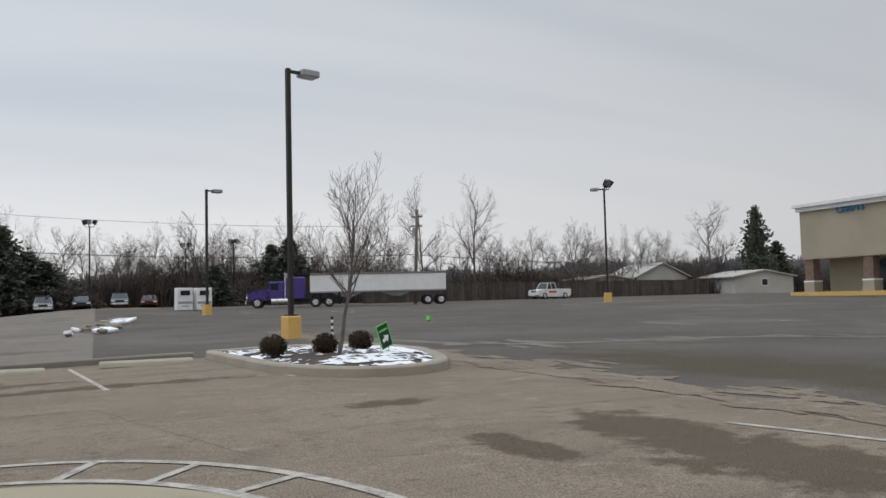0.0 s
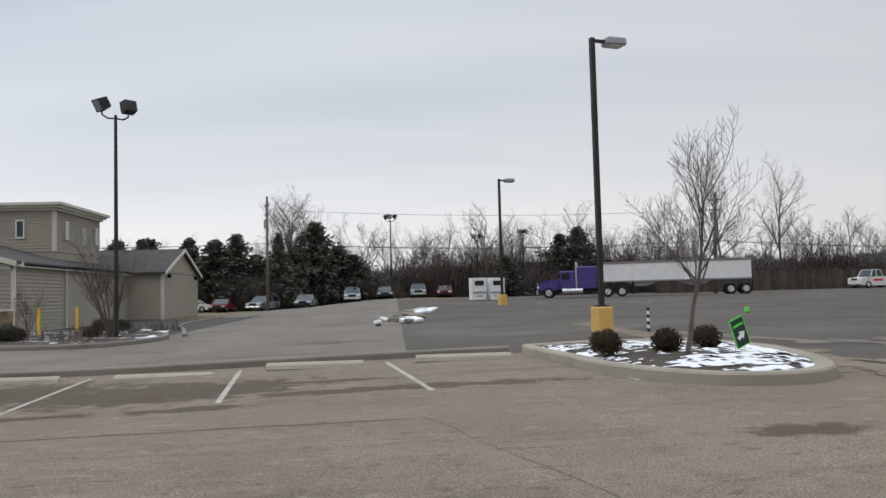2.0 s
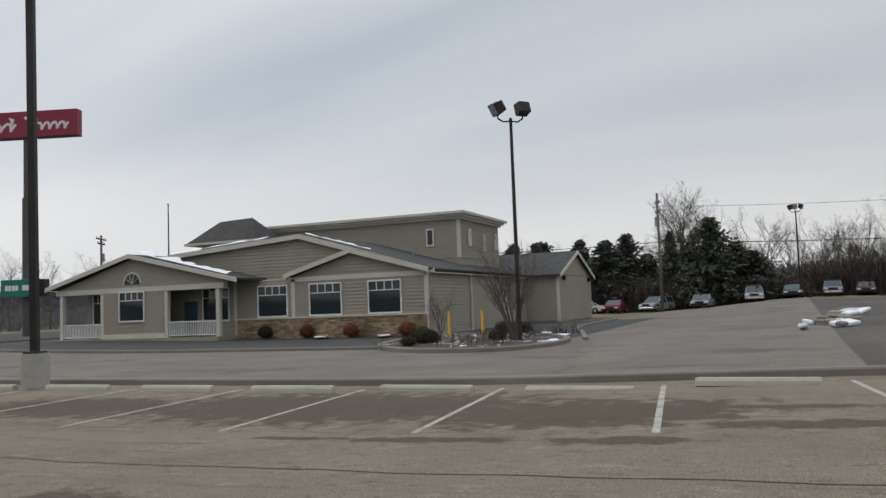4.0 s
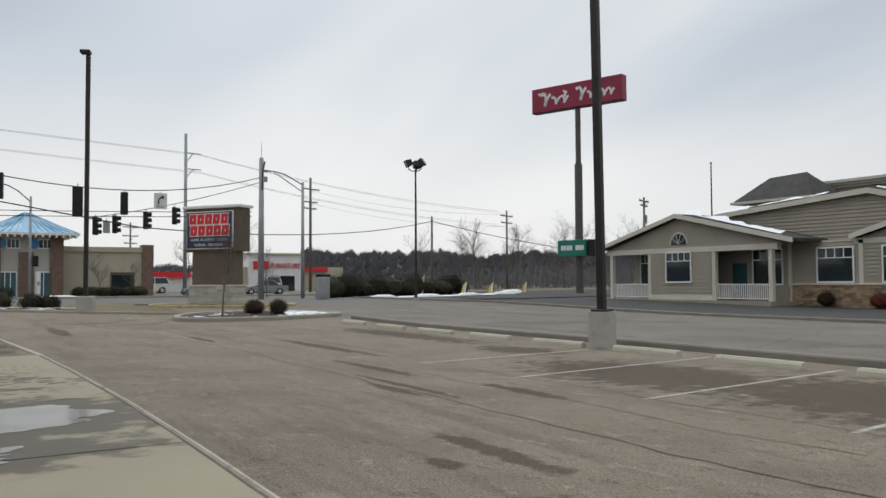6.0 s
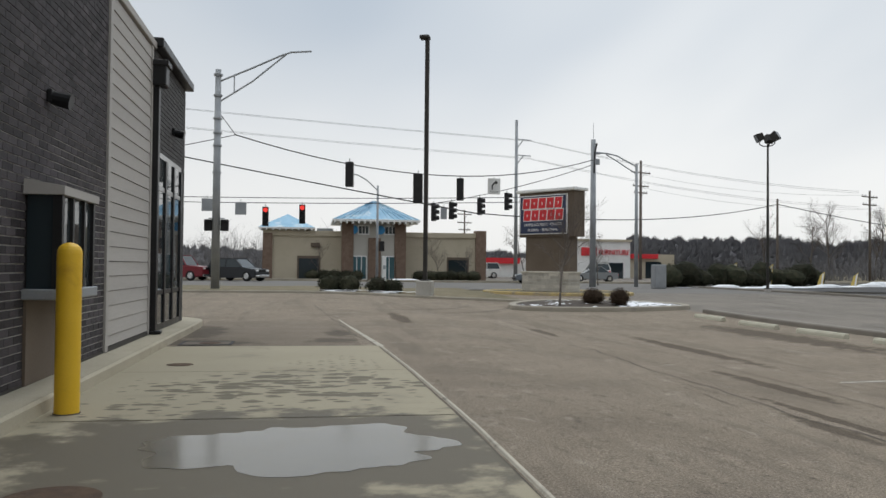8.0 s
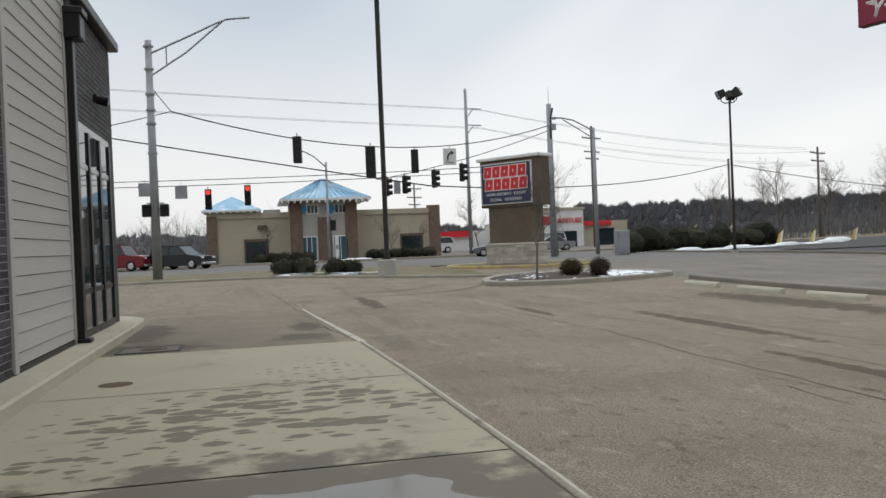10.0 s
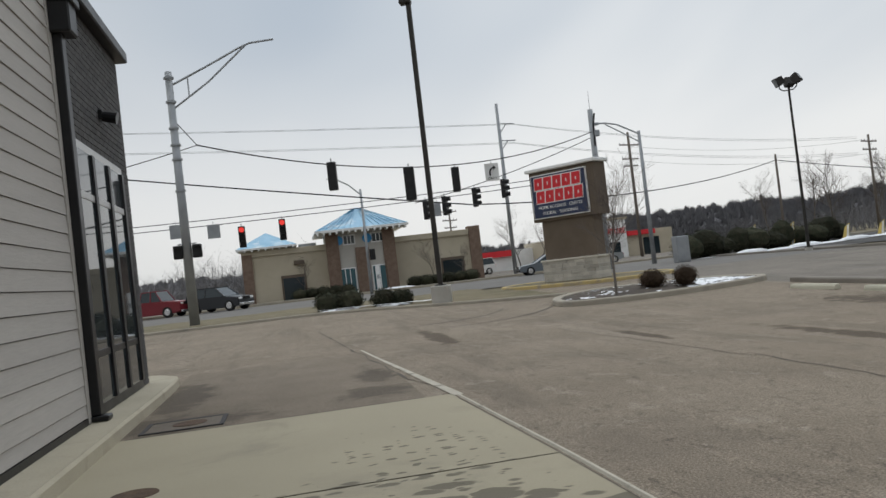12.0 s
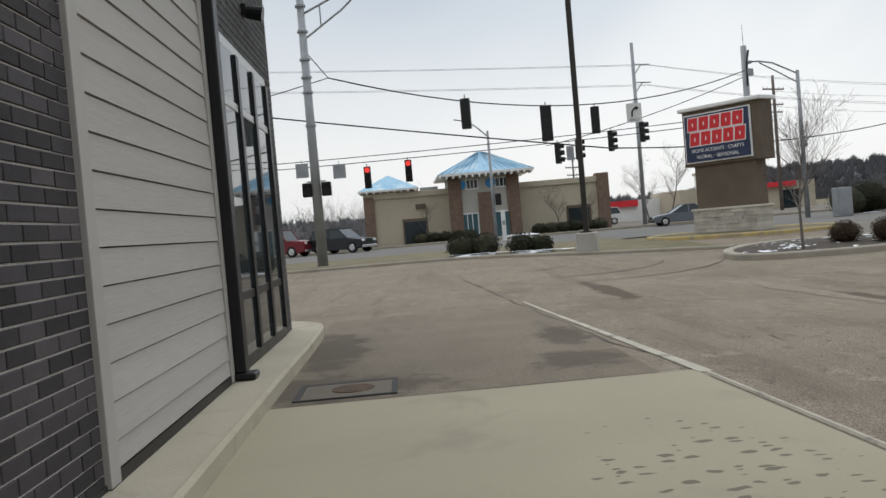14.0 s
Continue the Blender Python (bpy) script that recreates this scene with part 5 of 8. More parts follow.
lamp(pose(24.86, -7.48, G(24.86, -7.48), 0, 0, -72), 8.98, "tall dark square lot lamp on a faded yellow base", 0.25, 0.74, M_YELP, ((0, "box"),))
lamp(pose(56.59, -8.62, G(56.6, -8.6), 0, 0, -72), 8.7, "dark square lot lamp on a faded yellow base", 0.25, 0.74, M_YELP, ((0, "box"),))
lamp(pose(54.6, -39.85, G(54.6, -39.85), 0, 0, 60), 9.3, "dark lot lamp with a row of floodlights on a yellow base", 0.3, 0.78, M_YELP, ((0, "box"), (120, (40, 0)), (180, (40, 0)), (240, (40, 0))))
lamp(Matrix.Translation((16.32, 15.86, G(16.2, 16.1))) @ Matrix.Rotation(radians(0.6), 4, (-0.82, -0.57, 0)) @ pose(0, 0, 0, 0, 0, 200), 12.0, "tall dark lot lamp on a round concrete base", 0.31, 0.82, M_BASE, ((0, "box"),), True, True, 0.085)
lamp(pose(8.86, 39.6, G(8.86, 39.6), 0, 0, 160), 11.2, "tall dark lot lamp on a pale concrete base", 0.33, 0.72, M_BASE, ((0, "cap"),), True, False, 0.085, 0.05)
lamp(pose(31.75, 9.1, G(31.7, 9.1), 0, 0, -60), 8.55, "dark round lamp post with two floodlights in a planted bed", 0.2, 0.2, M_BASE, ((10, (15, 100)), (180, (30, 20))), False, True, 0.07)
lamp(pose(30.45, 49.5, G(30.4, 49.5), 0, 0, 20), 8.7, "dark round lamp post with three floodlights by the hedges", 0.2, 0.2, M_BASE, ((30, (20, 40)), (150, (25, 0)), (270, (-30, 20))), False, True, 0.07)

for x, y, h in ((92, -0.95, 8.7), (101, -11.5, 7.0), (100, -17, 7.4)):
    lamp(pose(x, y, G(x, y), 0, 0, 60 + y * 3), h, "far lamp post with three floodlights before the woods", 0.2, 0.2, M_BASE, ((20, (20, 0)), (110, (15, 30)), (200, (20, 0))), False, True, 0.08)

ISL2 = ((11.0, 32.4), (12.7, 31.6), (15.2, 31.8), (17.4, 32.7), (17.7, 33.8), (16.6, 35.6), (13.6, 36.2), (11.5, 34.6))
island(ISL2, "low planting island near the street", 9, lambda x, y: 0.32 - 0.38 * sm(14.2, 15.8, x))
for x, y, r, h, s in ((14.0, 33.0, 0.42, 0.62, 11), (14.8, 32.5, 0.38, 0.66, 12)):
    shrub(x, y, r, h, M_SHRUB, "round brown shrub in the island near the street", s, G(x, y) + 0.12)
bare_tree("young_tree", "small bare young tree in the island near the street", pose(12.55, 32.3, G(12.55, 32.3) + 0.14), 3.1, 24, (16, 8, 5), 3, 0.52, 0.045, 0.62)
# rubble on a broken island
rb = random.Random(8)
deb = thing("rubble_pile", "broken pale concrete slabs and snow on a ruined island", "rubble", pose(0, 0, 0))
for k in range(24):
    x = rb.uniform(34, 50)
    y = -1.1 - (x - 34) * 0.12 + rb.uniform(-0.8, 0.8)
    w = rb.uniform(0.2, 0.65)
    part("slab_piece", bx(B(), -w, w, -w * 0.5, w * 0.5, -0.04, 0.1, 0.03, pose(x, y, G(x, y) + 0.1, rb.uniform(-12, 12), rb.uniform(-12, 12), rb.uniform(0, 180))), rb.choice((M_KERB, M_KERB, M_KERBD, M_KERBD, M_SNOW)), deb)
# Stands for a column-like pole base; the cabinet door is made up.
cu = thing("utility_cabinet", "pale grey column-like pole base by the street", "cabinet", pose(27.0, 57.0, G(27, 57)))
part("body", bx(B(), -0.4, 0.4, -0.35, 0.35, 0, 1.6, 0.03), M_STEEL, cu)
part("door", bx(B(), -0.36, 0.36, -0.375, -0.35, 0.12, 1.5, 0.005), M_STEEL, cu)

# ---------------------------------------------------------------- the tan gabled building
def window_unit(parent, m, w, h, rows=True, mat=G_DARK):
    """A cream-framed window on a wall face; m puts x along, y up, z out; the origin is its lower left corner."""
    fr = B()
    for a in ((-0.07, w + 0.07, -0.1, 0.0), (-0.07, w + 0.07, h, h + 0.09), (-0.07, 0.0, 0.0, h), (w, w + 0.07, 0.0, h)):
        bx(fr, a[0], a[1], a[2], a[3], -0.02, 0.07)
    bmesh.ops.transform(fr, matrix=m, verts=fr.verts[:])
    win = part("window", fr, M_WHITE, parent, "cream window frame")
    part("pane", bx(B(), 0, w, 0, h, 0.0, 0.02, m=m), mat, win, "dark glass")
    if rows:
        part("bar", bx(B(), 0, w, h * 0.70, h * 0.70 + 0.05, 0.02, 0.05, m=m), M_WHITE, win)
        for k in (1, 2, 3):
            part("bar", bx(B(), w * k / 4 - 0.025, w * k / 4 + 0.025, h * 0.7, h, 0.02, 0.048, m=m), M_WHITE, win)
    return win


def gable_roof(parent, poly, a, b, thick, m, label=""):
    """A roof of two planes: poly lists three (along, up) points of the gable; it runs from a to b along m's z."""
    for (xa, za), (xb, zb) in zip(poly, poly[1:]):
        bm = prism(B(), ((xa, za), (xb, zb), (xb, zb + thick), (xa, za + thick)), a, b, m)
        part("roof", bm, M_ROOF, parent, label or "dark shingle roof")
    for (xa, za), (xb, zb) in zip(poly, poly[1:]):
        bm = prism(B(), ((xa, za - 0.1), (xb, zb - 0.1), (xb, zb + thick + 0.01), (xa, za + thick + 0.01)), b, b + 0.05, m)
        part("fascia", bm, M_CREAM, parent, "cream rake board")


def make_diner():
    th = thing("gabled_restaurant", "tan lap-sided restaurant with shingle roofs and a stone base", "building", pose(0, 0, 0))
    FX = 44.0
    bz = 0.0
    # bodies
    part("wall", bx(B(), FX, 62, 18.2, 31.2, -0.3, 3.62), M_TAN, th)
    part("wall", bx(B(), FX + 0.0, 62, 31.2, 43.2, -0.3, 3.62), M_TAN, th)
    bm = laps(B(), on(FACE_W, FX, 0, 0), 1.3, 3.6, 0.2, lambda z: (-31.1, -18.25))
    laps(bm, on(FACE_W, FX, 0, 0), 0.4, 3.6, 0.2, lambda z: (-43.1, -31.1))
    laps(bm, on(FACE_S, 0, 18.2, 0), 0.1, 3.5, 0.2, lambda z: (FX, 62))
    part("siding", bm, M_TAN, th, "tan lap siding")
    # stone base
    bm = B()
    rng = random.Random(2)
    z = -0.2
    while z < 1.22:
        h = rng.uniform(0.08, 0.15)
        y = 18.15
        while y < 31.2:
            l = rng.uniform(0.2, 0.6)
            bx(bm, FX - 0.1 - rng.uniform(0, 0.05), FX + 0.01, y, min(31.2, y + l) - 0.012, z, z + h - 0.012)
            y += l
        z += h
    tagged(part("ledge_stone", bm, M_STONE, th, "tan and brown stacked ledge stone"), kind="stuff")
    part("stone_cap", bx(B(), FX - 0.16, FX + 0.02, 18.1, 31.2, 1.22, 1.3, 0.01), M_CREAM, th)
    for y, w in ((19.88, 1.98), (23.7, 2.05), (27.38, 2.0)):
        window_unit(th, on(FACE_W, FX - 0.06, y + w, 1.42), w, 1.74)
    for y in (18.3, 31.1, 26.95):
        part("corner_board", bx(B(), FX - 0.06, FX + 0.02, y - 0.12, y + 0.12, 1.3 if y < 31 else 0.2, 3.55), M_CREAM, th)
    part("frieze", bx(B(), FX - 0.06, FX + 0.02, 18.1, 27.3, 3.38, 3.64), M_CREAM, th, "cream frieze board")
    # front gable over the two windows
    g = ((-27.4, 3.68), (-22.9, 4.95), (-18.0, 3.62))
    m = on(FACE_W, FX, 0, 0)
    part("gable_wall", prism(B(), ((-27.1, 3.6), (-18.2, 3.6), (-22.9, 4.9)), -0.6, 0.0, m), M_TAN, th)
    bm = laps(B(), m, 3.62, 4.9, 0.2, lambda z: (-27.2 + (z - 3.6) * 3.4, -18.15 - (z - 3.6) * 3.6))
    part("siding", bm, M_TAN, th)
    gable_roof(th, g, -8.0, 0.35, 0.16, m)
    # main gable behind
    g = ((-36.6, 5.35), (-26.7, 6.05), (-17.9, 3.55))
    m2 = on(FACE_W, FX + 0.6, 0, 0)
    part("gable_wall", prism(B(), ((-36.4, 3.5), (-18.2, 3.5), (-26.7, 5.95), (-36.4, 5.3)), -0.8, 0.0, m2), M_TAN, th)
    bm = laps(B(), m2, 3.6, 5.9, 0.2, lambda z: (-36.4 if z < 5.3 else -26.7 - (5.95 - z) * 14.9, -18.2 - (z - 3.5) * 3.47))
    part("siding", bm, M_TAN, th)
    gable_roof(th, g, -17.0, 0.3, 0.18, m2)
    part("eave_gutter", bx(B(), FX - 0.2, 62.3, 17.9, 18.05, 3.5, 3.64), M_CREAM, th, "cream gutter")
    part("roof_slope", prism(B(), ((0, 3.6), (6.5, 5.4), (6.5, 5.55), (0, 3.75)), 50.5, 62.4, Matrix(((0, 0, 1, 0), (1, 0, 0, 17.9), (0, 1, 0, 0), (0, 0, 0, 1)))), M_ROOF, th, "dark shingle roof")
    # upper block with a heavy cornice
    part("upper_wall", bx(B(), 54, 62, 20.25, 37, 3.6, 7.7), M_TAN, th)
    bm = laps(B(), on(FACE_W, 54, 0, 0), 4.9, 7.6, 0.2, lambda z: (-37, -20.35))
    laps(bm, on(FACE_S, 0, 20.25, 0), 4.9, 7.6, 0.2, lambda z: (54, 62))
    part("siding", bm, M_TAN, th)
    part("corner_board", bx(B(), 53.95, 54.2, 20.19, 20.4, 4.9, 7.6), M_CREAM, th)
    part("cornice", bx(bx(bx(B(), 53.8, 62.2, 20.05, 37.2, 7.5, 7.66), 53.6, 62.4, 19.85, 37.3, 7.66, 7.82), 53.4, 62.6, 19.65, 37.4, 7.82, 8.0), M_CREAM, th, "stepped cream cornice")
    window_unit(th, on(FACE_W, 53.94, 22.55, 5.85), 0.4, 1.0, False)
    for x in (55.6, 61.0):
        window_unit(th, on(FACE_S, x, 20.18, 5.85), 0.35, 1.0, False, M_CREAM)
    lv = B()
    for k in range(7):
        bx(lv, 58.4, 59.1, 20.15, 20.23, 5.55 + 0.18 * k, 5.55 + 0.18 * k + 0.12)
    part("louvre", lv, M_CREAM, th, "slatted gable vent")
    # lantern roof
    part("dormer", bx(B(), 50, 53, 34.5, 38.6, 5.6, 6.9), M_TAN, th)
    bm = B()
    a = [bm.verts.new(c) for c in ((49.6, 39.6, 6.75), (49.6, 33.6, 6.75), (53.5, 33.6, 6.75), (53.5, 39.6, 6.75), (51.5, 38.0, 8.4), (51.5, 35.2, 8.5))]
    for f in ((0, 1, 5, 4), (1, 2, 5), (2, 3, 4, 5), (3, 0, 4), (0, 3, 2, 1)):
        bm.faces.new([a[i] for i in f])
    part("dormer_roof", bm, M_ROOF, th, "hipped shingle roof of the lantern")
    part("gutter", bx(B(), 49.5, 53.6, 33.5, 39.7, 6.6, 6.76), M_CREAM, th)
    # porch
    PX = 42.0
    part("porch_floor", bx(B(), PX - 0.4, FX, 30.6, 43.7, -0.3, 0.34), M_KERB, th, "concrete porch floor")
    part("porch_wall", bx(B(), PX, PX + 0.3, 34.9, 39.7, 0.34, 3.2), M_TAN, th)
    part("siding", laps(B(), on(FACE_W, PX, 0, 0), 0.6, 3.2, 0.2, lambda z: (-39.7, -34.9)), M_TAN, th)
    part("beam", bx(B(), PX - 0.06, PX + 0.3, 30.4, 43.7, 3.18, 3.5), M_CREAM, th, "cream porch beam")
    part("skirt", bx(B(), PX - 0.05, PX + 0.02, 34.8, 39.8, 0.34, 0.62), M_CREAM, th)
    window_unit(th, on(FACE_W, PX - 0.06, 38.32, 1.45), 1.9, 1.72)
    m3 = on(FACE_W, PX, 0, 0)
    part("gable_wall", prism(B(), ((-43.6, 3.5), (-30.0, 3.5), (-37.3, 5.3)), -0.5, 0.0, m3), M_TAN, th)
    part("siding", laps(B(), m3, 3.52, 5.3, 0.2, lambda z: (-43.4 + (z - 3.5) * 3.5, -30.2 - (z - 3.5) * 4.0)), M_TAN, th)
    gable_roof(th, ((-44.3, 3.55), (-37.3, 5.38), (-29.2, 3.55)), -10, 0.4, 0.16, m3)
    # half-round gable window
    arc = [(0.62 * math.cos(math.pi * i / 14), 0.66 * math.sin(math.pi * i / 14)) for i in range(15)]
    fan = part("fan_window", prism(B(), [(x * 1.16, z * 1.16) for x, z in arc], 0.0, 0.06, m3 @ Matrix.Translation((-37.35, 3.68, 0))), M_CREAM, th, "half-round gable window")
    part("pane", prism(B(), arc, 0.06, 0.07, m3 @ Matrix.Translation((-37.35, 3.68, 0))), G_DARK, fan)
    for k in range(1, 5):
        a = math.pi * k / 5
        part("bar", tube(B(), m3 @ Vector((-37.35, 3.7, 0.075)), m3 @ Vector((-37.35 + 0.62 * math.cos(a), 3.7 + 0.64 * math.sin(a), 0.075)), 0.02, 0.02, 5), M_CREAM, fan)
    for y in (30.9, 34.75, 39.85, 43.3):
        part("column", bx(B(), PX - 0.02, PX + 0.24, y - 0.13, y + 0.13, 0.34, 3.2, 0.01), M_CREAM, th, "square cream porch column")
    for ya, yb in ((31.05, 34.6), (40.0, 43.15)):
        rl = part("railing", bx(bx(B(), PX + 0.06, PX + 0.12, ya, yb, 1.24, 1.3), PX + 0.06, PX + 0.12, ya, yb, 0.44, 0.5), M_WHITE, th, "white porch railing")
        k = 0
        while ya + 0.13 * k < yb:
            part("baluster", bx(B(), PX + 0.07, PX + 0.11, ya + 0.13 * k, ya + 0.13 * k + 0.04, 0.5, 1.24), M_WHITE, rl)
            k += 1
    for y, w in ((31.6, 1.9), (41.0, 1.5)):
        window_unit(th, on(FACE_W, FX - 0.06, y + w, 1.3), w, 1.9)
    part("door", bx(B(), FX - 0.06, FX - 0.02, 34.0, 35.0, 0.34, 2.5), G_BLUE, th, "glazed entrance door")
    # downspouts, vent pipes
    for x, y in ((FX - 0.12, 18.2), (FX - 0.12, 31.0), (50.3, 18.08)):
        part("downspout", bx(B(), x - 0.05, x + 0.05, y - 0.05, y + 0.05, 0.0, 3.55), M_CREAM, th)
    part("vent_pipe", tube(B(), (51, 22.3, 4.5), (51, 22.3, 5.9), 0.07, 0.07, 8), M_STEEL, th)
    # service wing
    part("wing_wall", bx(B(), 62, 72.6, 15.7, 30, -0.2, 3.7), M_TAN, th)
    part("siding", laps(laps(B(), on(FACE_S, 0, 15.7, 0), 0.3, 3.65, 0.2, lambda z: (62, 72.6)), on(FACE_W, 62, 0, 0), 0.3, 3.65, 0.2, lambda z: (-18.2, -15.7)), M_TAN, th)
    ms = on(FACE_S, 0, 15.7, 0)
    part("gable_wall", prism(B(), ((62.0, 3.65), (72.6, 3.65), (67.3, 5.5)), -0.4, 0.0, ms), M_TAN, th)
    gable_roof(th, ((61.6, 3.55), (67.3, 5.55), (73.0, 3.55)), -14, 0.3, 0.16, ms)
    part("corner_board", bx(B(), 61.94, 62.12, 15.64, 15.85, 0.2, 3.65), M_CREAM, th)
    for x in (63.2, 71.4):
        part("wall_light", bx(B(), x - 0.15, x + 0.15, 15.4, 15.66, 3.3, 3.6, 0.03), M_BLACK, th)
    return th


make_diner()


def roof_snow():
    bm = B()
    def strip(p, q, w, s):
        p, q = Vector(p), Vector(q)
        n = 26
        rows = []
        for i in range(n + 1):
            c = p.lerp(q, i / n)
            k = w * max(0.1, 0.6 + 1.2 * noise.noise(Vector((i * 0.25, s, 0))))
            rows.append((bm.verts.new(c), bm.verts.new(c + Vector((k * 0.8, 0, k * 0.26)))))
        for a, b in zip(rows, rows[1:]):
            bm.faces.new((a[0], b[0], b[1], a[1]))
    strip((41.9, 37.0, 5.63), (41.9, 30.2, 3.98), 0.9, 1)
    strip((44.4, 36.6, 5.62), (44.4, 29.2, 6.16), 0.8, 2)
    strip((44.5, 26.4, 6.28), (44.5, 22.0, 5.05), 0.3, 3)
    tagged(part("roof_snow", bm, M_SNOW), "thin snow left along the roof edges", "snow", kind="stuff")


roof_snow()
# planted bed by the two-headed lamp
BED = ((28.7, 12.4), (28.0, 10.0), (28.6, 8.4), (31.5, 7.5), (35.5, 8.2), (40, 10.5), (43, 12.5), (43.4, 16.5), (38, 17), (32, 15.2))
island(BED, "planted bed with low winter shrubs", 15, lambda x, y: 0.3, M_KERBD)
rb = random.Random(21)
for k in range(7):
    x, y = 30.2 + 11.5 * rb.random(), 10.4 + 3.6 * rb.random()
    r = rb.uniform(0.3, 0.55)
    shrub(x, y, r, r * rb.uniform(1.0, 1.5), rb.choice((M_SHRUB, M_SHRUBG, M_SHRUBG)), "low straggly winter shrub in the bed", 30 + k, G(x, y) + 0.1)
for k, y in enumerate((19.3, 22.8, 25.7, 28.6)):
    shrub(43.4, y, 0.5, 0.85, M_SHRUBR if k != 3 else M_SHRUB, "low reddish shrub by the stone base", 60 + k, G(43, y))
bare_tree("multi_stem_tree", "bare many-stemmed ornamental tree", pose(32.6, 9.6, G(32.6, 9.6) + 0.15), 3.3, 31, (7, 6, 5), 3, 0.5, 0.05, 0.55, "", 8)
bare_tree("multi_stem_tree", "bare many-stemmed ornamental tree", pose(43.2, 17.2, G(43, 17.2)), 2.2, 33, (7, 5, 4), 3, 0.5, 0.03, 0.5, "", 5)
for x, y in ((37.2, 14.2), (39.4, 13.4)):
    yb = thing("bollard", "slim yellow bollard in the bed", "bollard", pose(x, y, G(x, y) + 0.1))
    part("post", tube(B(), (0, 0, -0.1), (0, 0, 1.25), 0.065, 0.06, 12), M_YEL, yb)


# ---------------------------------------------------------------- high pole sign
def pole_sign():
    # local x runs along the face, local -y looks back to the lot
    t = thing("pylon_sign", "long crimson restaurant sign on a tall stepped steel pole", "sign", pose(54.2, 60.8, G(54, 61), 0, 0, -72))
    part("pole", tube(B(), (0, 0, -0.2), (0, 0, 12), 0.36, 0.36, 18), M_POLEG, t, "grey-brown lower pole")
    part("pole", tube(B(), (0, 0, 12), (0, 0, 17.6), 0.25, 0.25, 18), M_POLEG, t, "slimmer upper pole")
    cab = part("cabinet", bx(B(), -4.85, 4.85, -0.45, 0.45, 17.3, 19.62, 0.04), M_RED, t, "crimson sign cabinet")
    part("edge", bx(B(), -4.88, 4.88, -0.4, 0.4, 17.27, 17.35), M_BLACK, cab)
    # white wavy script strokes in place of the name
    def stroke(x0, x1, zc, h, waves, w=0.12, lean=0.25):
        bm = B()
        n = 14 * waves
        c = [(x0 + (x1 - x0) * i / n + lean * h * math.sin(2 * math.pi * waves * i / n), zc + h * math.sin(2 * math.pi * waves * i / n + 0.9)) for i in range(n + 1)]
        for p, q in zip(c, c[1:]):
            d = Vector((q[0] - p[0], q[1] - p[1])).normalized()
            v = Vector((-d.y, d.x)) * w
            quad(bm, (p[0] - v.x, -0.46, p[1] - v.y), (q[0] - v.x, -0.46, q[1] - v.y), (q[0] + v.x, -0.46, q[1] + v.y), (p[0] + v.x, -0.46, p[1] + v.y))
        part("lettering", bm, M_WHITE, cab, "white script stroke")
    z = 18.42
    stroke(-3.9, -2.7, z + 0.02, 0.62, 1, 0.14, 0.5); stroke(-2.6, -0.7, z - 0.22, 0.36, 2, 0.12, 0.5)
    stroke(-1.3, -0.9, z + 0.3, 0.3, 1, 0.1); stroke(0.1, 1.2, z + 0.05, 0.6, 1, 0.14, 0.5); stroke(1.3, 4.1, z - 0.2, 0.32, 4, 0.11, 0.4)
    stroke(-4.1, -3.2, z + 0.55, 0.1, 1, 0.1)
    gs = part("lower_cabinet", bx(B(), -1.9, 1.1, -0.75, -0.35, 3.4, 4.9, 0.03), M_GREEN, t, "green lower sign cabinet")
    part("lower_cabinet", bx(B(), 1.1, 1.9, -0.5, 0.3, 3.4, 4.9, 0.03), M_BLACK, t)
    k = -1.5
    for w in (0.26, 0.24, 0.26, 0.26, 0.0, 0.3, 0.28, 0.24):
        if w:
            part("lettering", bx(B(), k, k + w, -0.765, -0.75, 3.95, 4.4), M_WHITE, gs, "pale lettering block")
        k += 0.31
    return t


pole_sign()


# ---------------------------------------------------------------- the far store
def store():
    t = thing("store_building", "long beige store with an overhanging front and brick columns", "building", pose(0, 0, 0))
    g = G(40, -59) + 0.3
    part("wall", bx(B(), 16, 52.1, -95, -61.5, g - 0.5, g + 3.3), M_STORE, t)
    part("wall", bx(B(), 16, 52.8, -95, -59, g + 3.05, g + 7.35), M_STORE, t, "beige upper front")
    part("cornice", bx(bx(B(), 15.9, 53.0, -95, -58.75, g + 7.2, g + 7.55), 15.9, 53.2, -95, -58.5, g + 7.55, g + 7.82), M_WHITE, t, "white stepped cornice")
    part("soffit", bx(B(), 16, 52.8, -61.5, -59.02, g + 2.98, g + 3.05), M_STORE, t)
    for k in range(6):
        x = 52.1 - 6 * k
        part("column", bx(B(), x - 0.45, x + 0.45, -59.9, -59.1, g, g + 3.0), M_BRBR, t, "brown brick column")
        part("column_base", bx(B(), x - 0.55, x + 0.55, -60.0, -59.0, g, g + 1.0), M_STORE, t)
        part("column_band", bx(B(), x - 0.57, x + 0.57, -60.02, -58.98, g + 1.0, g + 1.14), M_WHITE, t)
    part("kerb", bx(B(), 15, 53, -61.5, -57.8, g - 0.3, g + 0.15), M_KERB, t, "raised walk under the front")
    part("yellow_edge", bx(B(), 15, 53, -57.8, -57.7, g - 0.2, g + 0.16), M_YELP, t)
    part("opening", bx(B(), 40, 47, -61.56, -61.48, g + 0.15, g + 2.8), G_DARK, t, "dark shop window")
    text_mesh("lettering", "CRAFTS", Matrix.Translation((47.4, -58.9, g + 7.0)) @ FACE_N, 0.8, M_SBLUE, t, "blue raised letters CRAFTS", 0.16, 2.7)
    return t


store()

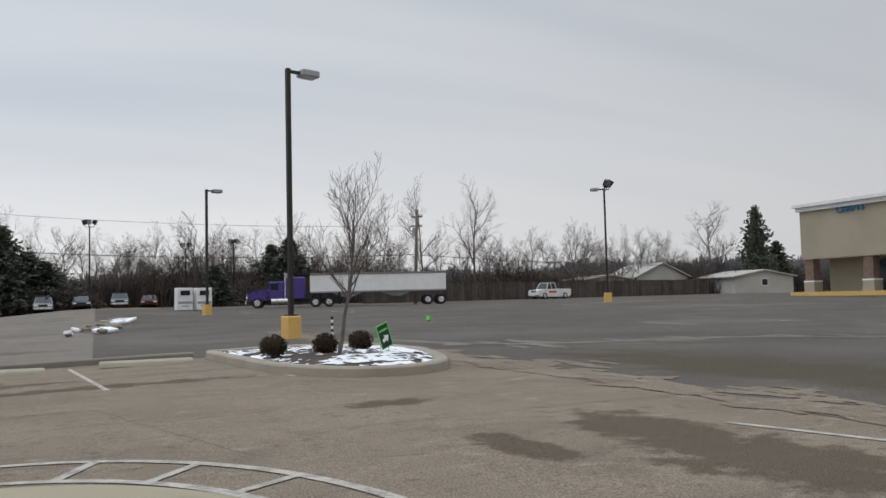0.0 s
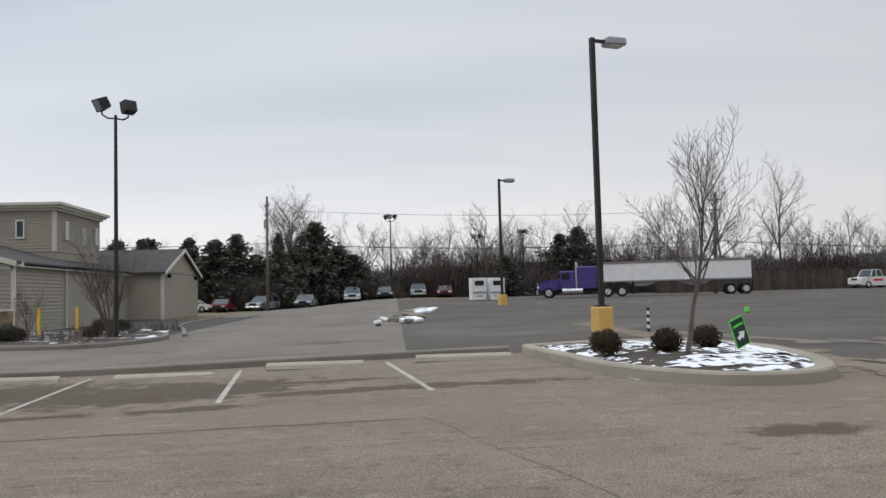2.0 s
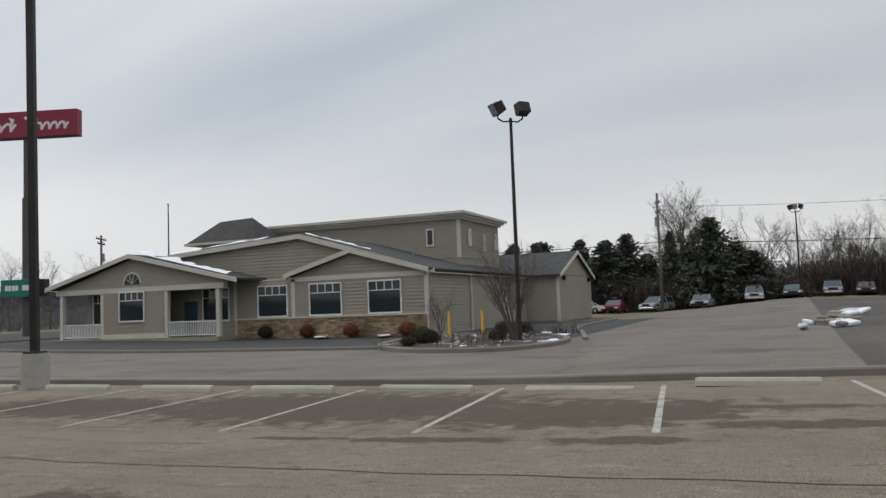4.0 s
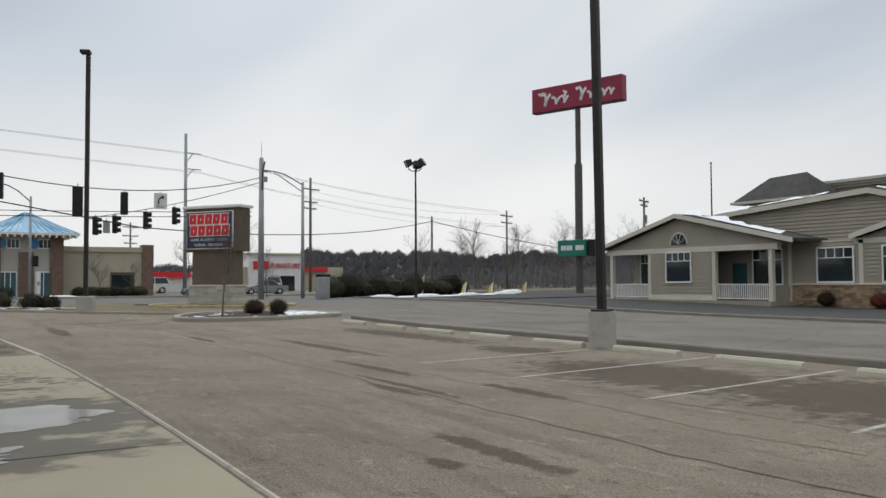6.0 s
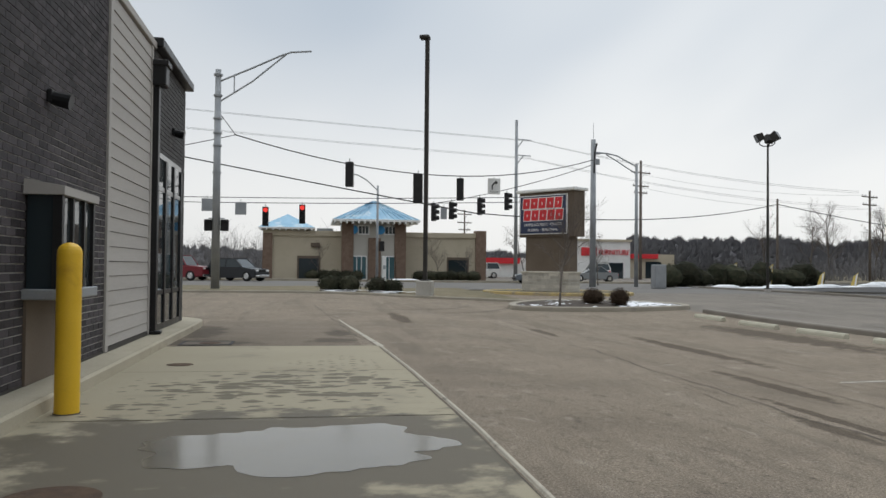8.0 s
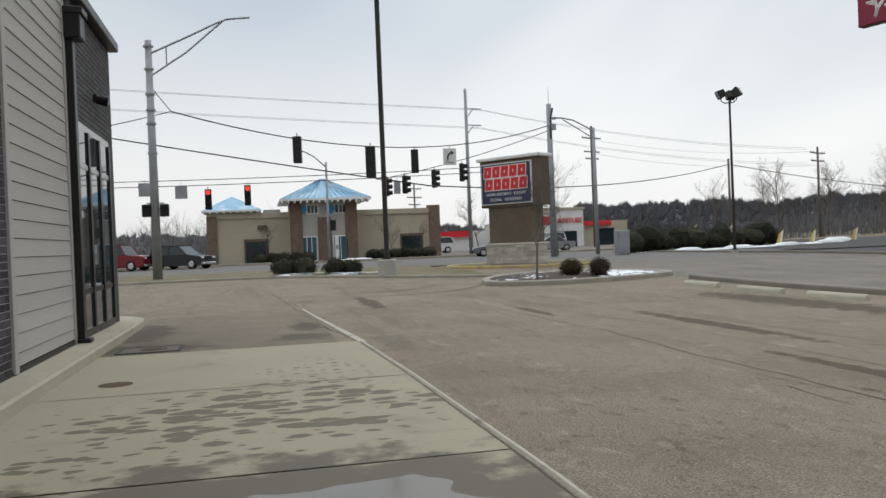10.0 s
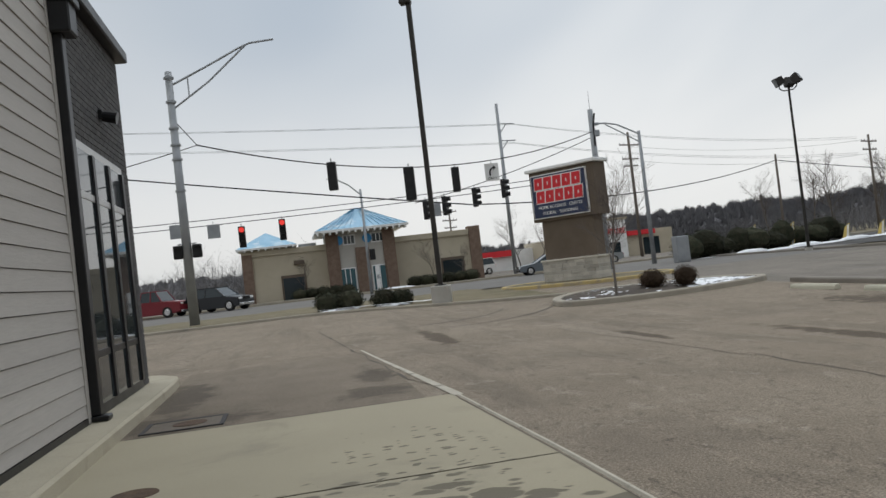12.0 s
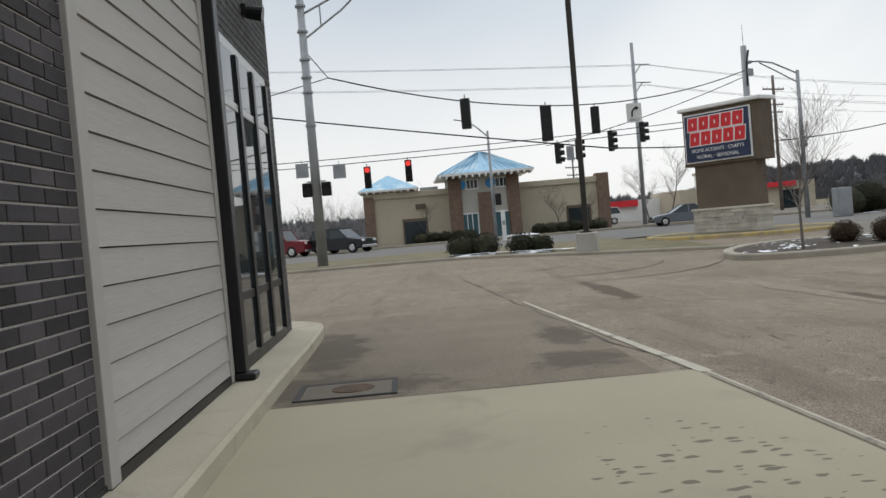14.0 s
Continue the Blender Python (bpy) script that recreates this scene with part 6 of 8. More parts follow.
# ---------------------------------------------------------------- street corner
def roadside_sign():
    t = thing("roadside_sign", "brown roadside sign with a navy panel on a stone base", "sign", pose(14.75, 46.1, G(15, 46), 0, 0, -55))
    g = 0
    # local x along the face, local -y towards the lot
    rng = random.Random(4)
    M_PALE = surf("pale_ledge_stone", (0.42, 0.39, 0.34), (0.52, 0.49, 0.43), 2, 0.9, bump=0.4, fine=20, grain=0.2, rnd=0.2, obj=True)
    z = 0.0
    while z < 1.0:
        x = 0.12
        while x < 3.1:
            l = min(rng.uniform(0.25, 0.6), 3.1 - x)
            part("stone", bx(B(), x, x + l - 0.012, -0.08 - rng.uniform(0, 0.04), 0.82 + rng.uniform(0, 0.03), z, z + 0.15 - 0.012), M_PALE, t)
            x += l
        z += 0.15
    part("stone_core", bx(B(), 0.14, 3.08, -0.05, 0.8, 0.0, 1.04), M_MORTAR, t, "pale ledge-stone base")
    part("base_cap", bx(B(), 0.05, 3.15, -0.14, 0.88, 1.04, 1.12, 0.01), M_CREAM, t)
    part("column", bx(B(), 0.25, 3.0, 0.05, 0.72, 1.12, 3.05), M_BROWN, t, "brown stucco column")
    cab = part("cabinet", bx(B(), -0.12, 3.35, -0.05, 0.85, 2.85, 5.1, 0.02), M_BROWN, t, "brown stucco sign head")
    part("cap", bx(B(), -0.25, 3.48, -0.2, 0.97, 5.1, 5.26, 0.03), M_WHITE, t, "white cap with snow")
    pn = part("panel", bx(B(), 0.0, 3.0, -0.14, -0.05, 2.98, 4.95, 0.015), M_WHITE, t, "framed sign panel")
    part("panel_face", bx(B(), 0.05, 2.95, -0.152, -0.13, 3.03, 4.9), M_NAVY, pn, "navy panel face")
    for row, (z0, z1) in enumerate(((4.28, 4.8), (3.68, 4.2))):
        for k in range(5):
            x = 0.2 + row * 0.06 + 0.51 * k
            o = 0.036
            lean = 0.05
            for nm, g_, da, mt, lb in (("letter_edge", o, 0.15, M_WHITE, "white outline of a letter block"), ("letter_block", 0.0, 0.16, M_REDL, "leaning red letter block")):
                part(nm, prism(B(), ((x - g_, z0 - g_), (x + 0.44 + g_, z0 - g_), (x + 0.44 + lean + g_, z1 + g_), (x + lean - g_, z1 + g_)), da, da + 0.01, FACE_S), mt, pn, lb)
            part("letter_slot", bx(B(), x + 0.225, x + 0.275, -0.174, -0.166, z0 + 0.18, z0 + 0.32, 0.002), M_WHITE, pn)
    text_mesh("lettering", "HOME ACCENTS · CRAFTS", Matrix.Translation((1.5, -0.158, 3.46)) @ FACE_S, 0.2, M_WHITE, pn, "white lettering HOME ACCENTS CRAFTS", 0.008, 2.35)
    text_mesh("lettering", "FLORAL · SEASONAL", Matrix.Translation((1.5, -0.158, 3.2)) @ FACE_S, 0.2, M_WHITE, pn, "white lettering FLORAL SEASONAL", 0.008, 1.9)


roadside_sign()


def sagging(p, q, sag, n=18):
    p, q = Vector(p), Vector(q)
    return [p.lerp(q, i / n) - Vector((0, 0, sag * 4 * (i / n) * (1 - i / n))) for i in range(n + 1)]


def cable(p, q, sag, r, mat, label):
    t = part("cable", hose(B(), sagging(p, q, sag), r, 5), mat)
    return tagged(t, label, "cable", kind="structure")


def mast():
    x, y = -0.45, 45.4
    g = G(x, y)
    t = thing("signal_mast", "tall galvanised street mast with a trussed lamp arm", "mast", pose(x, y, g, 0, 0, 0))
    part("pole", tube(B(), (0, 0, 0), (0, 0, 10.6), 0.21, 0.14, 18), M_STEEL, t, smooth=True)
    part("base_flange", tube(B(), (0, 0, 0), (0, 0, 0.08), 0.34, 0.33, 18), M_STEEL, t)
    for z in (5.6, 6.9, 7.5, 8.2, 9.3, 10.3):
        part("band", tube(B(), (0, 0, z), (0, 0, z + 0.08), 0.21, 0.21, 18), M_STEEL, t)
    part("arm", hose(B(), [(0, 0, 10.0), (1.6, 0, 10.75), (2.9, 0, 11.4), (3.4, 0, 11.6), (4.4, 0, 11.7)], 0.045, 8), M_STEEL, t)
    part("arm_brace", hose(B(), [(0, 0, 9.0), (1.6, 0, 10.1), (3.2, 0, 11.5)], 0.04, 8), M_STEEL, t)
    part("arm_strut", tube(B(), (0.75, 0, 9.55), (0.75, 0, 10.33), 0.03, 0.03, 6), M_STEEL, t)
    for dx in (-0.35, 0.4):
        ph = part("pedestrian_signal", bx(B(), dx - 0.19, dx + 0.19, -0.16, 0.16, 2.85, 3.4, 0.03), M_BLACK, t, "black pedestrian signal head")
        part("visor", bx(B(), dx - 0.17, dx + 0.17, -0.3, -0.16, 3.3, 3.34), M_BLACK, ph)
    part("bracket", hose(B(), [(-0.35, 0, 3.45), (0.4, 0, 3.45)], 0.03, 6), M_STEEL, t)


mast()


def head(x, y, z, h, turn, lit=False, label="black three-section traffic signal hung from a cable"):
    t = thing("traffic_signal", label, "traffic signal", pose(x, y, z, 0, 0, turn), "traffic signals")
    k = h / 1.2
    part("housing", bx(B(), -0.19 * k, 0.19 * k, -0.14 * k, 0.14 * k, 0, h, 0.03), M_BLACK, t)
    part("hanger", tube(B(), (0, 0, h), (0, 0, h + 0.18), 0.03, 0.03, 8), M_STEEL, t)
    for i in range(3):
        zc = h * (i + 0.5) / 3
        ln = tube(B(), (0, -0.15 * k, zc), (0, -0.165 * k, zc), 0.14 * k, 0.14 * k, 16)
        part("lens", ln, L_RED if lit and i == 2 else M_BLACK, t, "lit red lens" if lit and i == 2 else "dark lens")
        vz = B()
        for j in range(12):
            a, b = math.pi * (j / 12 * 1.5 - 0.25), math.pi * ((j + 1) / 12 * 1.5 - 0.25)
            p = [(0.16 * k * math.cos(c), zc + 0.16 * k * math.sin(c)) for c in (a, b)]
            quad(vz, (p[0][0], -0.14 * k, p[0][1]), (p[1][0], -0.14 * k, p[1][1]), (p[1][0], -0.36 * k, p[1][1]), (p[0][0], -0.36 * k, p[0][1]))
        part("visor", vz, M_BLACK, t)


for x, y, z, h, tn in ((6.05, 49.5, 5.85, 1.35, 168), (10.1, 52.0, 5.25, 1.7, 168), (12.9, 53.8, 5.6, 1.35, 168)):
    head(x, y, z, h, tn, label="large black signal head seen from behind")
for x, z in ((12.66, 4.85), (13.94, 5.0), (16.0, 5.35), (18.0, 5.75)):
    head(x, 63, z, 1.25, 60)
for x, z in ((0.96, 4.25), (3.42, 4.45)):
    head(x, 62, z, 1.3, 0, True)
for x, z, w in ((-2.9, 5.2, 0.75), (-0.7, 5.0, 0.75), (13.25, 4.95, 0.45)):
    sg = thing("street_sign", "grey back of a hanging street sign", "sign", pose(x, 62.2, z))
    part("panel", bx(B(), -w / 2, w / 2, -0.02, 0.02, 0, 0.85, 0.005), M_STEEL, sg)
    part("hanger", tube(B(), (0, 0, 0.85), (0, 0, 1.05), 0.02, 0.02, 6), M_STEEL, sg)
tsn = thing("turn_sign", "white hanging sign with a black right-turn arrow and ONLY", "sign", pose(15.3, 55.2, 6.15, 0, 0, 0))
part("panel", bx(B(), -0.4, 0.4, -0.02, 0.02, 0, 1.0, 0.005), M_WHITE, tsn)
part("arrow", hose(B(), [(-0.12, -0.025, 0.3), (-0.12, -0.025, 0.55), (0.0, -0.025, 0.72), (0.1, -0.025, 0.74)], 0.045, 6), M_BLACK, tsn)
part("arrow_tip", prism(B(), ((0.08, 0.6), (0.26, 0.74), (0.08, 0.88)), 0.021, 0.03, FACE_S), M_BLACK, tsn)
text_mesh("lettering", "ONLY", Matrix.Translation((0, -0.025, 0.14)) @ FACE_S, 0.2, M_BLACK, tsn, "black lettering ONLY", 0.006)
part("hanger", tube(B(), (0, 0, 1.0), (0, 0, 1.12), 0.02, 0.02, 6), M_STEEL, tsn)


def utility_pole(x, y, h, arms, label, r=0.16, mat=None, lean=0.0, extra=True):
    t = thing("utility_pole", label, "utility pole", pose(x, y, G(x, y), 0, lean, 25))
    part("pole", tube(B(), (0, 0, -0.5), (0, 0, h), r, r * 0.7, 12), mat or M_WOODP, t, smooth=True)
    for z, w in arms:
        ca = part("crossarm", bx(B(), -w, w, -0.06, 0.06, z, z + 0.13, m=None), mat or M_WOODP, t)
        for k in (-0.95, -0.55, 0.55, 0.95):
            part("insulator", tube(B(), (w * k, 0, z + 0.13), (w * k, 0, z + 0.3), 0.045, 0.03, 8), M_STEEL, ca)
        part("brace", tube(B(), (w * 0.5, 0, z), (0, 0, z - 0.5), 0.02, 0.02, 5), M_STEEL, t)
    if extra:
        part("transformer", tube(B(), (0.32, 0, h * 0.72), (0.32, 0, h * 0.72 + 0.9), 0.24, 0.24, 14), M_STEEL, t, "grey can transformer")
    return t


utility_pole(24.2, 85, 16.1, (), "tall grey pole with side brackets", 0.2, M_STEEL, 0, False)
t = bpy.data.objects["utility_pole"]
for z in (14.1, 12.5):
    part("bracket", hose(B(), [(0, 0, z - 0.9), (0.9, 0, z + 0.1), (1.9, 0, z + 0.15)], 0.05, 6), M_STEEL, t)
    part("bracket_arm", hose(B(), [(0, 0, z + 0.1), (1.9, 0, z + 0.15)], 0.05, 6), M_STEEL, t)
PB = utility_pole(23.63, 60.5, 10.4, (), "tall galvanised pole with cables and an antenna", 0.24, M_STEEL, 0, False)
part("antenna", tube(B(), (0, 0, 10.4), (0, 0, 11.6), 0.02, 0.012, 6), M_STEEL, PB)
part("conduit", hose(B(), [(0.1, -0.25, 10.1), (-0.15, -0.3, 9.4), (-0.2, -0.3, 8.0)], 0.06, 8), M_BLACK, PB)
part("junction_box", bx(B(), -0.2, 0.2, -0.45, -0.2, 8.6, 9.0, 0.02), M_STEEL, PB)
SL = thing("street_lamp", "galvanised street lamp with a long sloping arm", "street lamp", pose(27.24, 61.47, G(27, 61)))
part("pole", tube(B(), (0, 0, -0.3), (0, 0, 8.9), 0.16, 0.1, 14), M_STEEL, SL, smooth=True)
part("arm", hose(B(), [(0, 0, 8.7), (-1.5, 0, 9.45), (-2.3, 0, 9.6), (-2.9, 0, 9.62)], 0.05, 8), M_STEEL, SL)
part("arm_brace", hose(B(), [(0, 0, 8.15), (-1.4, 0, 9.0), (-2.3, 0, 9.52)], 0.04, 8), M_STEEL, SL)
part("head", bx(B(), -3.35, -2.75, -0.14, 0.14, 9.5, 9.68, 0.05), M_STEEL, SL, "cobra lamp head")
utility_pole(42.66, 97.9, 14.2, ((12.7, 1.6), (11.1, 1.3), (10.3, 1.1)), "dark wooden utility pole with crossarms", 0.2, None, 0, False)
utility_pole(55.5, 90, 9.2, (), "wooden pole beyond the hedges", 0.16, None, 0, False)
utility_pole(66.9, 90, 10.3, ((9.5, 1.6), (8.6, 1.4)), "wooden utility pole with crossarms", 0.16, None, 0, False)
utility_pole(70, 68.3, 10.2, ((9.7, 1.4), (9.2, 1.0)), "wooden utility pole behind the tan building", 0.16)
utility_pole(82.4, 11.2, 11.3, ((10.3, 0.7), (9.4, 0.7)), "leaning wooden utility pole by the trees", 0.15, None, -1)
utility_pole(80.5, -33, 10.0, ((9.2, 0.8), (8.2, 0.8)), "wooden utility pole with transformers behind the trailer", 0.2, None, -3)
CORNER = utility_pole(9.2, 70, 7.7, (), "slim galvanised pole with a curved lamp arm at the far corner", 0.12, M_STEEL, 0, False)
part("lamp_arm", hose(B(), [(0, 0, 7.3), (-1.2, -0.4, 8.0), (-2.2, -0.8, 8.3), (-3.2, -1.1, 8.35)], 0.045, 6), M_STEEL, CORNER)
part("signal_head", bx(B(), 0.1, 0.45, -0.4, -0.1, 2.5, 3.3, 0.03), M_BLACK, CORNER, "black pedestrian signal head")
mk = thing("marker_post", "white square marker post beside the far corner pole", "post", P(9.75, 69.6, 0))
part("post", bx(B(), -0.14, 0.14, -0.1, 0.1, -0.1, 2.1, 0.02), M_WHITE, mk)
part("button_box", bx(B(), -0.1, 0.1, -0.16, -0.1, 1.1, 1.4, 0.01), M_STEEL, mk)
utility_pole(25.5, 120, 9.5, ((8.8, 1.2), (7.6, 1.2), (6.6, 1.0)), "far wooden utility pole with crossarms", 0.15, None, 0, False)
fp = thing("flagpole", "thin bare flagpole behind the tan building", "flagpole", pose(60, 50.3, 0))
part("pole", tube(B(), (0, 0, 0), (0, 0, 11.5), 0.09, 0.05, 10), M_BRONZE, fp)
part("ball", tube(B(), (0, 0, 11.5), (0, 0, 11.65), 0.09, 0.09, 10), M_STEEL, fp)
# wires
cable((-0.45, 45.4, 8.95), (0.35, 45.9, 7.9), 0.0, 0.02, M_WIRE, "short guy from the mast")
cable((0.35, 45.9, 7.9), (23.5, 60.3, 9.2), 1.55, 0.03, M_WIRE, "black span cable that carries the signals")
cable((0.35, 45.9, 7.9), (-14, 41, 4.9), 0.4, 0.02, M_WIRE, "black cable behind the restaurant")
cable((-34, 58, 14.3), (14.6, 58, 5.15), 0.35, 0.04, M_WIRE, "heavy black cable along the street")
cable((14.6, 58, 5.15), (55.5, 90, 9.0), 1.0, 0.04, M_WIRE, "heavy black cable along the street")
cable((55.5, 90, 9.0), (90, 84, 4.5), 0.8, 0.04, M_WIRE, "heavy black cable beyond the hedges")
for z in (6.0, 6.35):
    cable((-30, 62, z + 0.1), (23.6, 62.5, z + 0.5), 0.5, 0.025, M_WIRE, "thin signal span cable")
cable((12, 63, 6.0), (23.6, 60.5, 8.9), 0.3, 0.025, M_WIRE, "slanting signal cable")
for z, y in ((14.3, 85), (14.5, 85.6), (12.5, 85), (12.7, 85.6)):
    cable((-90, y + 4, z + 9.8), (25.6, y, z), 0.9, 0.016, M_WIREG, "thin grey overhead conductor")
    cable((25.6, y, z), (67, 92, z - 3.6), 0.8, 0.016, M_WIREG, "thin grey overhead conductor")
for z in (12.9, 11.3):
    cable((42.66, 97.9, z), (66.9, 90, z - 2.6), 0.8, 0.016, M_WIREG, "thin grey overhead conductor")
cable((82.4, 11.2, 7.0), (80.5, -33, 6.2), 0.6, 0.035, M_WIRE, "overhead cable in front of the trees")
cable((80.5, -33, 6.2), (88, -90, 5.2), 0.6, 0.035, M_WIRE, "overhead cable in front of the trees")
cable((82.4, 11.2, 7.0), (76, 60, 8.0), 0.6, 0.03, M_WIRE, "overhead cable in front of the trees")
cable((82.4, 11.2, 10.4), (80.5, -33, 9.3), 0.6, 0.02, M_WIREG, "thin grey overhead conductor")


# ---------------------------------------------------------------- bank across the street
def hip(bm, x0, x1, y0, y1, z, zt):
    c = ((x0 + x1) / 2, (y0 + y1) / 2, zt)
    v = [bm.verts.new(p) for p in ((x0, y0, z), (x1, y0, z), (x1, y1, z), (x0, y1, z), c)]
    for i in range(4):
        bm.faces.new((v[i], v[(i + 1) % 4], v[4]))
    bm.faces.new(v[3::-1])
    return bm


M_LOGO = surf("emblem_blue", (0.03, 0.22, 0.48), (0.04, 0.27, 0.55), 2, 0.5, bump=0, grain=0.05)


def bank():
    y, g = 85.0, G(10, 85)
    t = thing("bank_building", "cream stucco building with brick piers and faded blue hipped roofs", "building", pose(0, 0, 0))
    part("wall", bx(B(), -0.3, 7.2, y, y + 16, g - 0.2, 4.75), M_STUCCO, t)
    part("wall", bx(B(), 12.7, 21.0, y, y + 16, g - 0.2, 4.75), M_STUCCO, t)
    part("parapet", bx(B(), -0.5, 7.2, y - 0.15, y + 16.2, 4.45, 4.95, 0.02), M_STUCCO, t, "cream parapet band")
    part("parapet", bx(B(), 12.7, 21.0, y - 0.15, y + 16.2, 4.45, 4.95, 0.02), M_STUCCO, t, "cream parapet band")
    part("tower", bx(B(), 7.0, 12.9, y - 1.6, y + 5, g - 0.2, 6.0), M_STUCCOG, t, "grey stucco entrance tower")
    for x in (7.0, 12.0):
        part("pier", bx(B(), x - 0.1, x + 1.0, y - 1.75, y - 1.0, g, 5.9), M_BRBR, t, "brown brick pier")
    part("pier", bx(B(), 9.4, 10.6, y - 1.75, y - 1.5, g, 4.3), M_BRBR, t, "brown brick pier")
    part("pier", bx(B(), 20.1, 21.15, y - 0.25, y + 1, g, 5.2), M_BRBR, t, "brown brick corner pier")
    part("pier", bx(B(), -0.5, 0.4, y - 0.2, y + 1, g, 4.7), M_BRBR, t, "brown brick corner pier")
    rf = part("roof", hip(B(), 6.0, 14.2, y - 3, y + 6.5, 6.0, 8.1), M_BLUE, t, "faded blue metal hipped roof")
    part("eave", bx(B(), 6.0, 14.2, y - 3, y + 6.5, 5.8, 6.0), M_WHITE, rf)
    for k in range(-7, 8):
        x = 10.1 + k * 0.55
        part("seam", tube(B(), (x, y - 3, 6.02), (10.1 + k * 0.05, y + 1.75 - abs(k) * 0.2, 8.1 - abs(k) * 0.03), 0.035, 0.035, 4), M_BLUE, rf)
    part("roof", hip(B(), -0.9, 4.4, y - 0.6, y + 5, 5.25, 6.65), M_BLUE, t, "faded blue metal hipped roof")
    part("eave", bx(B(), -0.9, 4.4, y - 0.6, y + 5, 5.1, 5.25), M_WHITE, t)
    part("turret", bx(B(), -0.2, 3.7, y - 0.05, y + 4.5, 4.75, 5.1), M_STUCCO, t)
    for k in range(15):
        part("bracket", bx(B(), 6.15 + 0.55 * k, 6.3 + 0.55 * k, y - 3.05, y - 1.7, 5.6, 5.82), M_WHITE, t)
    for k in range(9):
        part("bracket", bx(B(), -0.8 + 0.6 * k, -0.66 + 0.6 * k, y - 0.64, y - 0.1, 4.96, 5.12), M_WHITE, t)
    for x in (8.0, 10.55):
        part("emblem", tube(B(), (x, y - 1.62, 5.05), (x, y - 1.72, 5.05), 0.42, 0.42, 18), M_LOGO, t, "round blue emblem")
    part("rooftop_unit", bx(B(), 4.6, 6.2, y + 3, y + 5, 4.9, 5.35), M_STEEL, t)
    for x0, x1, za, zb, mt in ((7.9, 9.2, 0.4, 2.5, G_BLUE), (10.8, 12.6, 0.4, 2.5, G_BLUE), (8.5, 9.4, 4.7, 5.4, G_DARK), (11.0, 12.0, 4.7, 5.4, G_DARK)):
        w = part("window", bx(B(), x0 - 0.1, x1 + 0.1, y - 1.68, y - 1.58, za - 0.1, zb + 0.1), M_WHITE, t)
        part("pane", bx(B(), x0, x1, y - 1.72, y - 1.66, za, zb), mt, w)
        for k in (1, 2):
            part("bar", bx(B(), x0 + (x1 - x0) * k / 3 - 0.03, x0 + (x1 - x0) * k / 3 + 0.03, y - 1.75, y - 1.7, za, zb), M_WHITE, w)
    for x0, x1 in ((2.9, 4.8), (17.4, 19.3)):
        w = part("window", bx(B(), x0 - 0.15, x1 + 0.15, y - 0.08, y + 0.02, g, 2.55), M_BROWN, t)
        part("pane", bx(B(), x0, x1, y - 0.12, y - 0.06, g + 0.1, 2.3), G_DARK, w)
    part("wall_lamp", bx(B(), 4.0, 4.9, y - 0.3, y, 3.4, 3.8, 0.05), M_BROWN, t)


bank()


def furniture_store():
    t = thing("furniture_store", "white furniture store with red lettering", "building", pose(0, 0, 0))
    y, g = 110.0, 0.3
    part("wall", bx(B(), 36, 52.5, y, y + 12, g - 0.2, 3.6), M_STUCCO, t)
    part("front", bx(B(), 38.6, 46.0, y - 0.6, y + 2, g - 0.2, 5.2), M_WHITE, t, "white raised front")
    part("cap", bx(B(), 38.4, 46.2, y - 0.8, y + 2.2, 5.2, 5.5), M_STUCCO, t)
    part("window", bx(B(), 41.4, 45.0, y - 0.68, y - 0.58, g, 2.4), G_DARK, t, "dark shop window")
    part("window", bx(B(), 48.4, 50.6, y - 0.06, y + 0.02, g, 2.6), G_DARK, t, "dark shop window")
    part("lettering", bx(B(), 39.2, 41.3, y - 0.75, y - 0.6, 3.3, 4.4, 0.02), M_REDL, t, "red letter block")
    text_mesh("lettering", "FURNITURE", Matrix.Translation((43.7, y - 0.72, 3.75)) @ FACE_S, 0.95, M_REDL, t, "red lettering FURNITURE", 0.1, 4.2)
    part("awning", bx(B(), 46.2, 50.0, y - 0.5, y, 3.0, 3.6, 0.02), M_REDL, t, "red fascia")
    part("wall", bx(B(), 26, 36, y + 8, y + 16, g - 0.2, 3.0), M_WHITE, t)
    part("awning", bx(B(), 26, 33, y + 7.5, y + 8, 2.2, 3.0), M_REDL, t, "red fascia")


furniture_store()


# ---------------------------------------------------------------- vehicles
def wheel(parent, x, y, r, w, s, rim=None):
    ty = part("wheel", tube(tube(B(), (x, y - w / 2, r), (x, y + w / 2, r), r, r, 20), (x, y + s * w * 0.42, r), (x, y + s * w * 0.53, r), r * 0.93, r * 0.8, 20), M_TYRE, parent)
    part("rim", tube(B(), (x, y + s * w * 0.5, r), (x, y + s * (w * 0.5 + 0.02), r), r * 0.62, r * 0.56, 16), rim or M_CHROME, ty)


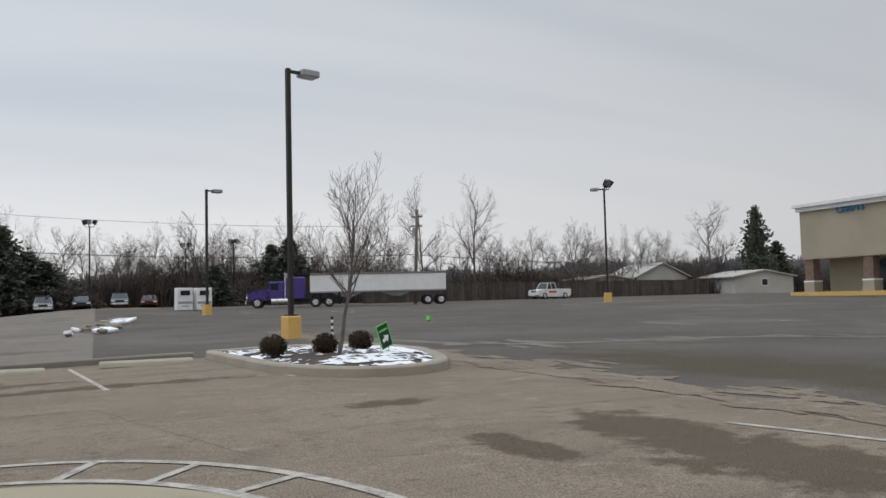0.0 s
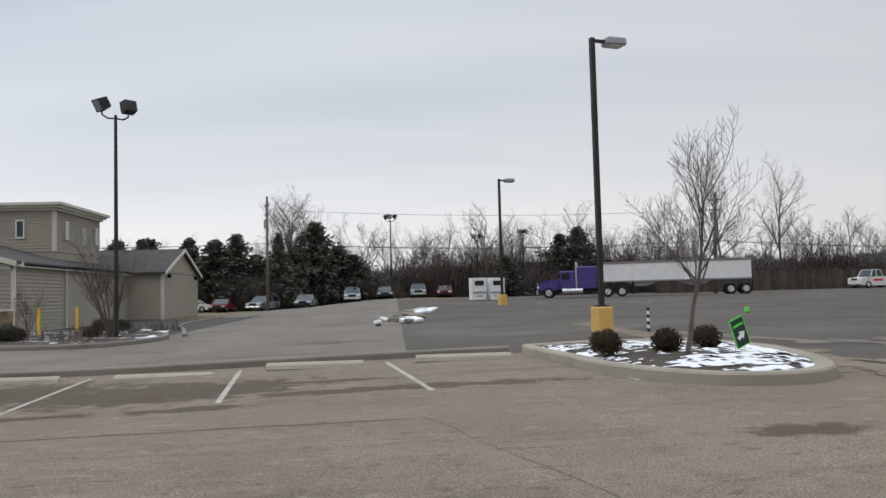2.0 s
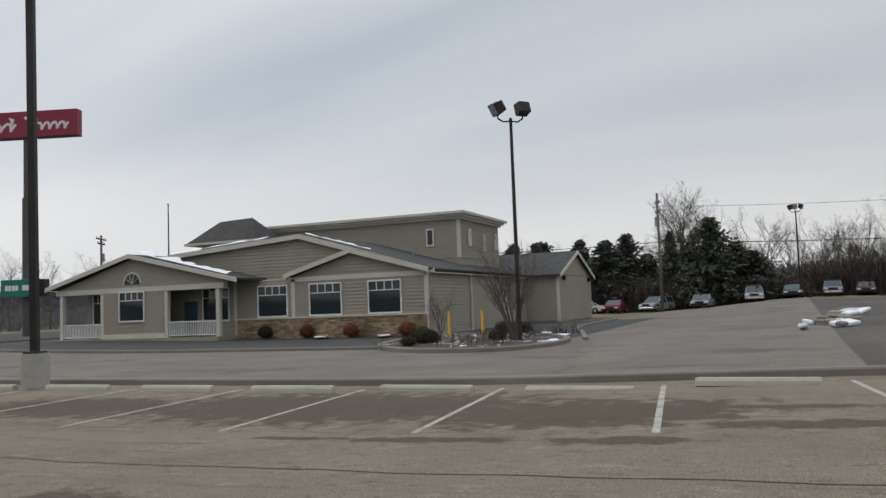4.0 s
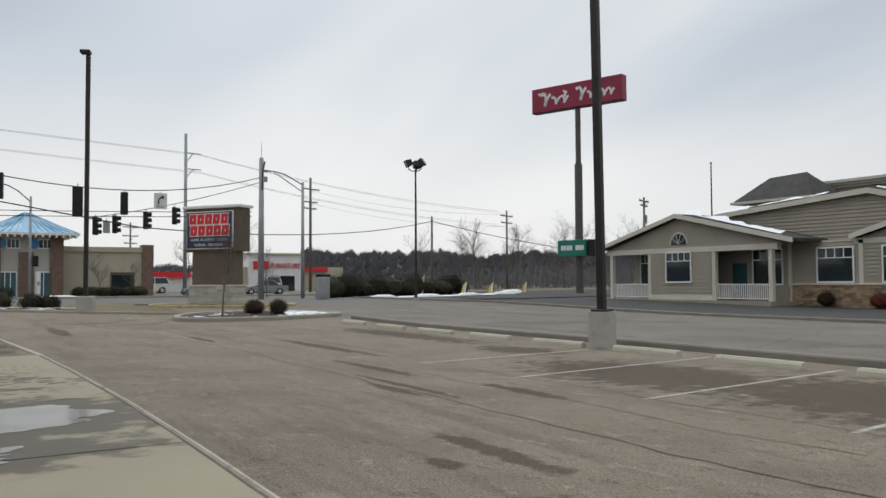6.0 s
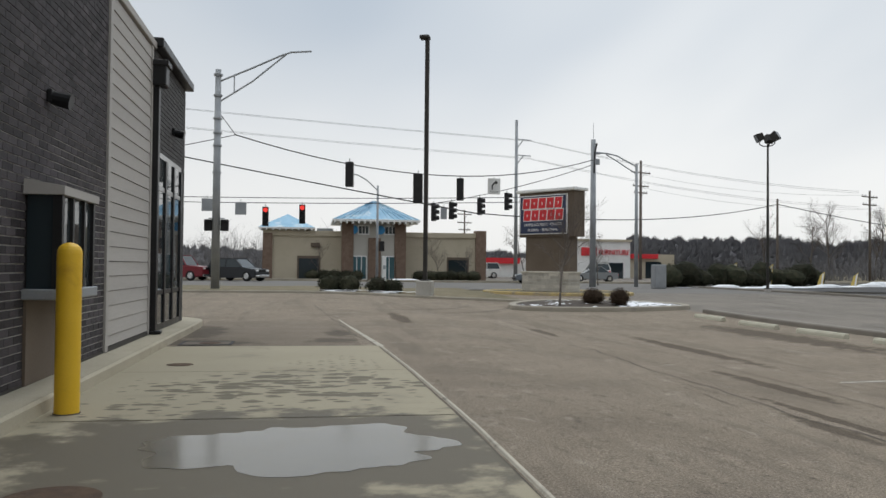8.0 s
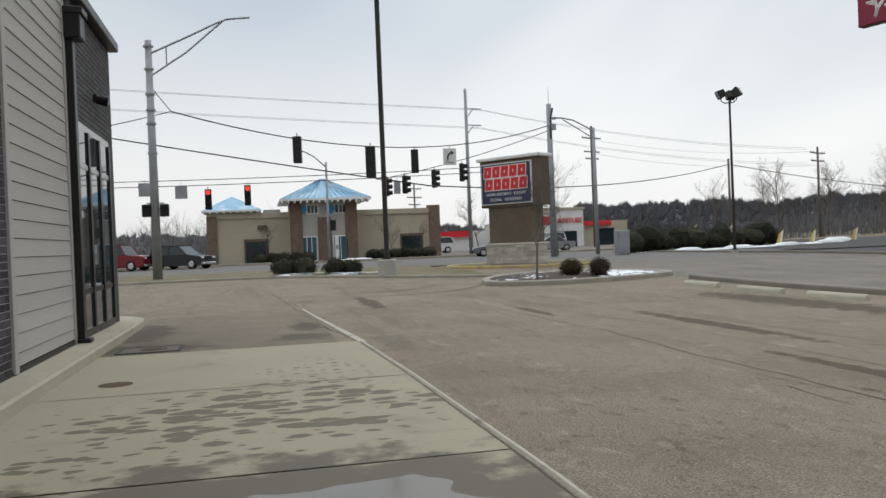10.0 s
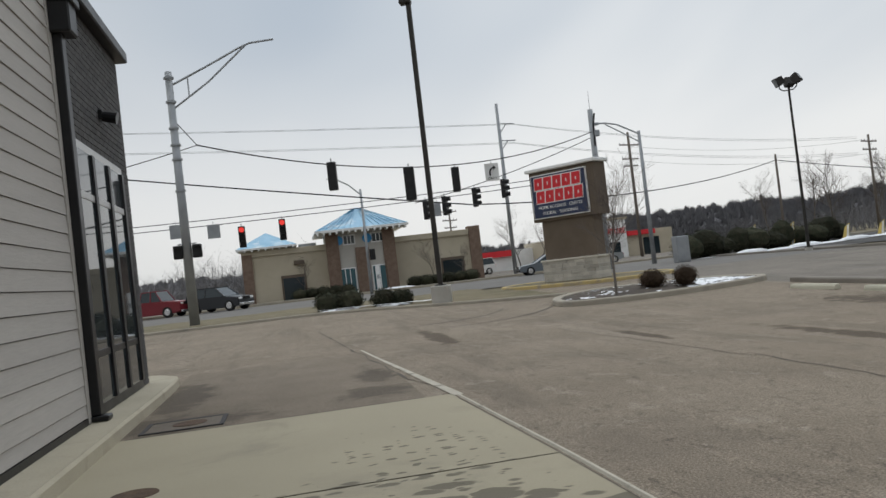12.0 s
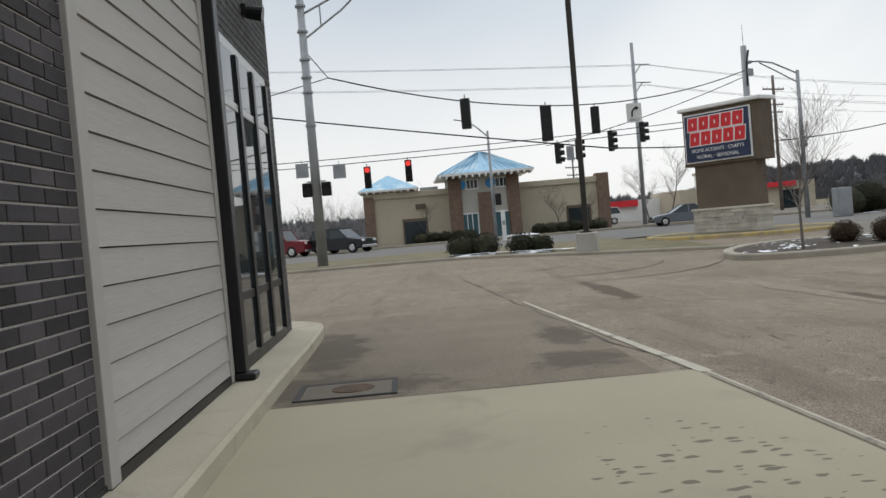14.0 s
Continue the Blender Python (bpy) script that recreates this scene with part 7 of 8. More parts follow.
def car(m, paint_mat, label, kind="sedan", L=4.6, W=1.8, H=1.45, category="car"):
    """Local +x is the front."""
    t = thing({"pickup": "pickup_truck"}.get(kind, "parked_car"), label, category, m)
    h, r = L / 2, 0.33 if kind == "sedan" else 0.39
    belt = H * 0.62
    if kind == "pickup":
        low = ((-h, 0.45), (-h, belt), (-0.15, belt + 0.02), (h * 0.42, belt), (h - 0.1, belt - 0.12), (h, belt - 0.3), (h, 0.4))
        cab = ((-0.25, belt), (-0.12, H - 0.04), (0.2, H), (1.0, H - 0.03), (h * 0.50, belt))
    elif kind == "suv":
        low = ((-h, 0.4), (-h + 0.03, belt), (h * 0.45, belt), (h - 0.12, belt - 0.16), (h, belt - 0.35), (h, 0.35))
        cab = ((-h + 0.08, belt), (-h + 0.35, H - 0.05), (-h * 0.4, H), (h * 0.12, H - 0.04), (h * 0.46, belt))
    else:
        low = ((-h, 0.38), (-h + 0.02, belt - 0.02), (-h * 0.5, belt + 0.02), (h * 0.4, belt), (h - 0.12, belt - 0.18), (h, belt - 0.34), (h, 0.3))
        cab = ((-h * 0.62, belt), (-h * 0.3, H - 0.02), (h * 0.02, H), (h * 0.42, belt))
    MX = Matrix(((1, 0, 0, 0), (0, 0, -1, 0), (0, 1, 0, 0), (0, 0, 0, 1)))
    bm = prism(B(), [(x, z) for x, z in low] + [(h * 0.75, 0.25), (-h * 0.85, 0.25)], -W / 2, W / 2, MX)
    bmesh.ops.bevel(bm, geom=bm.edges[:], offset=0.05, segments=2, affect="EDGES")
    body = part("body", bm, paint_mat, t, smooth=False)
    def house(k, inset, zc, name, mat, par):
        cx = sum(p[0] for p in cab) / len(cab)
        b = B()
        sides = []
        for s in (-1, 1):
            sides.append([b.verts.new(((x - cx) * k + cx, s * (W / 2 - inset - 0.16 * (z - belt) / (H - belt)), z + zc)) for x, z in cab])
        n = len(cab)
        b.faces.new(sides[0]); b.faces.new(sides[1][::-1])
        for i in range(n):
            b.faces.new((sides[0][i], sides[0][(i + 1) % n], sides[1][(i + 1) % n], sides[1][i]))
        bmesh.ops.recalc_face_normals(b, faces=b.faces[:])
        return part(name, b, mat, par)
    house(1.0, 0.06, 0.0, "glasshouse", G_DARK, t)
    # roof skin and pillars
    rf = B()
    top = [p for p in cab if p[1] > belt + 0.05]
    for (xa, za), (xb, zb) in zip(top, top[1:]):
        bx(rf, xa, xb, -W / 2 + 0.2, W / 2 - 0.2, min(za, zb), max(za, zb) + 0.03)
    part("roof", rf, paint_mat, t)
    for s in (-1, 1):
        y0, y1 = s * (W / 2 - 0.055), s * (W / 2 - 0.21)
        for (a, b) in ((cab[0], cab[1]), (cab[-1], cab[-2])):
            part("pillar", tube(B(), (a[0], y0, a[1]), (b[0], y1, b[1]), 0.05, 0.04, 6), paint_mat, t)
        xm = (cab[0][0] + cab[-1][0]) / 2
        part("pillar", tube(B(), (xm, y0, belt), (xm, y1, H - 0.03), 0.05, 0.05, 6), paint_mat, t)
    if kind == "pickup":
        part("bed", bx(B(), -h + 0.08, -0.3, -W / 2 + 0.12, W / 2 - 0.12, belt - 0.02, belt + 0.035), M_BLACK, t, "dark open bed")
    for x in (-h * 0.62, h * 0.64):
        for s in (-1, 1):
            wheel(t, x, s * (W / 2 - 0.1), r, 0.24, s)
    for s in (-1, 1):
        part("headlight", bx(B(), h - 0.06, h + 0.015, s * W * 0.36 - 0.17, s * W * 0.36 + 0.17, belt - 0.32, belt - 0.18, 0.02), M_WHITE, t)
        part("tail_light", bx(B(), -h - 0.015, -h + 0.05, s * W * 0.4 - 0.1, s * W * 0.4 + 0.1, belt - 0.3, belt - 0.08, 0.02), M_REDL, t)
    part("bumper", bx(B(), h - 0.04, h + 0.05, -W * 0.46, W * 0.46, 0.32, 0.5, 0.03), M_BLACK if kind == "sedan" else M_CHROME, t)
    part("grille", bx(B(), h - 0.02, h + 0.02, -W * 0.22, W * 0.22, belt - 0.36, belt - 0.16), M_BLACK, t)
    return t


pk = car(P(88.8, -54.3, 104), P_WHITE, "white pickup truck with red side lettering parked by a fence", "pickup", 5.6, 1.95, 2.0, "pickup truck")
for s in (-1, 1):
    part("side_mark", bx(B(), -0.2, 1.1, s * 0.985 - 0.01, s * 0.985 + 0.01, 0.75, 1.0), M_REDL, pk, "red lettering bar")
for x, y, c, k, tn, lb in ((92, 21.0, P_WHITE, "sedan", 90, "white sedan parked before the evergreens"), (90, 17.2, P_RED, "sedan", 178, "dark red sedan parked before the evergreens"),
                           (91, 13.0, P_SILVER, "suv", 160, "silver estate car parked before the evergreens"), (89, 8.2, P_SILVER, "sedan", 178, "silver sedan parked before the evergreens"),
                           (92, 3.4, P_SILVER, "suv", 182, "pale grey car parked nose out"), (93, -0.2, P_BLACK, "sedan", 180, "black car parked nose out"),
                           (96, -4.0, P_GREY, "suv", 178, "grey-blue car parked nose out"), (98, -7.2, P_RED, "sedan", 175, "dark red car parked nose out")):
    car(P(x, y, tn), c, lb, k, 4.6, 1.8, 1.38 if k == "sedan" else 1.58)
car(P(-1.6, 71.6, -32), P_BLACK, "black sport utility car waiting on the street", "suv", 4.6, 1.9, 1.75)
car(P(-6.6, 73.0, -22), P_RED, "dark red pickup truck on the street", "pickup", 5.9, 2.0, 1.95, "pickup truck")
car(P(24.4, 103, 180), P_WHITE, "white boxy car parked by the bank", "suv", 4.6, 1.85, 1.9)
car(P(23.2, 72.0, 175), P_GREY, "grey sedan waiting on the street", "sedan", 4.7, 1.8, 1.45)
car(P(32, 84, 170), P_SILVER, "pale car beyond the street", "sedan", 4.6, 1.8, 1.5)
car(P(36.5, 96, 90), P_WHITE, "white van parked at the furniture store", "suv", 4.8, 1.9, 1.9)
car(P(69, 66, 150), P_BLACK, "dark car behind the lot's hedges", "sedan", 4.6, 1.8, 1.45)


def semi():
    g = G(77, -24)
    d = Vector((78.8 - 74.1, -15.5 + 32.1, 0))
    turn = math.degrees(math.atan2(d.y, d.x))
    t = thing("semi_trailer_truck", "purple long-nosed tractor with a long white hopper trailer", "truck", Matrix.Translation((78.8, -16.1, g - 0.02)) @ pose(0, 0, 0, 0, 0, turn))
    MX = Matrix(((1, 0, 0, 0), (0, 0, -1, 0), (0, 1, 0, 0), (0, 0, 0, 1)))
    bm = prism(B(), ((1.0, 0.75), (1.05, 1.35), (0.4, 1.65), (-1.1, 1.85), (-1.1, 0.75)), -0.75, 0.75, MX)
    bmesh.ops.bevel(bm, geom=bm.edges[:], offset=0.1, segments=2, affect="EDGES")
    part("hood", bm, P_PURPLE, t, "purple bonnet")
    part("fender", prism(B(), ((-0.75, 0.75), (-0.55, 1.15), (0.0, 1.32), (0.55, 1.15), (0.75, 0.75)), -1.12, 1.12, MX), P_PURPLE, t)
    bm = bx(B(), -2.5, -1.1, -1.05, 1.05, 0.75, 2.55, 0.08)
    cab = part("cab", bm, P_PURPLE, t, "purple cab")
    part("windscreen", bx(B(), -1.12, -1.06, -0.9, 0.9, 1.85, 2.45), G_DARK, cab)
    for s in (-1, 1):
        part("side_window", bx(B(), -2.0, -1.25, s * 1.05 - 0.02, s * 1.05 + 0.02, 1.75, 2.35), G_DARK, cab)
        part("exhaust_stack", tube(B(), (-2.62, s * 0.95, 0.9), (-2.62, s * 0.95, 3.35), 0.09, 0.08, 12), M_CHROME, t)
        part("fuel_tank", tube(B(), (-1.3, s * 0.95, 0.65), (-3.2, s * 0.95, 0.65), 0.3, 0.3, 16), M_CHROME, t)
        part("headlight", tube(B(), (0.95, s * 0.85, 1.05), (1.08, s * 0.85, 1.05), 0.1, 0.1, 12), M_WHITE, t)
    bm = bx(B(), -4.5, -2.7, -1.1, 1.1, 0.8, 2.95, 0.1)
    part("sleeper", bm, P_PURPLE, t, "purple sleeper box")
    part("sun_visor", bx(B(), -1.12, -0.8, -1.0, 1.0, 2.45, 2.55), P_PURPLE, cab)
    part("bumper", bx(B(), 1.0, 1.15, -1.15, 1.15, 0.4, 0.78, 0.03), M_CHROME, t)
    part("grille", bx(B(), 1.03, 1.1, -0.45, 0.45, 0.8, 1.45), M_CHROME, t)
    part("frame", bx(B(), -7.2, 0.7, -0.45, 0.45, 0.55, 0.85), M_BLACK, t)
    for x in (0.0, -5.5, -6.8):
        for s in (-1, 1):
            wheel(t, x, s * 0.95, 0.5, 0.35 if x == 0 else 0.6, s)
    # trailer
    bm = prism(B(), ((-5.0, 1.45), (-5.0, 3.1), (-18.2, 3.1), (-18.2, 1.45)), -1.25, 1.25, MX)
    bmesh.ops.bevel(bm, geom=bm.edges[:], offset=0.05, segments=1, affect="EDGES")
    tr = part("trailer", bm, M_WHITE, t, "white hopper trailer")
    for k in range(22):
        x = -5.3 - k * 0.6
        for s in (-1, 1):
            part("side_rib", bx(B(), x - 0.03, x + 0.03, s * 1.26 - 0.015, s * 1.26 + 0.015, 1.5, 3.05), M_WHITE, tr)
    part("tarp", prism(B(), ((-1.3, 3.08), (1.3, 3.08), (1.0, 3.24), (0, 3.3), (-1.0, 3.24)), 5.0, 18.25, Matrix(((0, 0, -1, 0), (1, 0, 0, 0), (0, 1, 0, 0), (0, 0, 0, 1)))), M_FENCE, tr, "dark rolled tarp")
    part("lower_rail", bx(B(), -18.2, -5.0, -1.27, 1.27, 1.38, 1.5), M_STEEL, tr)
    for x in (-8.6, -13.4):
        part("hopper", prism(B(), ((x - 1.7, 1.4), (x + 1.7, 1.4), (x + 0.4, 0.95), (x - 0.4, 0.95)), -0.9, 0.9, MX), M_STEEL, tr, "grey discharge hopper")
    for s in (-1, 1):
        part("landing_leg", bx(B(), -7.9, -7.7, s * 0.9 - 0.08, s * 0.9 + 0.08, 0.25, 1.4), M_BLACK, tr)
        part("mud_flap", bx(B(), -18.3, -18.26, s * 0.95 - 0.3, s * 0.95 + 0.3, 0.3, 1.2), M_BLACK, tr)
        for x in (-16.4, -17.7):
            wheel(t, x, s * 0.95, 0.5, 0.6, s)
    return t


semi()


def donation_box(x, y):
    t = thing("donation_bin", "white metal donation bin with a dark chute", "bin", pose(x, y, G(x, y), 0, 0, -82), "donation bins")
    part("body", bx(B(), -0.66, 0.66, -0.6, 0.6, 0.05, 2.0, 0.03), M_WHITE, t)
    part("chute", bx(B(), -0.4, 0.4, -0.66, -0.6, 1.35, 1.75, 0.02), M_BLACK, t)
    part("label_bar", bx(B(), -0.6, 0.6, -0.615, -0.6, 0.6, 0.8), M_STEEL, t)
    part("label_bar", bx(B(), -0.3, 0.3, -0.615, -0.6, 0.35, 0.45), M_STEEL, t)


donation_box(73.5, -8.65)
donation_box(73.4, -10.25)
M_FLAG = surf("faded_yellow_board", (0.62, 0.46, 0.12), (0.70, 0.54, 0.17), 2, 0.6, bump=0.05, grain=0.08)


def feather_board(x, y, h):
    t = thing("feather_sign", "slanting yellow and white feather board by the far lot", "sign", P(x, y, -38), "feather boards")
    part("board", prism(B(), ((-0.2, 0.1), (0.22, 0.1), (0.36, h), (0.02, h - 0.3)), -0.05, 0.05, FACE_S), M_FLAG, t, "yellow slanting board")
    part("pale_edge", prism(B(), ((0.06, 0.12), (0.2, 0.12), (0.32, h - 0.1), (0.2, h - 0.18)), 0.05, 0.06, FACE_S), M_WHITE, t, "white stripe")
    part("foot", bx(B(), -0.3, 0.3, -0.2, 0.2, -0.1, 0.1, 0.02), M_KERB, t)


for x, y, h in ((43.4, 64.0, 1.2), (46.3, 64.0, 1.15), (50.1, 64.0, 1.15), (39.4, 64.6, 1.8), (36.7, 65.2, 1.9)):
    feather_board(x, y, h)


# ---------------------------------------------------------------- fence and houses behind the lot
def fence(x0, y0, x1, y1, h):
    t = thing("board_fence", "dark weathered board fence behind the lot", "fence", pose(0, 0, 0))
    n = int(math.hypot(x1 - x0, y1 - y0) / 0.5)
    rng = random.Random(6)
    for i in range(n):
        x, y = x0 + (x1 - x0) * i / n, y0 + (y1 - y0) * i / n
        g = G(x, y)
        part("board", bx(B(), -0.23, 0.23, -0.02, 0.02, -0.1, h + rng.uniform(-0.08, 0.08), m=Matrix.Translation((x, y, g)) @ Matrix.Rotation(math.atan2(y1 - y0, x1 - x0), 4, "Z")), M_FENCE, t)


fence(89, -30, 95, -85, 2.2)


def cottage(x, y, w, d, h, roof, label):
    t = thing("cottage", label, "house", P(x, y, 0))
    part("wall", bx(B(), -w, w, -d, d, -0.3, h), M_STUCCOG, t)
    for s in (-1, 1):
        part("roof", prism(B(), ((0, h + roof), (s * (d + 0.5), h - 0.1), (s * (d + 0.5), h + 0.05), (0, h + roof + 0.15)), -w - 0.4, w + 0.4, Matrix(((0, 0, 1, 0), (1, 0, 0, 0), (0, 1, 0, 0), (0, 0, 0, 1)))), M_STUCCOG, t, "pale grey roof")
    part("gable", prism(B(), ((-d, h), (d, h), (0, h + roof)), -w, w, Matrix(((0, 0, 1, 0), (1, 0, 0, 0), (0, 1, 0, 0), (0, 0, 0, 1)))), M_STUCCOG, t)
    wn = part("window", bx(B(), -w - 0.06, -w - 0.0, -0.6, 0.6, 1.0, 2.1), M_WHITE, t)
    part("pane", bx(B(), -w - 0.08, -w - 0.05, -0.5, 0.5, 1.1, 2.0), G_DARK, wn)


cottage(101, -78, 4, 4.5, 2.6, 2.0, "low pale cottage behind the fence")
cottage(96, -92.5, 4, 5.6, 2.4, 0.9, "long low house behind the fence")
cottage(99, -68, 3, 3.5, 2.4, 0.5, "small flat-roofed shed behind the fence")

# ---------------------------------------------------------------- trees, hedges and far woods
def evergreen(m, h, r, seed, label):
    rng = random.Random(seed)
    t = thing("evergreen_tree", label, "tree", m, "evergreens")
    part("trunk", tube(B(), (0, 0, -0.3), (0, 0, h * 0.95), 0.2, 0.03, 8), M_BARK, t)
    bm = B()
    z = h * 0.07
    while z < h:
        k = 1 - z / h
        R = r * (k ** 0.7) * (0.75 + 0.5 * noise.noise(Vector((z * 0.9, seed, 0)))) * rng.uniform(0.7, 1.25)
        n = int(4 + 8 * k)
        for i in range(n):
            a = rng.uniform(0, 6.28)
            l = R * rng.uniform(0.6, 1.1)
            d = Vector((math.cos(a), math.sin(a), rng.uniform(-0.25, 0.25)))
            for j in range(14):
                f = (j + rng.random()) / 14
                p = Vector((0, 0, z)) + d * l * f + Vector((rng.gauss(0, 0.22), rng.gauss(0, 0.22), rng.gauss(0, 0.2) - 0.12 * f))
                u = (d + Vector((rng.gauss(0, 0.5), rng.gauss(0, 0.5), rng.gauss(0, 0.35)))).normalized() * rng.uniform(0.25, 0.5)
                w = u.orthogonal().normalized() * 0.15
                w = Matrix.Rotation(rng.uniform(0, 6.28), 3, u.normalized()) @ w
                bm.faces.new([bm.verts.new(q) for q in (p - u * 0.3, p + w, p + u, p - w)])
        z += h * 0.018
    part("crown", bm, M_PINE, t)
    return t


def forest():
    global TWIG, TAPER
    TWIG, TAPER = 0.009, 0.5
    rng = random.Random(77)
    kinds = [bare_tree("bare_tree", "tall bare deciduous tree in the winter thicket", P(104, 12, 0), 11.0, 200 + k, (9, 8, 7, 5), 3, 0.56 + 0.05 * (k % 3), 0.17, 0.52, "bare trees") for k in range(5)]
    ever = [evergreen(P(104, 24, 0), 8.8, 6.0, 300, "dark green conifer among bare trees"), evergreen(P(103, 28.5, 0), 8.8, 6.8, 301, "dark green conifer among bare trees"), evergreen(P(105, 33.0, 0), 8.8, 6.3, 302, "broad dark green conifer among bare trees")]
    spots = []
    for k in range(112):
        y = 36 - 1.2 * k + rng.uniform(-1, 1)
        spots.append((rng.uniform(100, 126) if y > -60 else rng.uniform(98, 126), y))
    for i, (x, y) in enumerate(spots):
        src = kinds[i % 5]
        s = rng.uniform(0.5, 0.78)
        c = copy_thing(src, P(x, y, rng.uniform(0, 360)) @ Matrix.Diagonal((s, s, s, 1)))
    # a few taller ones that stand out
    for y, s in ((-24, 0.8), (-42, 1.1), (-50, 1.15), (-92, 1.1), (-13, 0.85), (-36, 0.9)):
        copy_thing(kinds[rng.randrange(5)], P(98 + rng.uniform(0, 6), y, rng.uniform(0, 360)) @ Matrix.Diagonal((s, s, s, 1)))
    for x, y, s, w in ((98, 28.0, 0.95, 0.7), (99, 22.6, 0.82, 1.15), (97, 19.4, 0.91, 1.25), (99, 17.3, 1.0, 1.0), (101, 25.2, 0.75, 1.0), (97, 12.1, 0.98, 0.62), (96, 7.7, 1.07, 1.15), (100, 10.2, 0.82, 0.9), (98, 5.2, 0.75, 1.0), (97, 3.6, 0.61, 1.1), (96, -14.2, 0.52, 0.8), (101, -24.0, 0.93, 1.1), (103, -22.1, 0.84, 1.0), (102, 15.5, 0.74, 1.1), (102, 32.6, 0.91, 1.1), (101, 36.1, 0.93, 1.2), (97, -96, 1.5, 0.85), (99, -102, 0.9, 1.0)):
        copy_thing(ever[rng.randrange(3)], P(x, y, rng.uniform(0, 360)) @ Matrix.Diagonal((w, w, s, 1)))
    # trees along the far side of the street and by the bank
    for x, y, s in ((29, 100, 0.5), (33, 104, 0.6), (60, 100, 0.6), (80, 96, 0.75), (86, 94, 0.7), (92, 92, 0.75), (98, 80, 0.75), (72, 104, 0.6), (104, 66, 0.8), (108, 56, 0.75), (110, 48, 0.75), (-20, 110, 0.6), (-28, 100, 0.6), (64, 97, 0.62), (68, 99, 0.72), (75, 100, 0.66), (78, 103, 0.7), (83, 98, 0.66), (89, 101, 0.72), (95, 96, 0.68), (100, 90, 0.7), (103, 74, 0.68), (107, 61, 0.7)):
        copy_thing(kinds[rng.randrange(5)], P(x, y, rng.uniform(0, 360)) @ Matrix.Diagonal((s, s, s, 1)))
    for x, y, s in ((4.6, 81.5, 0.27), (16.0, 82, 0.3), (18.6, 82.3, 0.25), (26, 66, 0.3)):
        copy_thing(kinds[rng.randrange(5)], P(x, y, rng.uniform(0, 360)) @ Matrix.Diagonal((s, s, s, 1)))


forest()


def thicket(name, label, x0, x1, y0, y1, n, h, seed, mat=M_BRUSH):
    """A mass of thin upright shoots, too many to count."""
    rng = random.Random(seed)
    vs, fs = [], []
    for k in range(n):
        x, y = rng.uniform(x0, x1), rng.uniform(y0, y1)
        g = G(x, y) - 0.1
        hh = h * (0.35 + 0.75 * rng.random() ** 1.5) * (0.88 + 0.75 * noise.noise(Vector((x * 0.06, y * 0.1, seed))))
        lx, ly = rng.gauss(0, 0.28) * hh, rng.gauss(0, 0.28) * hh
        w = rng.uniform(0.02, 0.065) * (0.3 if h < 1.5 else 1.0 if h < 9 else 1.7)
        a = rng.uniform(0, 3.14)
        wx, wy = w * math.cos(a), w * math.sin(a)
        i = len(vs)
        vs += [(x - wx, y - wy, g), (x + wx, y + wy, g), (x + lx * 0.5 + wx * 0.7, y + ly * 0.5 + wy * 0.7, g + hh * 0.55), (x + lx * 0.5 - wx * 0.7, y + ly * 0.5 - wy * 0.7, g + hh * 0.55), (x + lx, y + ly, g + hh)]
        fs += [(i, i + 1, i + 2, i + 3), (i + 3, i + 2, i + 4)]
        for _ in range(6):
            f = rng.uniform(0.25, 0.9)
            px, py, pz = x + lx * f, y + ly * f, g + hh * f
            dx, dy, dz = rng.gauss(0, 0.22) * hh, rng.gauss(0, 0.22) * hh, hh * rng.uniform(0.1, 0.35)
            i = len(vs)
            vs += [(px - wx * 0.6, py - wy * 0.6, pz), (px + wx * 0.6, py + wy * 0.6, pz), (px + dx, py + dy, pz + dz)]
            fs.append((i, i + 1, i + 2))
    me = bpy.data.meshes.new(name)
    me.from_pydata(vs, [], fs)
    me.materials.append(mat)
    tagged(new(name, me), label, "thicket", kind="stuff")


thicket("thicket", "dense brown winter brush behind the lots", 99, 118, -118, 40, 30000, 5.0, 1)
thicket("thicket", "dense brown winter brush behind the fence", 95, 99, -105, -12, 6000, 3.6, 2)
thicket("thicket", "low brown brush before the conifers", 93.8, 96.5, -2, 34, 3500, 2.9, 12)
thicket("thicket", "brush beyond the street, colour paled as distance haze", 62, 130, 90, 104, 1500, 3.4, 3, M_HAZEBRUSH)
thicket("thicket", "brush behind the tan building, colour paled as distance haze", 94, 120, 40, 88, 3000, 4.6, 4, M_HAZEBRUSH)


thicket("thicket", "bare woods on the rise beyond the street", 100, 240, 104, 190, 3500, 6.5, 5, M_HAZEBRUSH)
thicket("thicket", "bare woods far beyond the bank", -150, 20, 150, 190, 6000, 7.0, 6, M_HAZEBRUSH)
thicket("thicket", "dry stalks and twigs in the planted bed", 29.6, 42, 9.2, 14.2, 900, 0.85, 7)


def hedge_row(name, label, pts, mat, seed):
    rng = random.Random(seed)
    t = thing(name, label, "hedge", pose(0, 0, 0))
    for k, (x, y, r, h) in enumerate(pts):
        part("bush", leafy(B(), (x, y, G(x, y) + h * 0.45), r, int(420 * r * r) + 350, 0.075, rng, h * 0.55 / r), mat, t)


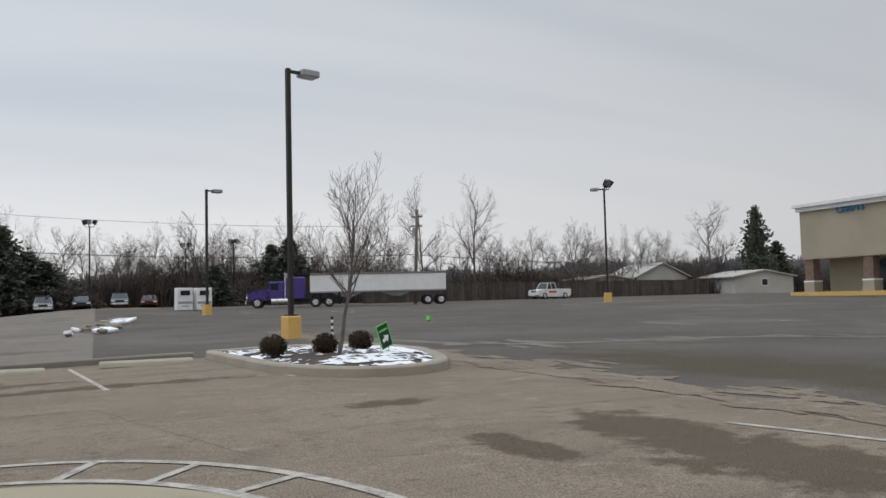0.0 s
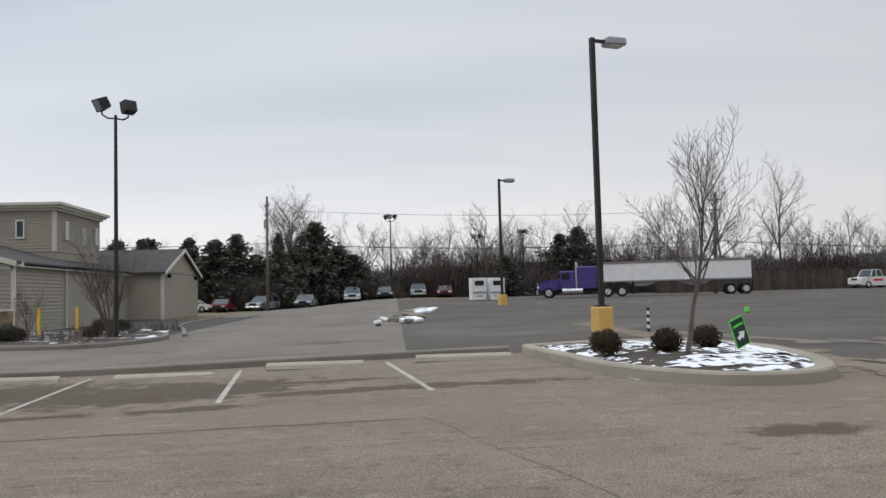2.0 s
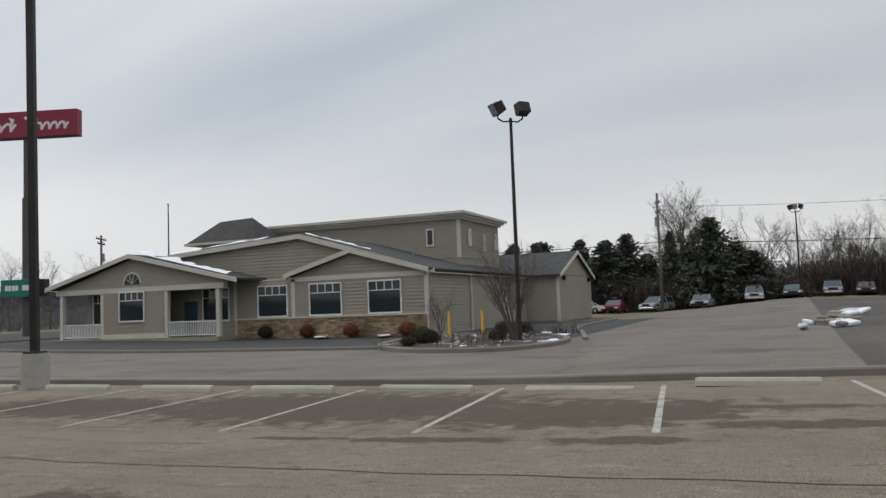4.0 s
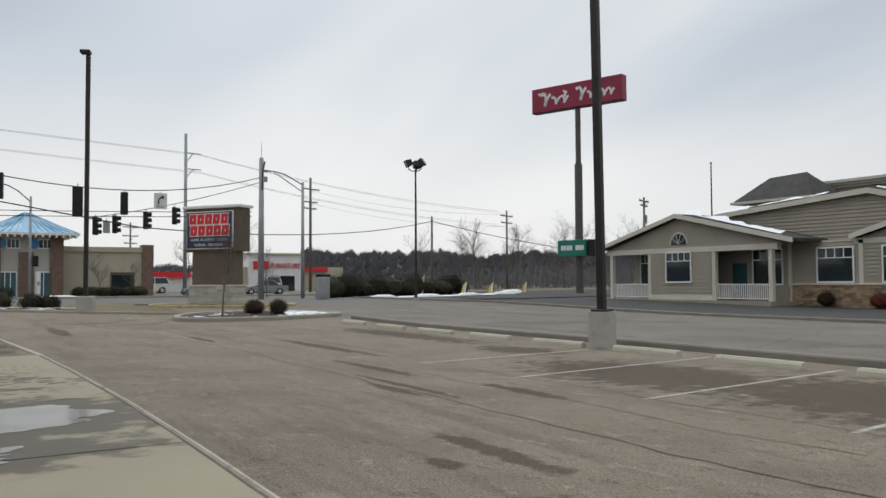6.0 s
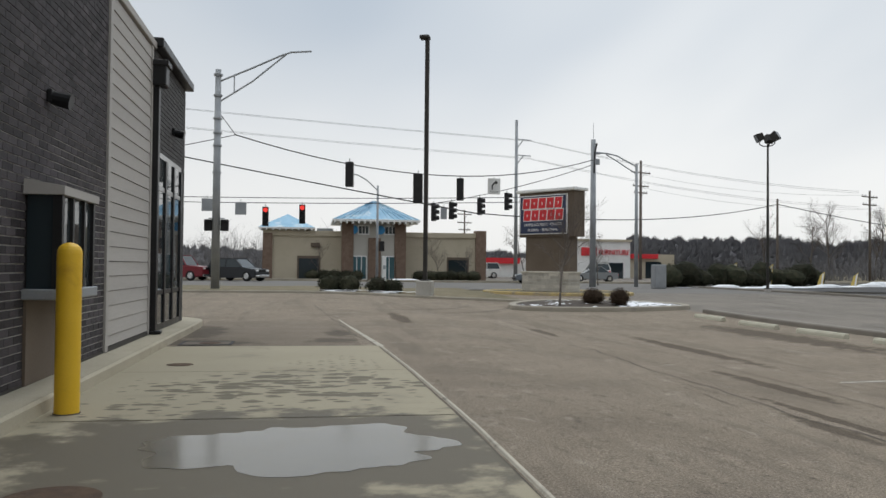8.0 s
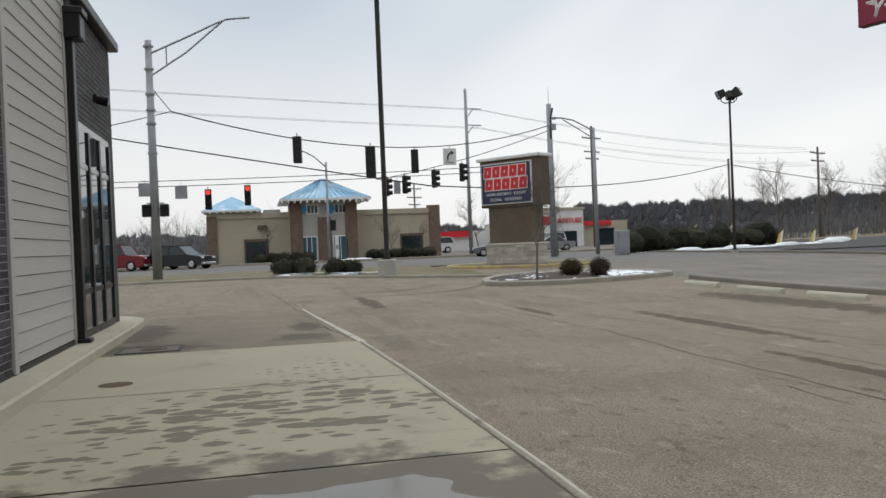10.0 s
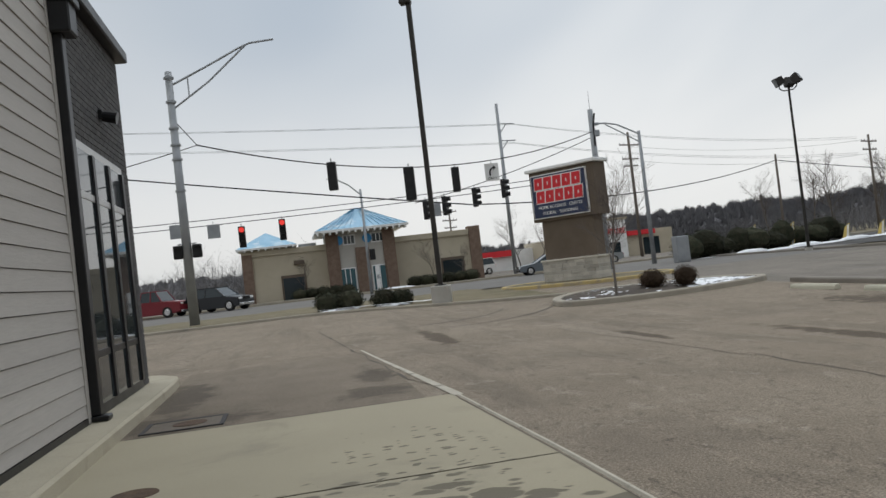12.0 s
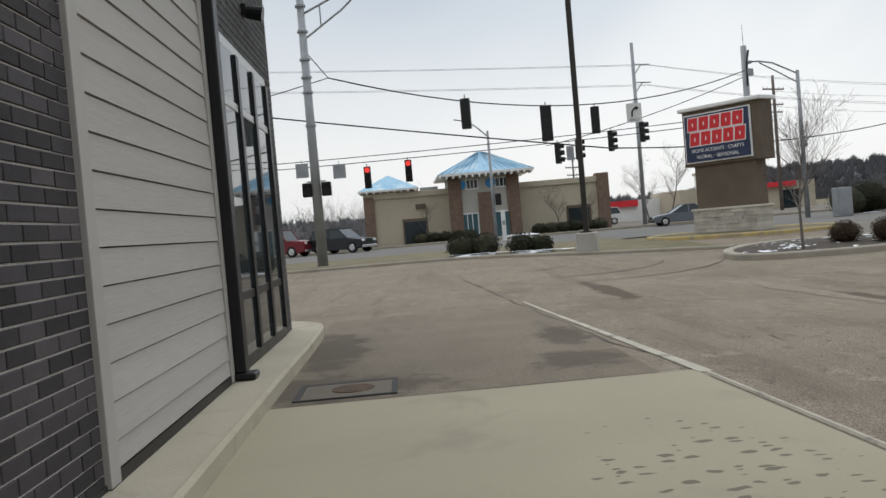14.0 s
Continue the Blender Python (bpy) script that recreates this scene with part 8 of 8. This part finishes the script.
hedge_row("hedge", "dark clipped hedge beyond the lane with snow at its foot", [(29.5 + 1.55 * k, 61.0 + 0.6 * k, 1.25 + 0.35 * math.sin(k * 1.7), 1.75 + 0.4 * math.sin(k * 2.3)) for k in range(11)], M_SHRUBG, 5)
hedge_row("hedge", "low dark round hedges on the winter grass by the street", [(4.95, 43.35, 0.62, 0.9), (5.8, 43.25, 0.62, 0.9), (7.05, 42.5, 0.55, 0.8), (7.75, 42.3, 0.5, 0.72)], M_SHRUBG, 6)
hedge_row("hedge", "low dark hedge in front of the bank", [(4.2 + 1.0 * k, 80.5, 0.75, 0.95) for k in range(5)] + [(14.0 + 1.0 * k, 80.5, 0.8, 1.0) for k in range(6)], M_SHRUBG, 7)


def mound(bm, x, y, rx, ry, h, seed):
    """A low heap of old snow with an uneven outline."""
    rings = []
    for f, z in ((1.0, -0.05), (0.8, 0.55), (0.45, 0.9)):
        rings.append([])
        for i in range(18):
            a = 2 * math.pi * i / 18
            k = f * (1 + 0.5 * noise.noise(Vector((1.7 * math.cos(a), 1.7 * math.sin(a), seed * 3.3))))
            px, py = x + rx * k * math.cos(a), y + ry * k * math.sin(a)
            rings[-1].append(bm.verts.new((px, py, G(px, py) + h * z)))
    for p, q in zip(rings, rings[1:]):
        for i in range(18):
            bm.faces.new((p[i], p[(i + 1) % 18], q[(i + 1) % 18], q[i]))
    bm.faces.new(rings[-1])


bm = B()
for k in range(7):
    mound(bm, 33 + 2.4 * k, 59.0 + 0.75 * k, 1.3, 0.4, 0.12 if k % 2 else 0.28, k)
for x, y, r, h in ((5.4, 42.75, 1.0, 0.16), (7.3, 41.9, 0.7, 0.16), (50, 66, 1.5, 0.4), (64, 60, 1.6, 0.4), (12.3, 79.3, 1.6, 0.25)):
    mound(bm, x, y, r, r * 0.4, h, x)
for k in range(9):
    blob(bm, 30 + 2 * k, 59.2 + 0.6 * k, 1.0, 0.35, 0.3, k, 0.05, 0.4, 20)
for k in range(6):
    blob(bm, 4.8 + 0.75 * k, 42.9 - 0.32 * k, 0.4, 0.22, 0.1, 40 + k, 0.16, 0.4, 16)
for x, y in ((41, 60.5), (44, 61.5), (66, 64), (60, 58), (38, 9.2), (41, 10.8), (33, 8.2), (42.9, 20.5), (42.9, 24.5)):
    blob(bm, x, y, 1.1, 0.35, 0.4, x, 0.14, 0.4, 20)
blob(bm, -0.4, 43.4, 0.6, 0.25, 0.2, 70, 0.03, 0.4, 20)
tagged(part("ground_snow", bm, M_SNOW), "last strips of snow along kerbs and hedges", "snow", kind="stuff")


def ridge(name, pts, h, seed, mat, label, crowns=0):
    """A wooded rise with a ragged top, far off."""
    bm = B()
    rows = []
    n = len(pts)
    for i, (x, y) in enumerate(pts):
        top = h * (0.8 + 0.22 * noise.noise(Vector((i * 0.03, seed, 0))) + 0.12 * noise.noise(Vector((i * 0.22, seed, 5))) + 0.06 * noise.noise(Vector((i * 0.8, seed, 9))))
        d = Vector((x - 10, y - 20, 0)).normalized()
        rows.append([bm.verts.new((x + d.x * o, y + d.y * o, top * f - 1.0)) for o, f in ((0, 0.0), (6, 0.35), (14, 0.65), (24, 0.88), (34, 1.04), (60, 1.0))])
    rows_co = [[v.co.copy() for v in r] for r in rows]
    for p, q in zip(rows, rows[1:]):
        for k in range(5):
            bm.faces.new((p[k], p[k + 1], q[k + 1], q[k]))
    tagged(part(name, bm, mat), label, "woods", kind="structure")
    if not crowns:
        return
    rng = random.Random(seed)
    vs, fs = [], []
    for _ in range(crowns):
        i, k = rng.randrange(n - 1), rng.randrange(5)
        c = rows_co[i][k].lerp(rows_co[i + 1][k + 1], rng.random())
        hh, sp = rng.uniform(1.2, 2.8), rng.uniform(1.0, 2.0)
        for _ in range(10):
            a, e = rng.uniform(0, 6.28), rng.uniform(0.0, 1.57)
            q = c + Vector((sp * math.cos(a) * math.cos(e), sp * math.sin(a) * math.cos(e), hh * (0.2 + 0.8 * math.sin(e))))
            w = rng.uniform(0.15, 0.45)
            i0 = len(vs)
            vs += [(c.x - w, c.y, c.z - 0.5), (c.x + w, c.y + w, c.z - 0.5), tuple(q)]
            fs.append((i0, i0 + 1, i0 + 2))
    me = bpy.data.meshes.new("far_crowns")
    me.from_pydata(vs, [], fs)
    me.materials.append(M_HAZEBRUSH)
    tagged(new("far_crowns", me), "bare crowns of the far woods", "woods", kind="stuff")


def arc(cx, cy, r, a0, a1, n):
    return [(cx + r * math.cos(radians(a0 + (a1 - a0) * i / n)), cy + r * math.sin(radians(a0 + (a1 - a0) * i / n))) for i in range(n + 1)]


ridge("backdrop_woods", arc(20, 0, 260, 20, 72, 420), 14.0, 1, M_HAZEWOODS, "wooded hill beyond the street, haze put into its colour", 11000)
ridge("backdrop_woods", arc(20, 0, 300, 72, 150, 420), 9, 2, M_HAZEWOODS, "low wooded rise beyond the bank", 4000)
ridge("backdrop_woods", arc(20, 0, 150, -70, 22, 420), 9.5, 3, M_HAZEWOODS, "wooded backdrop behind the lots", 4000)
ridge("backdrop_woods", arc(20, 0, 260, 150, 290, 420), 9, 4, M_HAZEWOODS, "low wooded rise behind the restaurant")

# ---------------------------------------------------------------- bricks of the restaurant, last
def brick_mesh(l, h, d):
    bm = bx(B(), -d, 0.0, 0.0, l, 0.0, h, 0.004)
    me = bpy.data.meshes.new("brick")
    bm.to_mesh(me)
    bm.free()
    return me


def lay_bricks():
    C, Lb, J = 0.0885, 0.262, 0.012
    me = brick_mesh(Lb - J, C - J, 0.03)
    me.materials.append(M_BRICK)
    rest = B()
    k, z = 0, 0.30
    while z < 6.98:
        y1 = 16.92
        first = True
        off = (k % 2) * Lb / 2
        while y1 > 6.02:
            l = Lb - (off if first else 0)
            y0 = max(6.0, y1 - l)
            if y0 > 14.4 and z < 2.9 and not first:
                ob = new("brick", me)
                ob.parent = REST
                ob.location = (WX, y0 + J / 2, z)
            elif y1 - y0 > 0.03:
                bx(rest, WX - 0.03, WX, y0 + J / 2, y1 - J / 2, z, z + C - J)
            y1 = y0
            first = False
        z += C
        k += 1
    tagged(part("brickwork", rest, M_BRICK, REST, "charcoal brick courses"), kind="stuff")
    up = B()
    z, k = 3.68, 0
    while z < 5.42:
        y = 20.4 - (k % 2) * Lb / 2
        while y < 24.1:
            a, b = max(20.4, y), min(24.1, y + Lb)
            if b - a > 0.03:
                bx(up, WX - 0.03, WX, a + J / 2, b - J / 2, z, z + C - J)
            y += Lb
        x = WX - 0.03
        while x > -8.8:
            bx(up, x - Lb + J, x, 24.09, 24.115, z, z + C - J)
            x -= Lb
        z += C
        k += 1
    z, k = 0.30, 0
    while z < 3.6:
        bx(up, WX - 0.03, WX, 23.51, 23.79, z, z + C - J); bx(up, WX - 0.03, WX, 23.80, 24.1, z, z + C - J)
        z += C
    tagged(part("brickwork", up, M_BRICKG, REST, "charcoal brick above the shop windows"), kind="stuff")


lay_bricks()
